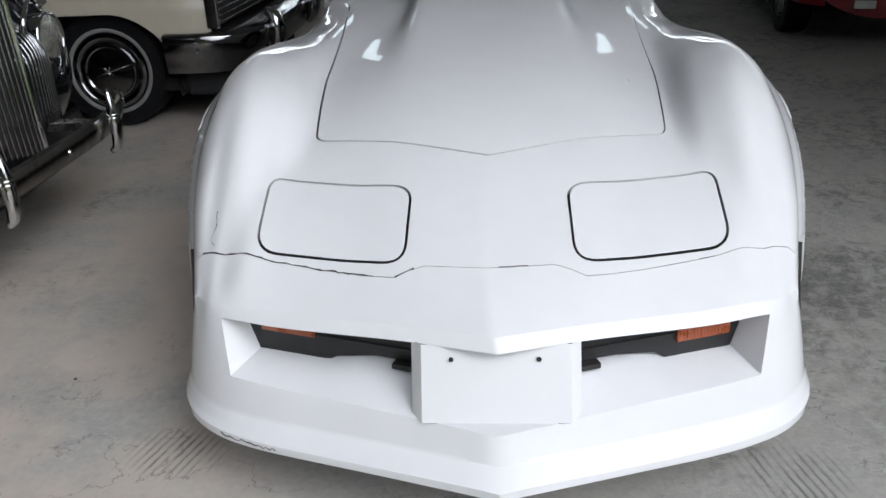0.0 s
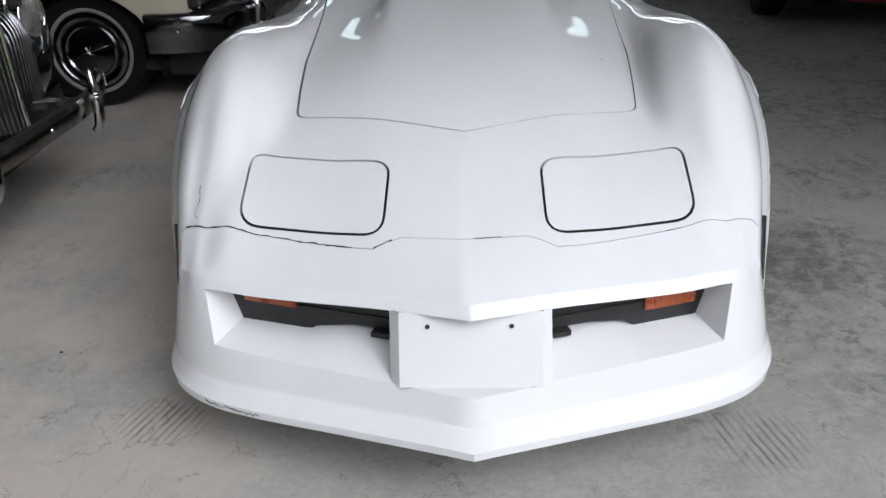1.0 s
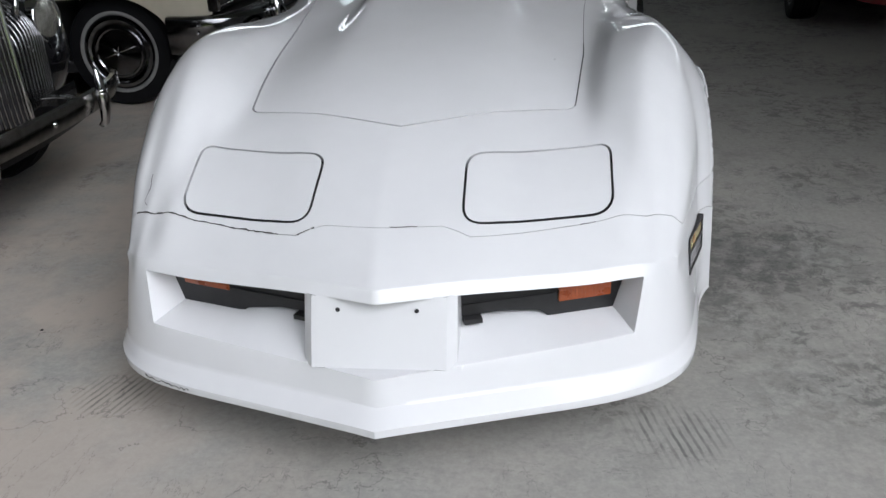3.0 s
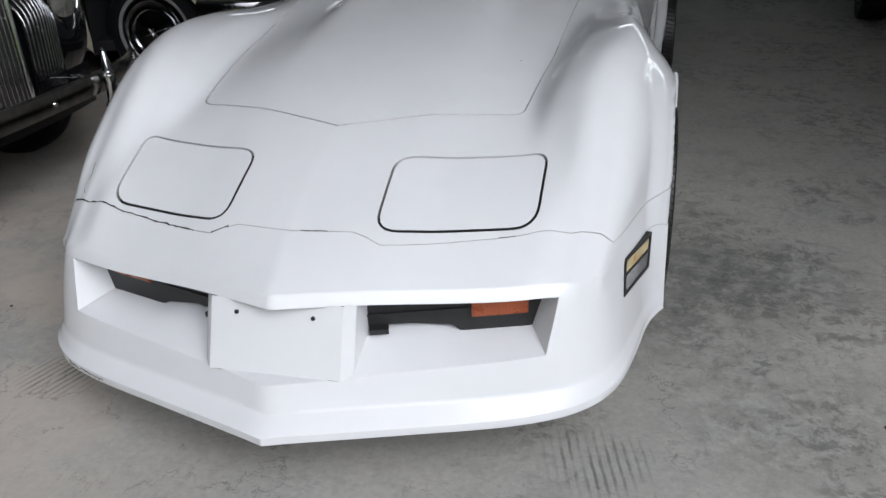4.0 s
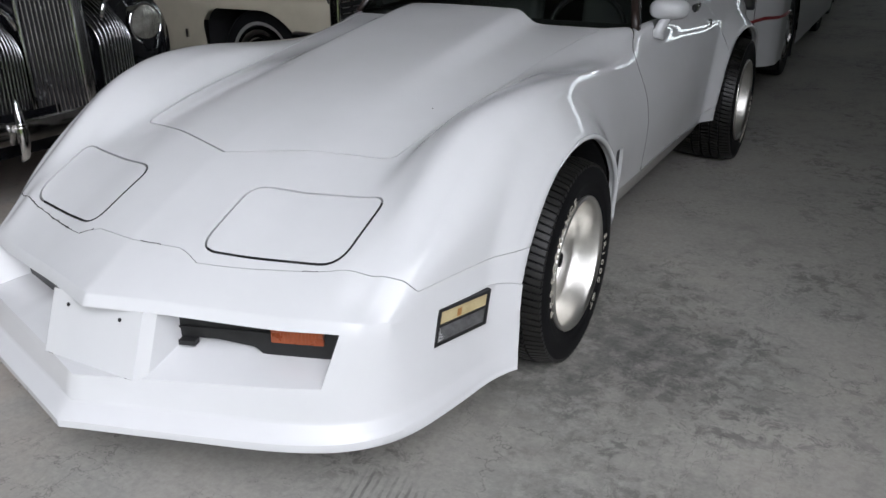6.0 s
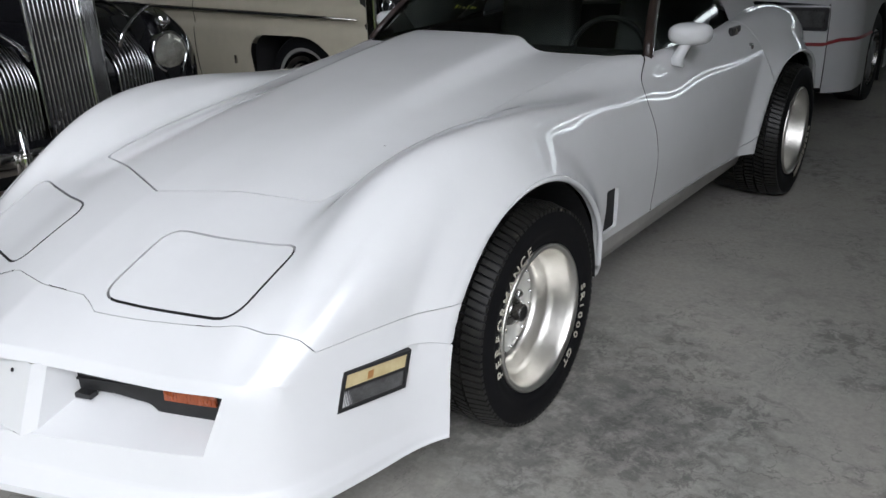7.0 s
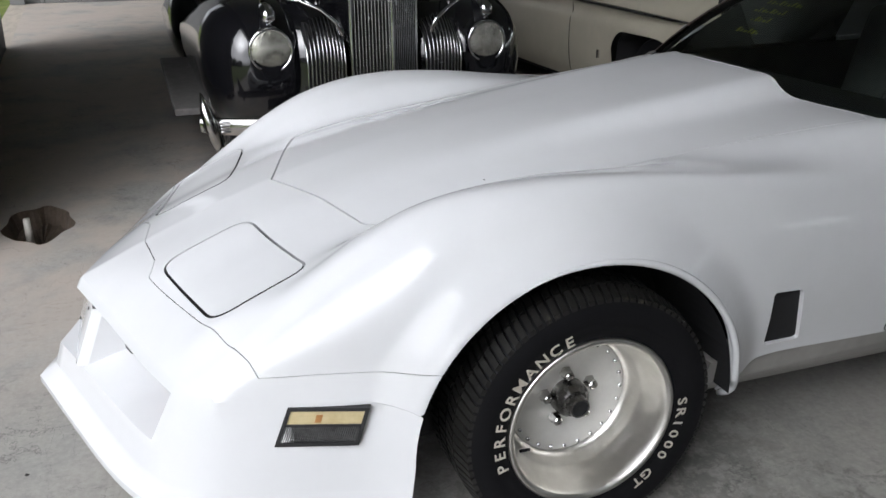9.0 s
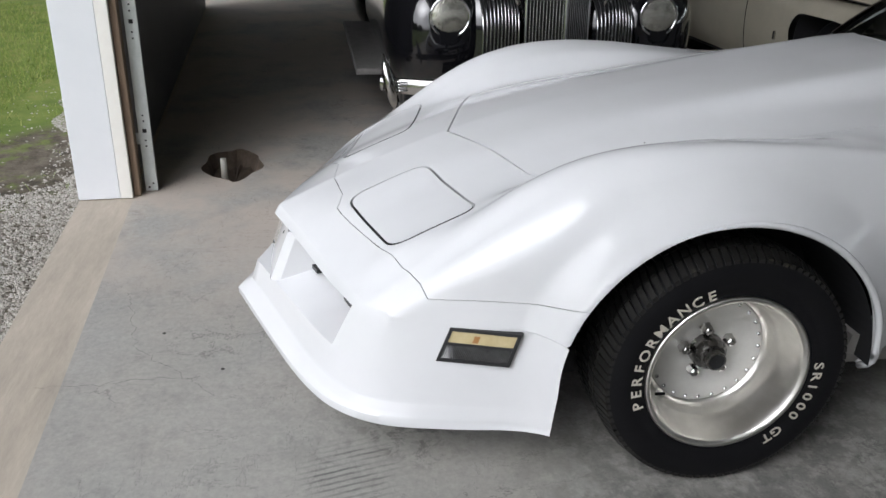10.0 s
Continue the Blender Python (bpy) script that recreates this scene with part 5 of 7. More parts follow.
    vs = [screen(k, t, s) for t in ts for k, s in order]
    fs = [(j * 9 + i, j * 9 + i + 1, (j + 1) * 9 + i + 1, (j + 1) * 9 + i) for j in range(9) for i in range(8)]
    wind = part("windshield", solid((vs, fs), TINTED, smooth=True), car, "raked dark tinted windshield")
    # yellow hand-written price on the glass, unreadable
    for row_, (t, k0, n) in enumerate(((0.58, 0.05, 9), (0.51, 0.08, 8), (0.44, 0.10, 5), (0.35, 0.08, 6))):
        for i in range(n):
            x = k0 + i * 0.021
            p0, p1 = Vector(screen(1, t)), Vector(screen(1, t + 0.016 + 0.010 * ((i * 7 + n) % 3)))
            p0.x = p1.x = -0.02 - x
            d = Vector((0.009 + 0.004 * (i % 2), 0, 0))
            o = Vector((0, 0.006, -0.004))
            part("marker_stroke", data_of([tuple(p0 + o), tuple(p0 + d + o), tuple(p1 + d + o), tuple(p1 + o)], [(0, 1, 2, 3)], YELLOW), wind, "yellow unreadable marker writing")
    for s in (1, -1):
        pil = [screen(4, t, s) for t in span(-0.02, 1.0, 8)]
        part("windshield_pillar", solid(tube([(p[0] + 0.006 * s, p[1] + 0.01, p[2]) for p in pil], 0.02, 8), PILLAR, smooth=True), car, "dark brown windshield pillar")
        part("chrome_strip", solid(tube([(p[0] + 0.022 * s, p[1] + 0.02, p[2]) for p in pil], 0.005, 6), CHROME, smooth=True), car)
    part("windshield_header", solid(tube([(x, y, z) for x, y, z in [(-a, b, c) for a, b, c in reversed(top[1:])] + top], 0.024, 8), WHITE, smooth=True), car)
    part("wiper_cowl", solid(grid(lambda u, v: ((0.99 - 0.06 * v) * u * 0.69, 1.0 + 0.17 * abs(u) ** 2.2 + 0.13 * v, 0.925 - 0.004 * v), span(-1, 1, 17), span(0, 1, 3)), LINER), car, "black cowl under the windshield")
    # roof: two lift-off panels and their centre bar, rear pillars, back glass
    def roof_z(x, y):
        return 1.335 - 0.11 * (abs(x) / 0.535) ** 2.6 - 0.03 * max(0, (y - 2.1)) ** 2

    for s in (1, -1):
        pan = grid(lambda u, y: (s * u, y, roof_z(u, y) + 0.006), span(0.05, 0.53, 8), span(1.72, 2.2, 8))
        part("roof_panel", solid(pan, WHITE, smooth=True), car, "white lift-off roof panel")
        side_glass = grid(lambda y, t: (s * ((0.692 + 0.012 * (y - 1.2)) * (1 - t) + 0.545 * t), y + 0.0 + t * max(0, 1.76 - y) * 0.92, 0.925 * (1 - t) + 1.262 * t + 0.03 * t * (1 - t)), span(1.22, 2.16, 10), span(0, 1, 6))
        part("door_glass", solid(side_glass, TINTED, smooth=True), doors["left" if s > 0 else "right"], "dark tinted door glass")
        quarter = grid(lambda u, t: (s * ((0.715 - 0.10 * u) * (1 - t) + 0.53 * t + 0.03 * t * (1 - t)), 2.14 + 0.70 * u * (1 - 0.86 * t) + 0.03 * t, (0.955 + 0.03 * u) * (1 - t) + 1.262 * t), span(0, 1, 10), span(0, 1, 8))
        part("rear_pillar", solid(quarter, WHITE, smooth=True), car, "white sail panel behind the door")
    part("roof_bar", solid(grid(lambda u, y: (u, y, roof_z(u, y) + 0.012), span(-0.05, 0.05, 5), span(1.68, 2.22, 6)), WHITE, smooth=True), car)
    part("roof_rear", solid(grid(lambda u, y: (u, y, roof_z(u, y)), span(-0.535, 0.535, 15), span(2.19, 2.32, 5)), WHITE, smooth=True), car)
    part("back_glass", solid(grid(lambda u, t: (u * (0.53 + 0.06 * t), 2.32 + 0.6 * t, (roof_z(u * 0.53, 2.32)) * (1 - t) + 0.99 * t + 0.05 * t * (1 - t)), span(-1, 1, 13), span(0, 1, 8)), TINTED, smooth=True), car, "sloping dark back glass")
    # tail
    tail = SKIN[NV - 1]
    tv = [(x, y, z) for x, y, z in tail[::6]] + [(x, y + 0.06, z * 0.96) for x, y, z in tail[::6]]
    m = len(tail[::6])
    rear = (tv + [(0, 3.36, 0.35)], [(i, i + 1, m + i + 1, m + i) for i in range(m - 1)] + [(m + i, m + i + 1, 2 * m) for i in range(m - 1)])
    part("tail_panel", solid(joined([rear, mirrored(rear)]), WHITE, angle=40), car, "white rear bumper")
    for x in (-0.52, -0.3, 0.3, 0.52):
        part("tail_lamp", solid(moved(lathe([(0.0, 0.062), (0.02, 0.06), (0.028, 0.03), (0.03, 0.0005)], 24, "y"), Matrix.Translation((x, 3.345, 0.66))), REDLENS, smooth=True), car, "round red tail lamp")
    # cabin
    dash = grid(lambda u, t: (u * 0.66, 1.12 + 0.36 * t, 0.90 + 0.03 * math.sin(math.pi * t) - 0.12 * max(0, t - 0.8) * 5), span(-1, 1, 9), span(0, 1, 10))
    part("dashboard", solid(dash, SEAT, smooth=True), car, "dark vinyl dashboard")
    ring = [(0.36 + 0.185 * math.cos(a), 1.56 + 0.05 * math.sin(a), 0.86 + 0.165 * math.sin(a)) for a in span(0, 2 * math.pi, 33)]
    wheel = part("steering_wheel", solid(tube(ring, 0.013, 8, False), SEAT, smooth=True), car, "thin dark steering wheel")
    part("spoke", solid(joined([tube([(0.19, 1.56, 0.86), (0.53, 1.56, 0.86)], 0.012, 6), tube([(0.36, 1.58, 0.86), (0.36, 1.3, 0.82)], 0.03, 8)]), SEAT, smooth=True), wheel)
    for s in (1, -1):
        seat = joined([block(0.12 * s, 0.58 * s, 1.62, 2.1, 0.42, 0.6, 0.05, 3) if s > 0 else block(-0.58, -0.12, 1.62, 2.1, 0.42, 0.6, 0.05, 3),
                       moved(block(-0.23, 0.23, -0.07, 0.07, 0.0, 0.62, 0.06, 3), Matrix.Translation((0.35 * s, 2.12, 0.52)) @ pose(0, 0, 0, -14))])
        part("seat", solid(seat, TRIMCLOTH, smooth=True), car, "dark high-backed seat")
    part("cabin_tub", solid(([(-0.68, 1.1, 0.92), (0.68, 1.1, 0.92), (0.68, 2.9, 0.96), (-0.68, 2.9, 0.96), (-0.66, 1.1, 0.36), (0.66, 1.1, 0.36), (0.66, 2.9, 0.36), (-0.66, 2.9, 0.36)],
                             [(4, 5, 6, 7), (0, 1, 5, 4), (1, 2, 6, 5), (2, 3, 7, 6), (3, 0, 4, 7)]), TRIMCLOTH), car, "dark cabin lining")
    # door furniture
    for key, s in (("left", 1), ("right", -1)):
        door = doors[key]
        shell = []
        for j, t in enumerate(span(0, math.pi, 11)):
            for a in span(0, 2 * math.pi, 20)[:-1]:
                rx, rz = 0.083, 0.046
                sx = math.copysign(abs(math.cos(a)) ** 0.75, math.cos(a)) * math.sin(t) ** 0.7
                sz = math.copysign(abs(math.sin(a)) ** 0.75, math.sin(a)) * math.sin(t) ** 0.7
                shell.append((s * (0.78 + rx * sx), 1.44 - 0.062 * math.cos(t) + 0.02 * sx, 0.992 + rz * sz))
        f = [(j * 19 + i, j * 19 + (i + 1) % 19, (j + 1) * 19 + (i + 1) % 19, (j + 1) * 19 + i) for j in range(10) for i in range(19)]
        mir = part("door_mirror", solid((shell, f), WHITE, smooth=True), door, "white bullet-shaped door mirror")
        part("mirror_glass", solid(moved(block(-0.055, 0.055, -0.003, 0.003, -0.03, 0.03, 0.002), Matrix.Translation((0.78 * s, 1.497, 0.992))), CHROME), mir)
        part("mirror_stalk", solid(tube([(0.745 * s, 1.39, 0.868), (0.75 * s, 1.40, 0.90), (0.765 * s, 1.42, 0.94), (0.775 * s, 1.43, 0.965)], [0.034, 0.026, 0.022, 0.026], 12), WHITE, smooth=True), mir)
        hp = skin_at(*on_side([(2.07, 0.93)], s)[0])
        handle = part("door_handle", solid(block(hp[0] - 0.012, hp[0] + 0.006, 2.0, 2.13, 0.915, 0.955, 0.006), PLASTIC), door, "black recessed door handle")
        part("latch_flap", solid(block(hp[0] - 0.002, hp[0] + 0.011, 2.05, 2.075, 0.918, 0.952, 0.004), STEEL), handle)
        lp = skin_at(*on_side([(2.15, 0.856)], s)[0])
        part("door_lock", solid(moved(lathe([(-0.01, 0.016), (0.004, 0.016), (0.007, 0.011), (0.005, 0.0005)], 16), Matrix.Translation((lp[0], 2.15, 0.856)) @ pose(0, 0, 0, 0, 0, 0 if s > 0 else 180)), CHROME, angle=30), door, "round chrome key lock")
    dished_wheel(car, HUB_F[0], HUB_F[1], 0.346, 0.917, True, 0.25)
    dished_wheel(car, HUB_R[0], HUB_R[1] - 0.008, 0.345, 0.968, False, 0.33)
    car.location.x, car.scale.x = -0.0135 * K, 1.0155
    return car


PILLAR = speckled("brown_black_trim", (0.02, 0.014, 0.012), (0.045, 0.03, 0.026), 8, 0.35)
YELLOW = speckled("yellow_marker", (0.24, 0.24, 0.02), (0.32, 0.31, 0.04), 20, 0.6)
sports_car = build_sports_car()


# ---- other cars ----
def road_wheel(parent, at, axis_turn, r, rim_r, width, rim_fn, wall=None, label="black tyre on a plain wheel"):
    """A wheel whose outer face looks along local +x before turning."""
    m = Matrix.Translation(at) @ pose(0, 0, 0, 0, 0, axis_turn)
    prof = [(-0.015, rim_r), (0.004, rim_r + 0.012), (0.010, (r + rim_r) / 2), (0.004, r * 0.95), (-0.012, r * 0.99), (-0.03, r)] + [(-0.03 - (width - 0.06) * (k + d) / 5, r - h) for k in range(5) for d, h in ((0.76, 0.0), (0.80, 0.009), (0.96, 0.009), (1.0, 0.0))] + [(-width, r * 0.95), (-width, rim_r)]
    wheel = part("wheel", solid(moved(lathe(prof, 48), m), RUBBER, angle=40), parent, label)
    if wall:
        part("whitewall", solid(moved(lathe([(0.0055, wall[0]), (0.0125, (wall[0] + wall[1]) / 2), (0.0105, wall[1])], 48), m), WALLBAND, smooth=True), wheel, "narrow whitewall band")
    rim_fn(wheel, m, rim_r)
    return wheel


def disc_cover(wheel, m, r):
    """A full chrome wheel cover with a star in its middle."""
    prof = [(-0.01, r + 0.004), (0.012, r), (0.016, r * 0.92), (0.004, r * 0.84), (0.002, r * 0.76), (0.016, r * 0.72), (0.018, r * 0.68), (0.010, r * 0.64), (0.028, r * 0.12), (0.032, 0.001)]
    cover = part("wheel_cover", solid(moved(lathe(prof, 48), m), TARNISHED, angle=30), wheel, "dull chrome full wheel cover")
    for k in range(6):
        a = 2 * math.pi * k / 6 + 0.3
        n = 0.42 if k % 3 else 0.6
        tip = (0.012, r * n * math.cos(a), r * n * math.sin(a))
        part("star_ray", solid(moved(tube([(0.032, 0, 0), tip], [0.004, 0.001], 6), m), CHROME, smooth=True), cover)


def spoked_alloy(wheel, m, r):
    prof = [(0.0, r), (0.006, r * 0.96), (-0.03, r * 0.92), (-0.05, r * 0.88), (-0.05, 0.002)]
    rim = part("rim", solid(moved(lathe(prof, 40), m), STEEL, angle=30), wheel, "grey alloy rim")
    for k in range(5):
        a = 2 * math.pi * k / 5
        q = m @ pose(0, 0, 0, math.degrees(a), 0, 0)
        part("spoke", solid(moved(block(-0.05, -0.01, -0.045, 0.045, 0.03, r * 0.93, 0.012), q), GREYALLOY, smooth=False), rim)
    part("hub_cap", solid(moved(lathe([(-0.05, 0.05), (0.0, 0.045), (0.008, 0.03), (0.01, 0.001)], 20), m), GREYALLOY, smooth=True), rim)


WALLBAND = speckled("aged_whitewall", (0.15, 0.15, 0.15), (0.24, 0.24, 0.23), 12, 0.6)
GREYALLOY = speckled("grey_alloy", (0.34, 0.35, 0.36), (0.46, 0.47, 0.48), 9, 0.35, metal=0.8)
# opaque lens: light and dark blotches paint the gleam of the bowl behind
FLUTED = speckled("blotched_opaque_lamp_glass", (0.34, 0.33, 0.27), (0.97, 0.96, 0.88), 16, 0.22, metal=0.8, coat=0.4, rough_span=0.25, fine=3.0)
DUSTY = speckled("dusty_running_board", (0.12, 0.115, 0.11), (0.2, 0.19, 0.18), 12, 0.8)
SILVERED = speckled("silvered_reflector", (0.78, 0.76, 0.66), (0.94, 0.93, 0.86), 22, 0.22, metal=0.95, rough_span=0.2)
TARNISHED = speckled("tarnished_chrome", (0.20, 0.20, 0.21), (0.34, 0.34, 0.35), 10, 0.13, metal=1.0, rough_span=0.1)
BADGE = speckled("red_badge", (0.12, 0.025, 0.02), (0.3, 0.12, 0.09), 60, 0.4)


def build_black_car():
    """A pre-war saloon: +x is ahead, y across, from the middle between its lamps."""
    car = thing("vintage_sedan", "black pre-war sedan with tall chrome grille and round headlamps", "car", at=(-1.90, 0.313, 0))
    # pontoon fenders
    def fender(s, x0, x1, x2, w, zc, up, down, yc):
        vs, n = [], 25
        xs = [x0 + (x1 - x0) * t ** 1.6 for t in span(0, 1, 18)] + span(x1, x2, 12)[1:]
        for x in xs:
            if x > x1:
                t = (x - x1) / (x0 - x1)
                k = max(0.0, 1 - t ** 2.5) ** (1 / 2.5)
                fall = 0.0
            else:
                k = 1.0
                fall = ((x1 - x) / (x1 - x2)) ** 1.7
            for a in span(-0.5 * math.pi, 1.5 * math.pi, n):
                c, d = math.cos(a), math.sin(a)
                e = 2 / 2.5
                yy = yc + w * (0.12 + 0.88 * k) * math.copysign(abs(c) ** e, c) * (1 if k > 0.02 else k)
                zz = zc + (up * (1 - 0.72 * fall) if d > 0 else down * 1.1) * k * math.copysign(abs(d) ** e, d)
                vs.append((x, s * yy, zz))
        m = len(xs)
        fs = [(i * n + j, i * n + j + 1, (i + 1) * n + j + 1, (i + 1) * n + j) for i in range(m - 1) for j in range(n - 1)]
        fs.append(tuple(range(n)))
        return vs, fs
    for s in (1, -1):
        fen = part("front_fender", solid(fender(s, -0.02, -0.56, -2.05, 0.31 if s > 0 else 0.325, 0.72, 0.37, 0.36, 0.60), BLACK, smooth=True), car, "glossy black rounded fender")
        lamp_at = Matrix.Translation((-0.035, s * 0.592, 0.834))
        bucket = lathe([(-0.24, 0.03), (-0.16, 0.085), (-0.06, 0.112), (-0.005, 0.112), (0.004, 0.107)], 36)
        lamp = part("headlamp", solid(moved(bucket, lamp_at), CHROME, smooth=True), car, "round headlamp with chrome rim and fluted glass")
        part("bezel", solid(moved(lathe([(-0.02, 0.114), (0.004, 0.116), (0.012, 0.111), (0.012, 0.101), (0.004, 0.099)], 40), lamp_at), CHROME, smooth=True), lamp, "chrome lamp rim")
        part("reflector", solid(moved(lathe([(0.0, 0.103), (-0.022, 0.094), (-0.045, 0.074), (-0.060, 0.048), (-0.066, 0.022), (-0.068, 0.001)], 32), lamp_at), SILVERED, smooth=True), lamp, "silvered lamp bowl")
        part("bulb", solid(moved(lathe([(-0.068, 0.012), (-0.045, 0.017), (-0.026, 0.013), (-0.020, 0.001)], 14), lamp_at), WALLBAND, smooth=True), lamp)
        flutes = [(0.006 + 0.016 * (1 - (y * y + z * z) / 0.0107) + 0.0012 * math.cos(y * 420), y, z) for z in span(-0.1, 0.1, 15) for y in [v * math.sqrt(max(0.0, 0.0107 - z * z)) for v in span(-1, 1, 31)]]
        ff = [(j * 31 + i, j * 31 + i + 1, (j + 1) * 31 + i + 1, (j + 1) * 31 + i) for j in range(14) for i in range(30)]
        part("lens", solid(moved((flutes, ff), lamp_at), FLUTED, smooth=True), lamp, "fluted opaque lamp lens with the bowl's bright patches painted in")
        tear = [(-0.05, s * 0.592, 0.962), (-0.04, s * 0.592, 0.982), (-0.06, s * 0.592, 1.007), (-0.12, s * 0.592, 1.03), (-0.21, s * 0.592, 1.045), (-0.29, s * 0.592, 1.06)]
        part("parking_lamp", solid(tube(tear, [0.014, 0.030, 0.040, 0.037, 0.023, 0.004], 12), CHROME, smooth=True), fen, "chrome teardrop parking lamp")
        part("fender_bead", solid(tube([(-0.02, s * 0.36, 1.045), (-0.2, s * 0.42, 1.085), (-0.45, s * 0.5, 1.1), (-0.9, s * 0.55, 1.07)], [0.006, 0.01, 0.01, 0.006], 8), CHROME, smooth=True), fen, "thin bright fender moulding")
        arch = [(-0.13, s * 0.60, 1.08), (-0.06, s * 0.53, 1.09), (0.0, s * 0.44, 1.078), (0.045, s * 0.34, 1.035), (0.05, s * 0.27, 0.975), (0.05, s * 0.235, 0.91)]
        part("catwalk_moulding", solid(tube(arch, [0.004, 0.006, 0.007, 0.008, 0.011, 0.016], 8), CHROME, smooth=True), fen, "bright curved moulding over the side grille")
        # catwalk and its grille of upright ribs
        walk_panel = grid(lambda u, t: (0.01 - 0.30 * max(0, t - 0.55) ** 2 * 3 - 0.10 * abs(u), s * (0.33 + 0.20 * u), 0.42 + 0.62 * t), span(-1, 1, 9), span(0, 1, 12))
        part("catwalk", solid(walk_panel, BLACK, smooth=True), car, "black panel between fender and grille")
        vent = part("side_grille", solid(grid(lambda u, t: (0.02 - 0.30 * max(0, t - 0.55) ** 2 * 2.2, s * (0.32 + 0.098 * u), 0.5 + 0.46 * t), span(-1, 1, 7), span(0, 1, 12)), LINER), car, "upright ribbed side grille")
        for k in range(11):
            u = -1 + 2 * k / 10
            h = 0.985 - 0.05 * u * u
            prof = []
            for t in span(0, 1, 14):
                z = 0.50 + (h - 0.50) * t
                x = 0.05 - 0.018 * u * u - 0.16 * max(0.0, t - 0.62) ** 2 * 6.5
                prof.append((x, s * (0.32 + 0.098 * u), z))
            part("rib", solid(tube(prof, 0.0058, 6), CHROME if k in (0, 10) else DARKCHROME, smooth=True), vent)
    # tall prow grille with upright bars
    def prow(u, z):
        lean = -0.05 * (z - 0.5)
        return (0.17 - 0.16 * abs(u) ** 1.15 + lean, 0.172 * u, z)
    shell = part("grille", solid(grid(lambda u, z: tuple(Vector(prow(u, z)) - Vector((0.02, 0, 0))), span(-1, 1, 13), span(0.5, 1.28, 6)), LINER), car, "tall upright chrome radiator grille")
    for k in range(-11, 12):
        u = k / 12
        part("bar", solid(tube([prow(u, z) for z in span(0.5, 1.27, 5)], 0.011 if k == 0 else 0.0050, 6), CHROME if k == 0 else DARKCHROME, smooth=True), shell)
    for s in (1, -1):
        part("grille_frame", solid(tube([prow(s * 1.02, z) for z in span(0.48, 1.28, 8)] + [(0.0, s * 0.12, 1.315), (0.06, 0.0, 1.33)], 0.0125, 8), CHROME, smooth=True), shell, "bright frame of the grille")
    # hood and body
    def bonnet(t, a):
        x = 0.0 - 1.45 * t
        w, h = 0.175 + 0.30 * t, 1.30 + 0.05 * t
        c, d = math.cos(a), math.sin(a)
        return (x, w * math.copysign(abs(c) ** 0.5, c), 0.62 + (h - 0.62) * max(0.0, d) ** 0.55)
    part("hood", solid(grid(lambda a, t: bonnet(t, a), span(0, math.pi, 25), span(0, 1, 8)), BLACK, smooth=True), car, "narrow black hood")
    for s in (1, -1):
        for i in range(7):
            x = -0.34 - i * 0.032
            p0 = Vector((x, s * 0.262, 0.985 + 0.008 * math.sin(i * 2.1)))
            part("script_stroke", solid(tube([p0, p0 + Vector((-0.012, 0.004 * s, 0.03 + 0.025 * (i % 3 == 0)))], 0.004, 6), CHROME, smooth=True), car)
    part("front_apron", solid(grid(lambda u, t: (0.02 + 0.05 * (1 - u * u), 0.62 * u, 0.34 + 0.2 * t), span(-1, 1, 13), span(0, 1, 4)), BLACK, smooth=True), car)
    cab = [(-1.35, 0.55), (-1.35, 1.18), (-1.75, 1.70), (-2.2, 1.83), (-3.1, 1.80), (-3.8, 1.5), (-4.4, 0.95), (-4.5, 0.45), (-1.4, 0.36)]
    vs = []
    for y, k in ((-0.70, 0.95), (-0.78, 1.0), (0.78, 1.0), (0.70, 0.95)):
        vs += [(x, y, 0.36 + (z - 0.36) * k) for x, z in cab]
    n = len(cab)
    fs = [tuple(range(n)), tuple(reversed(range(3 * n, 4 * n)))] + [(r * n + i, r * n + (i + 1) % n, (r + 1) * n + (i + 1) % n, (r + 1) * n + i) for r in range(3) for i in range(n)]
    part("cabin", solid((vs, fs), BLACK, angle=35), car, "black cabin")
    for s in (1, -1):
        part("running_board", solid(block(-3.0, -0.95, *sorted((s * 0.72, s * (0.95 if s > 0 else 1.06))), 0.33, 0.375, 0.012), DUSTY), car, "dusty grey running board")
        part("rear_fender", solid(fender(s, -2.75, -3.3, -4.3, 0.30, 0.62, 0.36, 0.34, 0.66), BLACK, smooth=True), car, "black rear fender")
        road_wheel(car, (-0.60, s * 0.80, 0.37), 90 * s, 0.37, 0.22, 0.16, disc_cover, label="black tyre tucked under the fender")
        road_wheel(car, (-3.45, s * 0.82, 0.37 + 0.0), 90 * s, 0.37, 0.22, 0.16, disc_cover, label="black rear tyre")
    # bumper: bar with ribbed ends, two guards, bolts
    def bar(t):
        y = 0.97 * t
        return Vector((0.225 - 0.20 * abs(t) ** 3.2, y, 0.49))
    prof = [(0.0, -0.052), (0.014, -0.046), (0.02, -0.02), (0.022, 0.0), (0.02, 0.022), (0.014, 0.044), (0.0, 0.052), (-0.008, 0.046), (-0.008, -0.046)]
    vs, n = [], len(prof)
    ts = span(-1, 1, 41)
    for t in ts:
        d = (bar(min(1, t + 0.02)) - bar(max(-1, t - 0.02))).normalized()
        out = Vector((d.y, -d.x, 0))
        for o, z in prof:
            vs.append(tuple(bar(t) + out * o + Vector((0, 0, z * (1.0 - 0.25 * abs(t) ** 4)))))
    fs = [(i * n + j, i * n + (j + 1) % n, (i + 1) * n + (j + 1) % n, (i + 1) * n + j) for i in range(40) for j in range(n)] + [tuple(range(n)), tuple(reversed(range(40 * n, 41 * n)))]
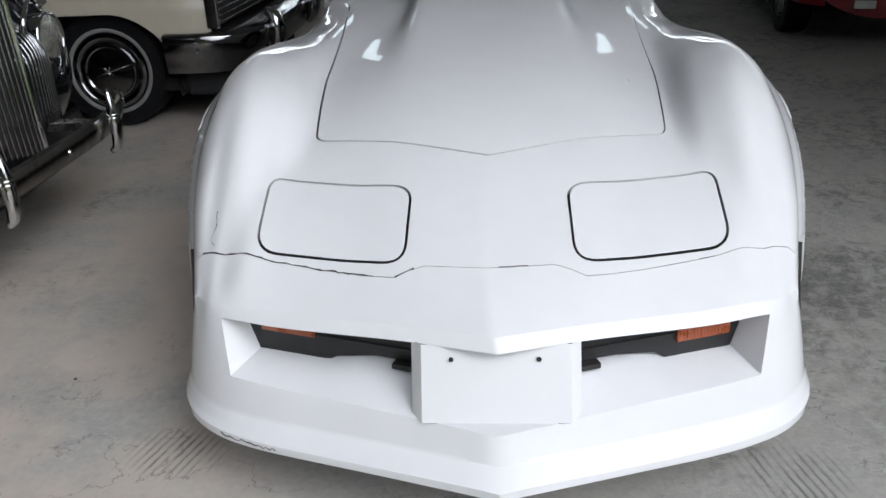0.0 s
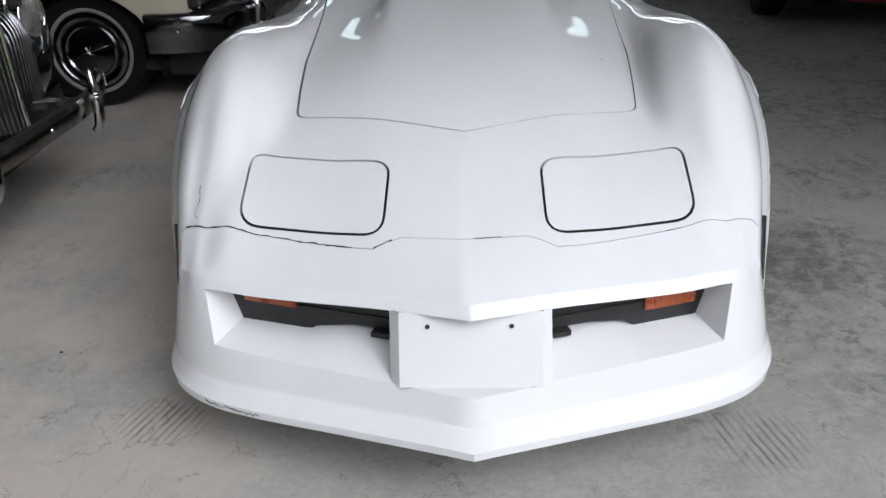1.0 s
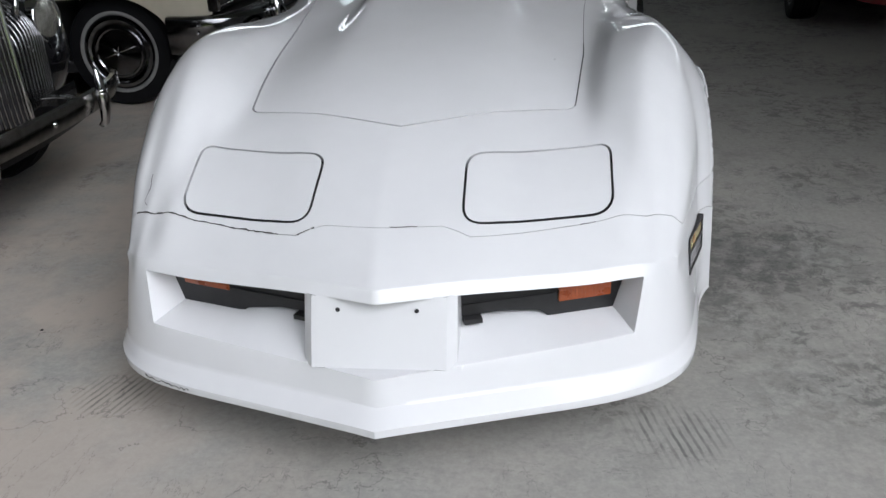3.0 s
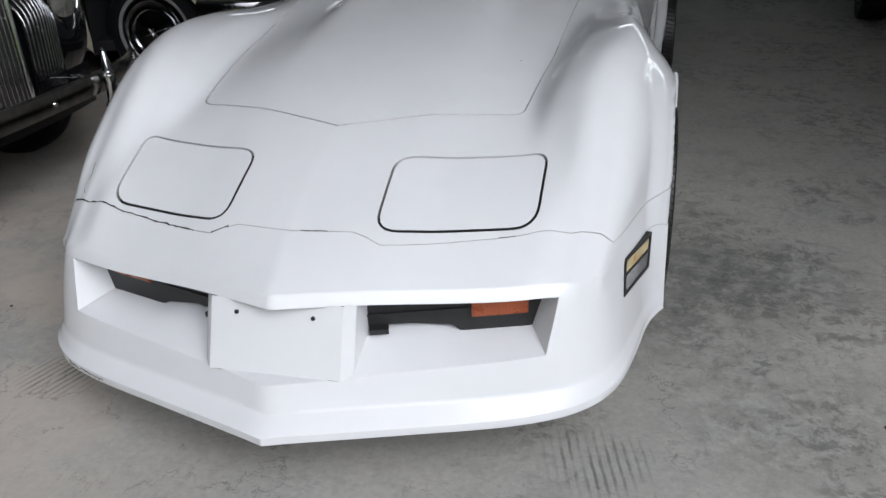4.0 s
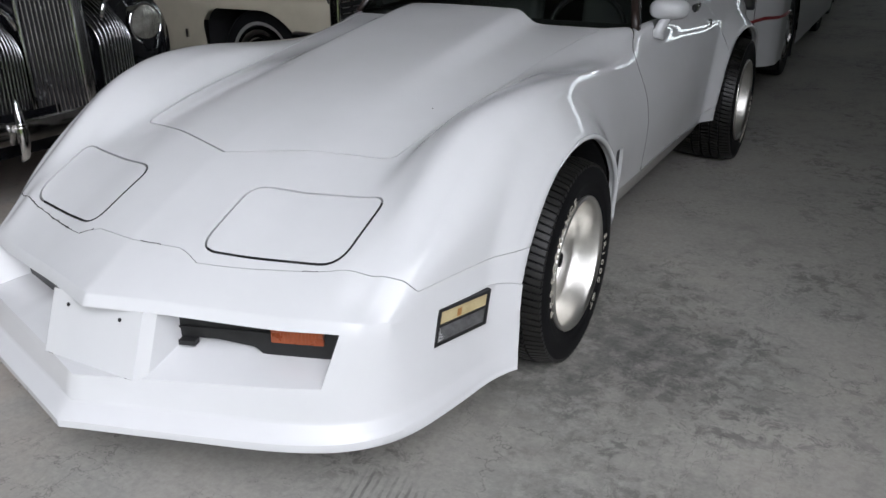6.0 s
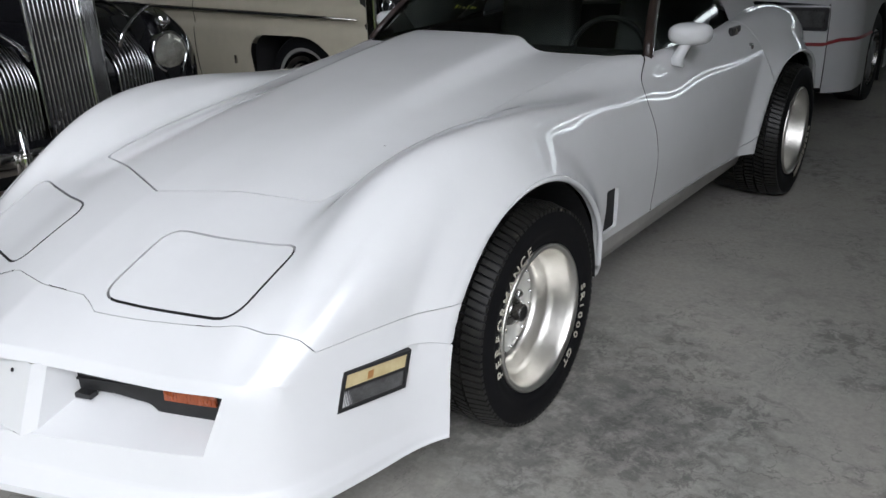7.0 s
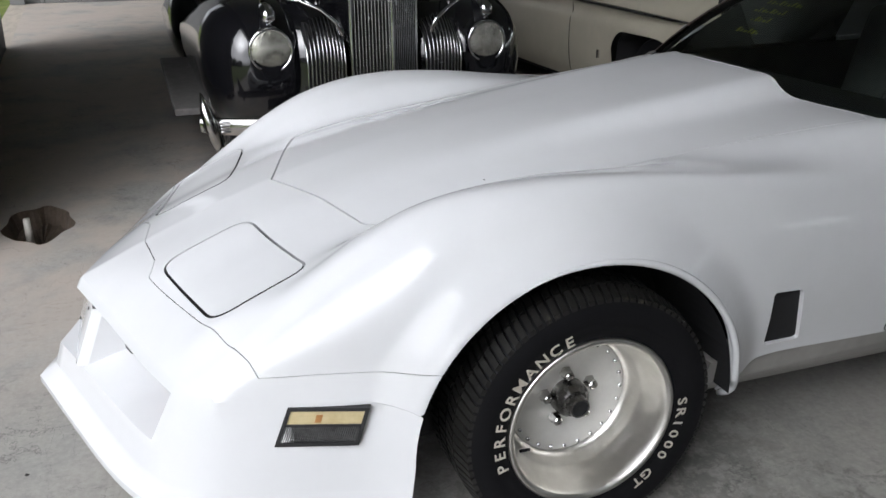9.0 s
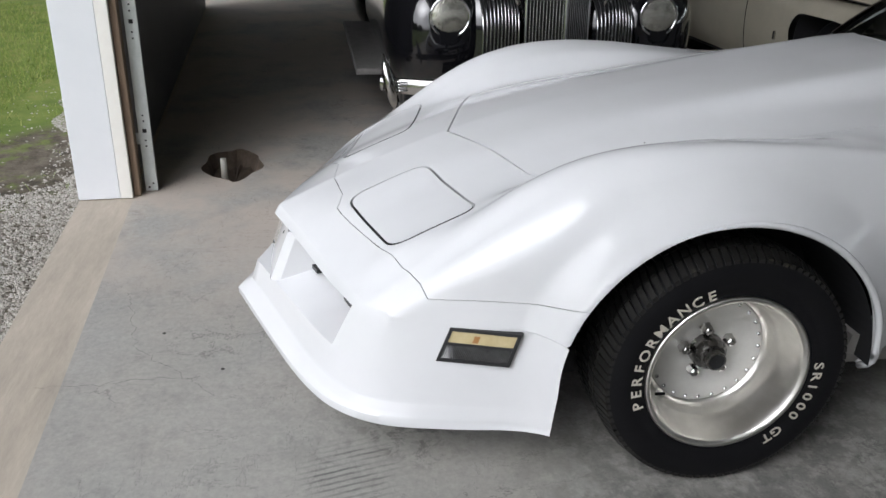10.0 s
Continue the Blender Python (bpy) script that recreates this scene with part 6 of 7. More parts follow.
    bump = part("bumper", solid((vs, fs), PITTED, angle=40), car, "pitted chrome bumper with two upright guards")
    for s in (1, -1):
        gy = s * 0.43 - 0.02
        gx = bar(gy / 0.97).x
        gd = [(gx + 0.02, gy, 0.372), (gx + 0.045, gy, 0.392), (gx + 0.055, gy, 0.44), (gx + 0.058, gy, 0.50), (gx + 0.055, gy, 0.53), (gx + 0.052, gy, 0.585), (gx + 0.048, gy, 0.63), (gx + 0.046, gy, 0.650)]
        guard = part("bumper_guard", solid(tube(gd, [0.012, 0.019, 0.024, 0.027, 0.026, 0.020, 0.011, 0.003], 14), CHROME, smooth=True), bump, "upright bullet-topped chrome guard")
        for z in (0.525, 0.54):
            part("guard_ring", solid(moved(lathe([(-0.005, 0.025), (0.0, 0.030), (0.005, 0.025)], 20, "z"), Matrix.Translation((gx + 0.055, gy, z))), CHROME, smooth=True), guard)
        for k in range(4):
            z = 0.468 + 0.016 * k
            part("end_rib", solid(tube([tuple(bar(t) + Vector((0.023, 0.01 * s, z - 0.49))) for t in (s * 0.86, s * 0.91, s * 0.95, s * 0.985)], 0.005, 6), CHROME, smooth=True), bump)
        part("bumper_iron", solid(block(-0.1, 0.215, *sorted((s * 0.40, s * 0.46)), 0.47, 0.51, 0.004), STEEL), bump)
    for s in (-1,):
        blade = [(0.06, s * 0.90, 0.34), (0.10, s * 0.915, 0.42), (0.11, s * 0.93, 0.50), (0.09, s * 0.95, 0.58), (0.06, s * 0.965, 0.66)]
        part("end_guard", solid(tube(blade, [0.004, 0.026, 0.036, 0.028, 0.003], 12), PITTED, smooth=True), bump, "slender chrome end guard")
    part("bolt", solid(moved(lathe([(0.0, 0.014), (0.008, 0.012), (0.012, 0.001)], 14), Matrix.Translation((bar(0).x + 0.02, 0.03, 0.487))), CHROME, smooth=True), bump)
    part("club_badge", solid(block(0.135, 0.142, -0.585, -0.555, 0.578, 0.596, 0.003), BADGE), car, "small red badge")
    car.rotation_euler.z = radians(-0.3)
    return car


def build_cream_car():
    """A big cream saloon, side on: +x is ahead; its near side is at y = 0, the far one at 2."""
    car = thing("cream_sedan", "cream 1960s sedan with whitewall tyres and chrome bumper", "car", at=(0, 2.22, 0.045))
    x_front, W = -1.66, 2.0
    # side skin: (depth, z) section, with a square wheel opening
    sec = curve([(0.26, 0.07), (0.34, 0.03), (0.46, 0.008), (0.60, 0.0), (0.735, 0.004), (0.76, 0.022), (0.79, 0.03), (0.84, 0.012), (0.90, 0.02), (0.96, 0.07), (1.0, 0.14)])
    op = rounded([(-2.80, 0.2), (-2.78, 0.62), (-2.70, 0.70), (-2.15, 0.705), (-1.94, 0.55), (-1.90, 0.2)], [0.0, 0.06, 0.06, 0.14, 0.1, 0.0], 5)
    pts, edges = [Vector(p) for p in op], [(i, (i + 1) % len(op)) for i in range(len(op))]
    for x in span(-6.8, x_front, 60):
        for z in span(0.26, 1.0, 30):
            pts.append(Vector((x, z)))
    vs, _, tris = delaunay_2d_cdt(pts, edges, [], 0, 1e-5)[:3]
    mid = np.array([[sum(vs[i].x for i in t) / 3, sum(vs[i].y for i in t) / 3] for t in tris])
    keep = ~inside(op, mid) & (mid[:, 1] > 0.26) & ((mid[:, 0] < -1.93) | (mid[:, 1] > 0.54))

    def skin(x, z):
        nose = max(0.0, (x - (x_front - 0.25)) / 0.25) ** 2 * 0.05
        return (x, float(sec(z)) + nose, z)
    side = [skin(v.x, v.y) for v in vs], [tuple(t) for t, k in zip(tris, keep) if k]
    part("body_side", solid(side, CREAM, smooth=True), car, "cream body side with a pressed crease")
    far = [(x, W - y, z) for x, y, z in side[0]], [tuple(reversed(f)) for f in side[1]]
    part("body_side", solid(far, CREAM, smooth=True), car)
    part("hood", solid(grid(lambda x, u: (x, 0.13 + (W - 0.26) * u, 1.0 + 0.03 * math.sin(math.pi * u)), span(-3.3, x_front, 8), span(0, 1, 13)), CREAM, smooth=True), car, "flat cream hood")
    part("rear_deck", solid(grid(lambda x, u: (x, 0.13 + (W - 0.26) * u, 1.0 + 0.03 * math.sin(math.pi * u)), span(-6.8, -5.4, 6), span(0, 1, 9)), CREAM, smooth=True), car)
    roof = [(-3.35, 1.0), (-3.75, 1.42), (-4.2, 1.47), (-5.0, 1.45), (-5.45, 1.0)]
    vs2 = [(x, y, z) for y in (0.16, 0.28, W - 0.28, W - 0.16) for x, z in roof]
    vs2 = [(x, y, z if 0.2 < y < W - 0.2 else 1.0) for x, y, z in vs2]
    fs2 = [(r * 5 + i, r * 5 + i + 1, (r + 1) * 5 + i + 1, (r + 1) * 5 + i) for r in range(3) for i in range(4)]
    part("cabin_glass", solid((vs2, fs2), TINTED), car, "dark cabin glass")
    part("roof", solid(grid(lambda x, u: (x, 0.26 + (W - 0.52) * u, 1.475 + 0.03 * math.sin(math.pi * u)), span(-5.05, -3.72, 6), span(0, 1, 9)), CREAM, smooth=True), car)
    # seam of the door, chrome spear, small emblem
    part("door_seam", solid(tube([(-3.40, float(sec(z)) - 0.001, z) for z in span(0.3, 0.97, 14)], 0.0035, 6), LINER, smooth=True), car)
    spear = [(x, -0.006, 0.835 + 0.016 * (-1.72 - x)) for x in span(-6.6, -1.72, 10)]
    part("side_spear", solid(tube(spear, [0.014] * 9 + [0.006], 8), PITTED, smooth=True), car, "long chrome side spear with a dark insert")
    part("spear_insert", solid(tube([(x, y - 0.010, z) for x, y, z in spear[:-1]], 0.0065, 6), LINER, smooth=True), car)
    part("emblem", solid(block(-2.96, -2.94, -0.012, 0.01, 0.48, 0.54, 0.004), PITTED), car)
    part("wheel_well", solid(([(x, y, z) for y in (0.05, 0.5) for x, z in op], [(i, i + 1, len(op) + i + 1, len(op) + i) for i in range(len(op) - 1)] + [tuple(range(len(op), 2 * len(op)))]), LINER), car, "dark wheel well")
    for x in (-2.36, -5.7):
        for y, turn in ((0.10, -90), (W - 0.10, 90)):
            road_wheel(car, (x + 0.02, y, 0.352), turn, 0.352, 0.225, 0.2, disc_cover, (0.238, 0.262), "tyre with narrow whitewall and chrome cover")
    # front: dark bezel with lamps, slotted grille, bumper
    part("nose_panel", solid(block(x_front - 0.1, x_front - 0.002, 0.06, W - 0.06, 0.58, 1.0, 0.02), LINER), car)
    bez = part("lamp_bezel", solid(joined([block(x_front - 0.02, x_front + 0.06, 0.03, 0.55, 0.815, 0.835, 0.008), block(x_front - 0.02, x_front + 0.06, 0.03, 0.55, 0.97, 1.0, 0.01), block(x_front - 0.02, x_front + 0.06, 0.03, 0.06, 0.60, 1.0, 0.012)]), PITTED), car, "dark chrome lamp bezel")
    for y in (0.19, 0.40, W - 0.40, W - 0.19):
        lamp = part("headlamp", solid(moved(lathe([(-0.03, 0.066), (0.02, 0.066), (0.03, 0.06), (0.02, 0.056)], 28), Matrix.Translation((x_front + 0.02, y, 0.902))), CHROME, smooth=True), car, "round headlamp")
        part("lens", solid(moved(lathe([(0.02, 0.057), (0.032, 0.036), (0.036, 0.001)], 28), Matrix.Translation((x_front + 0.02, y, 0.902))), LAMPGLASS, smooth=True), lamp)
    gr = part("grille", solid(block(x_front + 0.0, x_front + 0.03, 0.065, W - 0.065, 0.60, 0.815, 0.01), LINER), car, "slotted chrome grille")
    for i in range(5):
        z = 0.622 + i * 0.038
        for k in range(14):
            y = 0.085 + k * 0.132
            part("slot_bar", solid(block(x_front + 0.03, x_front + 0.05, y, y + 0.1, z, z + 0.012, 0.003), PITTED), gr)
    rows_ = [(0.36, 0.10), (0.40, 0.13), (0.455, 0.14), (0.465, 0.155), (0.52, 0.16), (0.565, 0.17), (0.585, 0.14), (0.59, 0.02)]
    path_ = [(-1.92, -0.02, 0.0), (-1.80, -0.04, 0.35), (-1.70, -0.03, 0.7), (-1.62, 0.04, 0.95), (-1.57, 0.16, 1.0), (-1.55, 0.4, 1.0), (-1.55, W / 2, 1.0)]
    bv = []
    for x, y, f in path_:
        for z, o in rows_:
            ox, oy = (o * f, -o * (1 - f) * 0.35)
            bv.append((x + ox, y + oy, z))
    nr = len(rows_)
    bf = [(i * nr + j, i * nr + j + 1, (i + 1) * nr + j + 1, (i + 1) * nr + j) for i in range(len(path_) - 1) for j in range(nr - 1)]
    half = (bv, bf)
    other = [(x, W - y, z) for x, y, z in bv], [tuple(reversed(f)) for f in bf]
    bumper = part("front_bumper", solid(joined([half, other]), TARNISHED, smooth=True), car, "dull wraparound chrome bumper")
    for y in (0.42, W - 0.42):
        part("bumper_guard", solid(tube([(-1.40, y, 0.40), (-1.36, y, 0.46), (-1.35, y, 0.54), (-1.37, y, 0.62), (-1.42, y, 0.66)], [0.02, 0.045, 0.055, 0.045, 0.015], 12), CHROME, smooth=True), bumper, "rounded chrome guard")
    part("bumper_bolt", solid(moved(lathe([(0, 0.01), (-0.008, 0.001)], 10, "y"), Matrix.Translation((-1.72, -0.085, 0.49))), CHROME, smooth=True), bumper)
    part("underbody", solid(joined([block(-6.7, -1.8, 0.1, W - 0.1, 0.22, 0.3, 0.02), block(-1.86, -1.6, 0.06, W - 0.06, 0.2, 0.56, 0.02)]), LINER), car)
    return car


def build_hatchback(name, label, paint, at, turn, stripe, fog=False):
    """A boxy 1980s car seen from its front corner: -y is ahead, x across, front bumper at y = 0."""
    car = thing(name, label, "car", at=at)
    W = 0.86

    def side_x(y, z):
        return W - 0.10 * max(0.0, z - 0.72) - 0.03 * max(0.0, 0.35 - z) - 0.16 * max(0.0, (0.25 - y) / 0.25) ** 2.2
    arch = (0.92, 0.36, 0.37)
    yc, zc, r = arch
    nw = 26 - (9 if fog else 0)
    op = [(yc - r, 0.1)] + [(yc - r * math.cos(a), zc + r * math.sin(a)) for a in span(0, math.pi, 24)] + [(yc + r, 0.1)]
    pts, edges = [Vector(p) for p in op], [(i, (i + 1) % len(op)) for i in range(len(op))]
    for y in span(0.0, 4.3, 44):
        for z in span(0.2, 0.93, 16):
            pts.append(Vector((y, z)))
    vs, _, tris = delaunay_2d_cdt(pts, edges, [], 0, 1e-5)[:3]
    mid = np.array([[sum(vs[i].x for i in t) / 3, sum(vs[i].y for i in t) / 3] for t in tris])
    keep = ~inside(op, mid) & (mid[:, 1] > 0.2) & ((mid[:, 0] > yc) | (mid[:, 1] > (0.36 if fog else 0.2)))
    side = [(side_x(v.x, v.y), v.x, v.y) for v in vs], [tuple(t) for t, k in zip(tris, keep) if k]
    for piece in (side, mirrored(side)):
        part("body_side", solid(piece, paint, smooth=True), car)
    part("hood", solid(grid(lambda u, y: (u * (side_x(y, 0.93) - 0.0), y, 0.78 + 0.15 * min(1.0, (y / 0.35)) ** 0.6 + 0.10 * max(0, y - 0.35) * 0.6 + 0.02 * (1 - u * u)), span(-1, 1, 15), [0.0, 0.04, 0.1, 0.2, 0.35, 0.7, 1.1, 1.5]), paint, smooth=True), car, "sloping hood")
    roof = [(1.45, 0.98), (1.95, 1.16), (2.6, 1.2), (3.3, 1.16), (4.25, 0.95)] if fog else [(1.45, 0.98), (1.95, 1.33), (2.6, 1.38), (3.3, 1.34), (4.25, 0.95)]
    part("cabin_glass", solid(grid(lambda u, i: (u * (0.78 - 0.16 * (roof[int(i)][1] > 1.1)), roof[int(i)][0], roof[int(i)][1]), span(-1, 1, 9), range(5)), TINTED, smooth=True), car, "dark cabin glass")
    front = grid(lambda u, z: (u * side_x(0.0, z), -0.03 - 0.10 * (1 - u * u) + (0.0 if z < 0.6 else 0.12 * (z - 0.6)), max(z, 0.26 + 0.12 * u ** 4) if fog else z), span(-1, 1, 21), [0.26, 0.33, 0.42, 0.5, 0.545, 0.6, 0.66, 0.78] if fog else [0.24, 0.3, 0.42, 0.5, 0.545, 0.6, 0.66, 0.78])
    nose = part("front_bumper", solid(front, paint, angle=30), car, "moulded front bumper")
    for s in (1, -1):
        pocket = part("lamp_pocket", solid(moved(block(-0.21, 0.21, -0.03, 0.02, 0.62, 0.77, 0.012), Matrix.Translation((s * 0.49, -0.06, 0)) @ pose(0, 0, 0, 0, 0, 7 * s)), PLASTIC), car, "dark lamp pocket")
        part("lamp_lens", solid(moved(block(-0.19, 0.19, -0.045, -0.02, 0.64, 0.75, 0.01), Matrix.Translation((s * 0.49, -0.06, 0)) @ pose(0, 0, 0, 0, 0, 7 * s)), SMOKED), pocket, "square headlamp lens")
        part("corner_lens", solid(block(*sorted((s * (W - 0.20), s * (W - 0.165))), 0.02, 0.18, 0.64, 0.76, 0.006), SMOKED), car)
        part("reflector", solid(block(*sorted((s * 0.50, s * 0.58)), -0.10, -0.06, 0.50, 0.545, 0.004), REDLENS), nose)
        part("wheel_well", solid(([(s * x, y, z) for x in (W - 0.02, 0.5) for y, z in (op[8:-1] if fog else op)], [(i, i + 1, nw + i + 1, nw + i) for i in range(nw - 1)] + [tuple(range(nw, 2 * nw))]), LINER), car)
        for y in (yc, 3.45):
            road_wheel(car, (s * (W - 0.03), y, 0.33), 0 if s > 0 else 180, 0.33, 0.205, 0.2, spoked_alloy, None, "low tyre on a grey five-spoke rim")
        if fog:
            part("turn_lamp", solid(moved(block(-0.075, 0.075, -0.03, 0.02, 0.34, 0.40, 0.008), Matrix.Translation((s * 0.45, -0.10, 0)) @ pose(0, 0, 0, 0, 0, 7 * s)), CLEARLAMP), nose, "clear rectangular lamp in the bumper")
    if stripe:
        line = [(side_x(y, 0.55) + 0.004, y, 0.555) for y in (0.55, 0.3, 0.15, 0.05)] + [(u * side_x(0, 0.55), -0.034 - 0.10 * (1 - u * u), 0.53) for u in span(0.97, -0.97, 14)] + [(-side_x(y, 0.55) - 0.004, y, 0.555) for y in (0.05, 0.15, 0.3, 0.55)]
        part("rub_strip", solid(tube(line, 0.012, 8), STRIPE, smooth=True), nose, "thin red stripe in the bumper")
    part("underbody", solid(block(-0.7, 0.7, 1.4 if fog else 0.1, 4.2, 0.2, 0.26, 0.02), LINER), car)
    car.rotation_euler.z = radians(turn)
    return car


CLEARLAMP = lens("frosted_lamp", (0.34, 0.34, 0.32), (0.5, 0.5, 0.47), 0.2, 0.1)
DARKCHROME = speckled("aged_chrome_bar", (0.28, 0.285, 0.295), (0.48, 0.48, 0.49), 12, 0.24, metal=1.0, rough_span=0.2)
SILVER = speckled("silver_grey_paint", (0.10, 0.105, 0.11), (0.15, 0.155, 0.16), 3, 0.3, coat=0.5)
build_black_car()
build_cream_car()
build_hatchback("hatchback", "white 1980s hatchback with a red bumper stripe", WHITE, (0.02, 4.18, 0.085), 0, True)
build_hatchback("hatchback", "dark silver car parked at the back of the garage", SILVER, (0.0, 8.0, 0.165), 0, False)
build_hatchback("coupe", "red car parked in the dim garage", RED, (3.22, 3.86, 0.08), -6, False, True)


# ---- door track, pipe, cracks ----
def build_small_things():
    tx, ty = JAMB_X - 0.115, WALL_Y1 + 0.075
    track = thing("door_track", "galvanised vertical door track with punched slots", "door track", at=(tx, ty, 0))
    c = [(-0.03, 0.0), (0.03, 0.0), (0.03, 0.022), (0.027, 0.022), (0.027, 0.003), (-0.027, 0.003), (-0.027, 0.03), (-0.03, 0.03)]
    vs = [(-b, a, z) for z in (0.0, OPEN_Z - 0.3) for a, b in c]
    n = len(c)
    fs = [(i, (i + 1) % n, n + (i + 1) % n, n + i) for i in range(n)] + [tuple(range(n)), tuple(range(2 * n - 1, n - 1, -1))]
    part("rail", solid((vs, fs), GALV), track)
    for z in (0.32, 0.86, 1.6, 2.4):
        for dz, w in ((0, 0.010), (0.05, 0.004), (-0.05, 0.004), (0.08, 0.004), (-0.08, 0.004)):
            part("slot", solid(block(0.0005, 0.0022, -w, w, z + dz - w, z + dz + w), LINER), track)
    for z in (0.28, 1.5, 2.7):
        part("bracket", solid(joined([block(-0.006, 0.0, -0.075, -0.028, z - 0.03, z + 0.03, 0.002), block(-0.05, 0.0, -0.079, -0.073, z - 0.03, z + 0.03, 0.002)]), GALV), track, "bolted track bracket")
    for z in (0.02, 0.04):
        part("bolt", solid(moved(lathe([(0, 0.006), (0.003, 0.005), (0.004, 0.0005)], 8), Matrix.Translation((0.001, -0.01 if z < 0.03 else 0.012, z))), STEEL), track)
    pipe = thing("pipe_stub", "short pale pipe standing in the broken floor hole", "pipe", at=(-2.02, -1.545, -0.1))
    part("pipe", solid(tube([(0, 0, 0), (0.012, 0, 0.15)], [0.02, 0.016], 14), PIPE, smooth=True), pipe)

    def crack(name, pts, width, mat, label, seed, jitter=0.012):
        rnd = random.Random(seed)
        line = dense(pts, 0.025, False)
        line = [(x + rnd.uniform(-jitter, jitter), y + rnd.uniform(-jitter, jitter)) for x, y in line]
        vs, fs = [], []
        for i, (x, y) in enumerate(line):
            a, b = line[max(0, i - 1)], line[min(len(line) - 1, i + 1)]
            d = Vector((b[0] - a[0], b[1] - a[1])).normalized()
            w = width * rnd.uniform(0.3, 1.0)
            z = floor_z(y) + 0.0025
            vs += [(x - d.y * w, y + d.x * w, z), (x + d.y * w, y - d.x * w, z)]
        fs = [(2 * i, 2 * i + 1, 2 * i + 3, 2 * i + 2) for i in range(len(line) - 1)]
        ob = part(name, data_of(vs, fs, mat), kind="structure")
        tagged(ob, label, "crack")
    crack("floor_crack", [(0.22, -1.45), (0.20, -1.62), (0.23, -1.80), (0.21, -1.95)], 0.0008, CRACK, "hairline crack in the concrete", 1)
    crack("floor_crack", [(-0.45, -1.78), (0.0, -1.68), (0.2, -1.50), (0.32, -1.38)], 0.0007, CRACK, "long hairline crack in the concrete", 2)
    rnd = random.Random(5)
    for x, y in ((0.17, -1.375), (-1.34, -0.52), (1.5, -0.7), (1.25, -1.2), (-0.1, -1.6)):
        vs = [(x + 0.009 * math.cos(a) * rnd.uniform(0.5, 1), y + 0.009 * math.sin(a) * rnd.uniform(0.5, 1), floor_z(y) + 0.001) for a in span(0, 6.28, 8)[:-1]]
        vs.append((x, y, floor_z(y) + 0.006))
        ob = thing("floor_grit", "dark crumb of dirt on the floor", "dirt", "crumbs on the floor")
        part("crumb", data_of(vs, [(i, (i + 1) % 7, 7) for i in range(7)], CRACK), ob)


build_small_things()


def paint_cracks():
    """Dark chips and cracks in the white paint, lying on the skin."""
    rnd = random.Random(11)

    def strip(places, width):
        vs, fs = [], []
        for i, (p, q) in enumerate(places):
            a, b = np.array(places[max(0, i - 1)][0]), np.array(places[min(len(places) - 1, i + 1)][0])
            d = (b - a) / (np.linalg.norm(b - a) + 1e-9)
            side = np.cross(d, q)
            w = width * rnd.uniform(0.25, 1.0)
            for s in (-1, 1):
                vs.append(tuple(np.array(p) + np.array(q) * 0.0012 + side * w * s))
        return vs, [(2 * i, 2 * i + 1, 2 * i + 3, 2 * i + 2) for i in range(len(places) - 1)]

    def on_skin(pts, jitter=0.003, side=None):
        flat = on_top(dense(pts, 0.012, False)) if side is None else on_side(dense(pts, 0.012, False), side)
        out = []
        for a, b in flat:
            a2, b2 = a + rnd.uniform(-jitter, jitter), b + rnd.uniform(-jitter, jitter)
            n = skin_at(a2, b2, SKIN_N)
            out.append((skin_at(a2, b2), n))
        return out
    seam_l = [(-x, y) for x, y in SEAM[5:]]
    part("paint_crack", data_of(*strip(on_skin(seam_l, 0.0015), 0.0028), CRACK), sports_car, "dark broken paint along the seam")
    part("paint_crack", data_of(*strip(on_skin([(-0.705, -0.70), (-0.70, -0.74), (-0.71, -0.765), (-0.695, -0.79)], 0.004), 0.0016), CRACK), sports_car)
    sx, sy = [p[0] for p in SEAM], [p[1] for p in SEAM]

    def along(x0, x1):
        return [(x, float(np.interp(abs(x), sx, sy))) for x in span(x0, x1, 5)]
    part("paint_chip", data_of(*strip(on_skin(along(-0.215, -0.175), 0.002), 0.004), CRACK), sports_car)
    part("paint_chip", data_of(*strip(on_skin(along(0.02, 0.09), 0.001), 0.0016), CRACK), sports_car)
    part("paint_chip", data_of(*strip(on_skin(along(0.49, 0.53), 0.001), 0.0014), CRACK), sports_car)
    part("paint_speck", data_of(*strip(on_skin([(0.429, -0.096), (0.434, -0.094)], 0.0), 0.003), CRACK), sports_car)
    lip, nrm = NOSE["lip"], NOSE["nrm"]
    idx = [i for i in range(len(lip)) if 0.50 < lip[i][0] < 0.66 and lip[i][1] < -0.95]
    places = [((-lip[i][0], lip[i][1], lip[i][2] - 0.008 + rnd.uniform(-0.006, 0.004)), (-nrm[i][0], nrm[i][1], 0.45)) for i in idx]
    part("paint_crack", data_of(*strip(places, 0.0017), CRACK), sports_car, "dark crack in the chin lip")


paint_cracks()


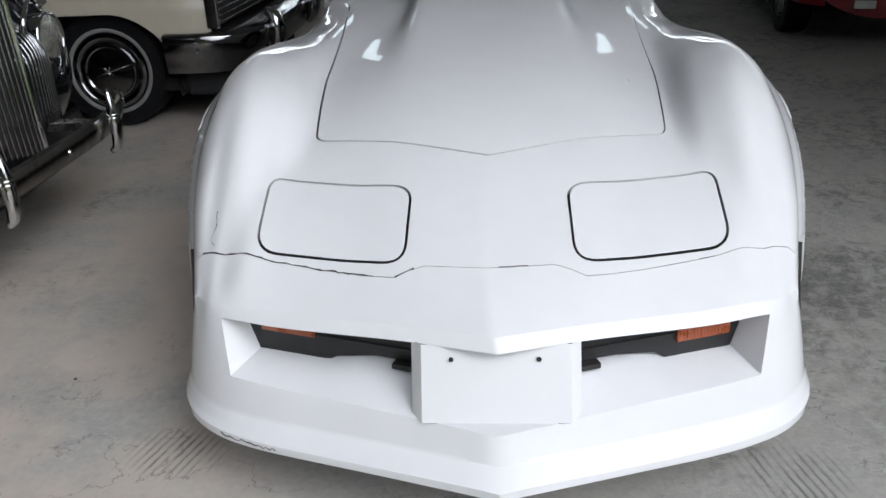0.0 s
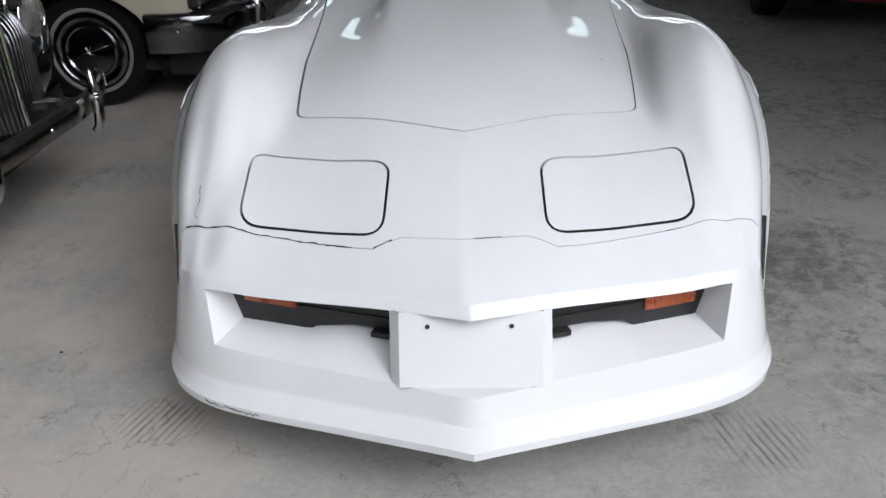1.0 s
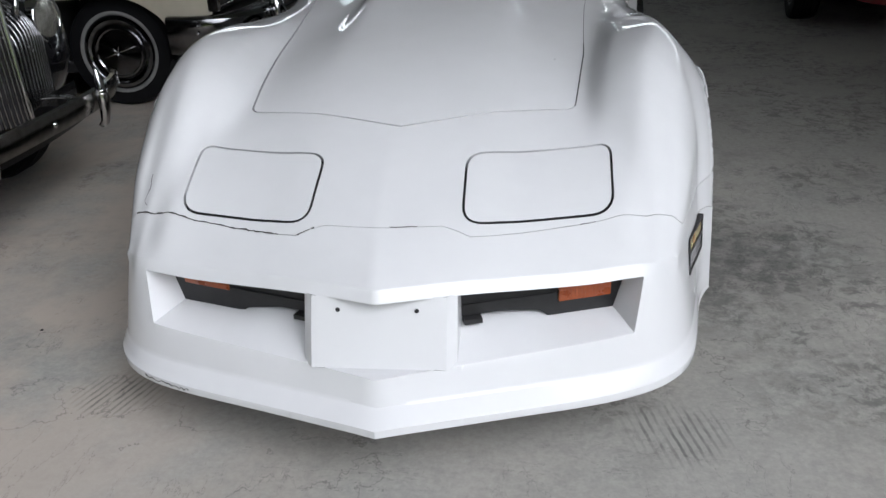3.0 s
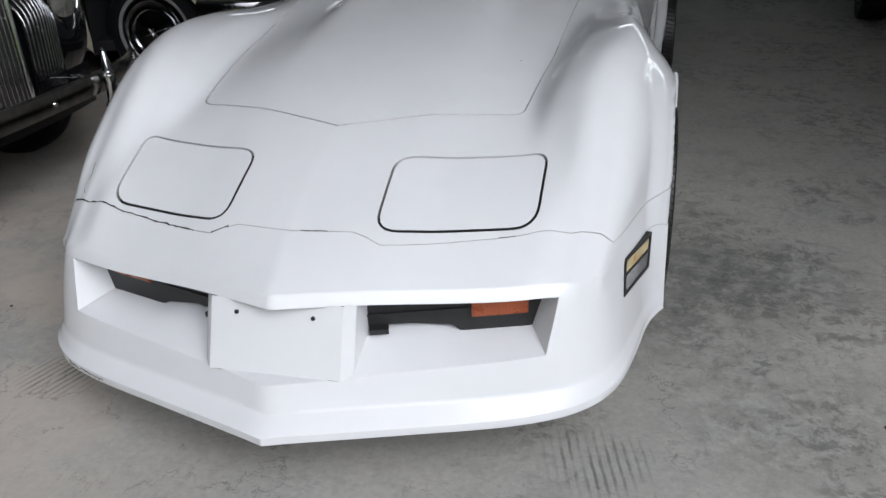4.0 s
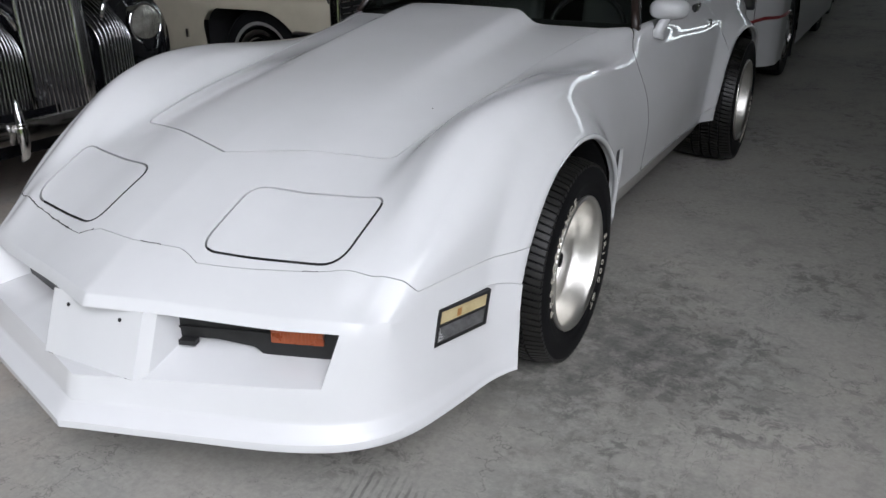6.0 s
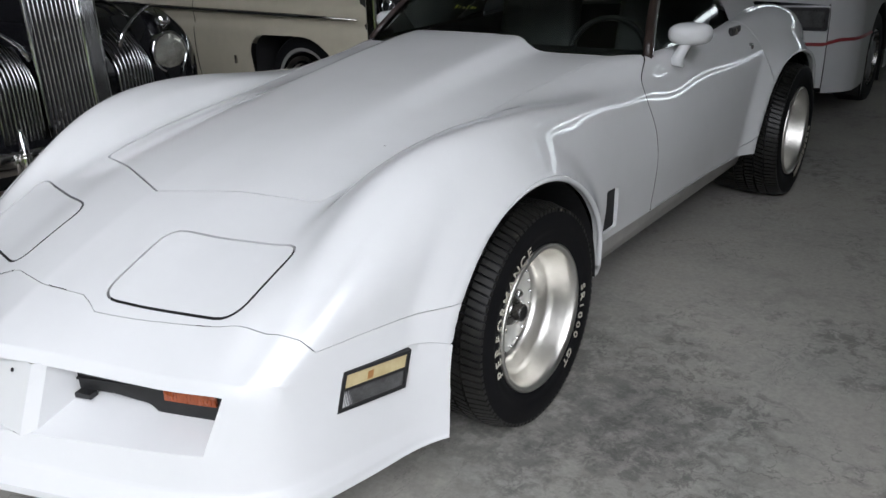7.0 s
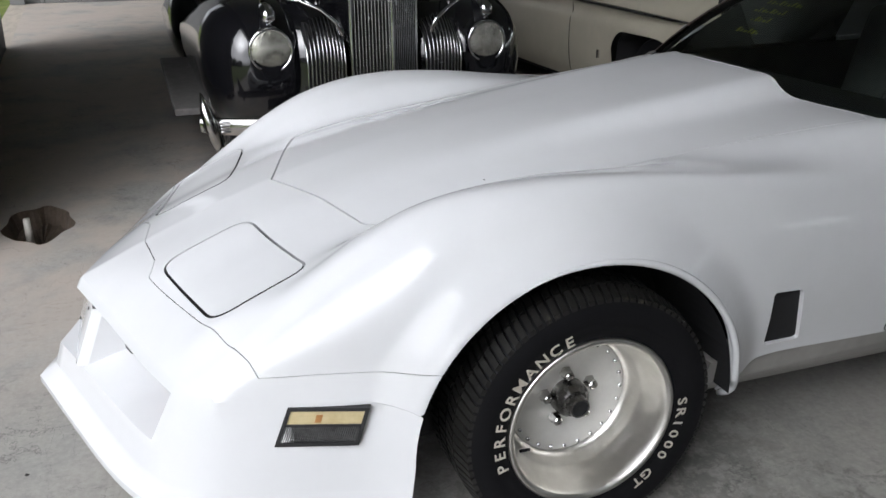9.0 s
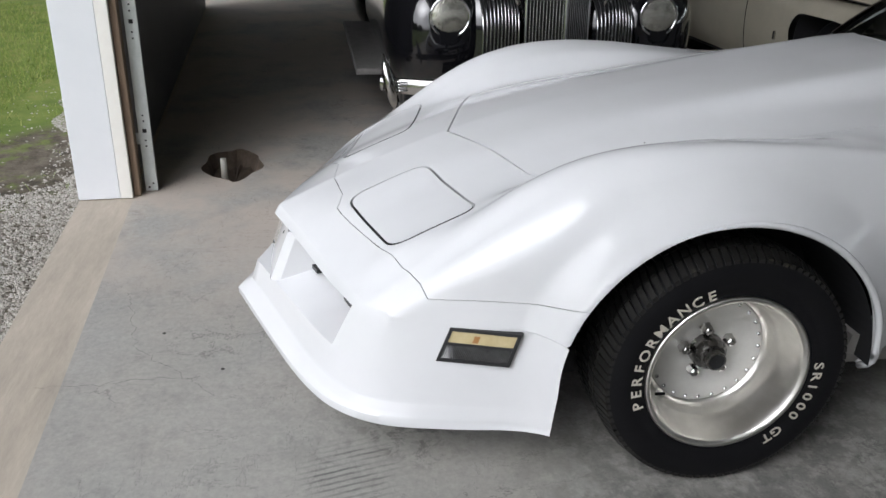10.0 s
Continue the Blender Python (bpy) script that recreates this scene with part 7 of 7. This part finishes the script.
# ---- yard: loose stones and grass blades ----
def build_yard():
    rnd = random.Random(21)
    pieces_v, pieces_f = [], []
    shape = [(1, 0, 0), (-1, 0, 0), (0, 1, 0), (0, -1, 0), (0, 0, 1), (0, 0, -1)]
    tri = [(0, 2, 4), (2, 1, 4), (1, 3, 4), (3, 0, 4), (2, 0, 5), (1, 2, 5), (3, 1, 5), (0, 3, 5)]
    for _ in range(21000):
        x = rnd.uniform(-5.2, 0.9)
        reach = 0.44 + 0.20 * noise.noise(Vector((x * 1.6, 0.5, 0.0))) + 0.05 * math.sin(x * 9.0)
        y = WALL_Y0 - 0.01 - (rnd.random() ** 1.25 * reach if rnd.random() > 0.04 else abs(rnd.gauss(0, 0.5)))
        y += 0.045 * (x - JAMB_X)
        r = rnd.uniform(0.004, 0.0105)
        if ((x + 2.45) / 0.62) ** 2 + ((y + 2.66) / 0.30) ** 2 < 1 and rnd.random() > 0.12:
            continue
        n = len(pieces_v)
        a = rnd.uniform(0, 6.28)
        c, d = math.cos(a), math.sin(a)
        sx, sy, sz = r * rnd.uniform(0.7, 1.4), r * rnd.uniform(0.7, 1.3), r * rnd.uniform(0.4, 0.8)
        for px, py, pz in shape:
            px, py = px * sx * rnd.uniform(0.8, 1.2), py * sy * rnd.uniform(0.8, 1.2)
            pieces_v.append((x + px * c - py * d, y + px * d + py * c, -0.062 + pz * sz))
        pieces_f += [tuple(n + i for i in t) for t in tri]
    ob = part("gravel", data_of(pieces_v, pieces_f, STONE), kind="stuff")
    tagged(ob, "pale grey loose gravel along the slab edge", "gravel")
    vs, fs = [], []
    for _ in range(52000):
        x, y = rnd.uniform(-9.5, -1.9), -2.35 - rnd.random() ** 1.3 * 5.2
        y += 0.045 * (x - JAMB_X)
        thick = noise.noise(Vector((x * 0.9, y * 0.9, 3.0)))
        soil = ((x + 2.45) / 0.66) ** 2 + ((y + 2.68) / 0.34) ** 2 < 1 and rnd.random() > 0.08
        if soil or (y > -2.95 + 0.25 * thick - (0.25 if -5.2 < x < -3.0 else 0.0) and rnd.random() > 0.10) or (thick < -0.28 and rnd.random() > 0.15):
            continue
        h, w, a = rnd.uniform(0.015, 0.055), rnd.uniform(0.0018, 0.004), rnd.uniform(0, 6.28)
        lx, ly = rnd.gauss(0, 0.022), rnd.gauss(0, 0.022)
        n = len(vs)
        c, d = math.cos(a) * w, math.sin(a) * w
        vs += [(x - c, y - d, -0.075), (x + c, y + d, -0.075), (x + lx * 0.5 + c * 0.7, y + ly * 0.5 + d * 0.7, -0.075 + h * 0.6), (x + lx * 0.5 - c * 0.7, y + ly * 0.5 - d * 0.7, -0.075 + h * 0.6), (x + lx, y + ly, -0.075 + h)]
        fs += [(n, n + 1, n + 2, n + 3), (n + 3, n + 2, n + 4)]
    ob = part("grass", data_of(vs, fs, BLADE), kind="stuff")
    tagged(ob, "short patchy green lawn grass", "grass")


def island_material(name, stops, rough):
    m, t, b = material(name, rough, spec=0.3)
    geo = t.nodes.new("ShaderNodeNewGeometry")
    t.links.new(mixed(t, 0.3, ramp(t, geo.outputs["Random Per Island"], stops), ramp(t, noise_of(t, 30, 3), stops)), b.inputs["Base Color"])
    return m


STONE = island_material("gravel_stone", [(0.0, (0.17, 0.155, 0.13)), (0.5, (0.36, 0.34, 0.30)), (1.0, (0.52, 0.50, 0.46))], 0.85)
BLADE = island_material("grass_blade", [(0.0, (0.09, 0.15, 0.022)), (0.6, (0.19, 0.255, 0.05)), (1.0, (0.38, 0.35, 0.14))], 0.6)
build_yard()
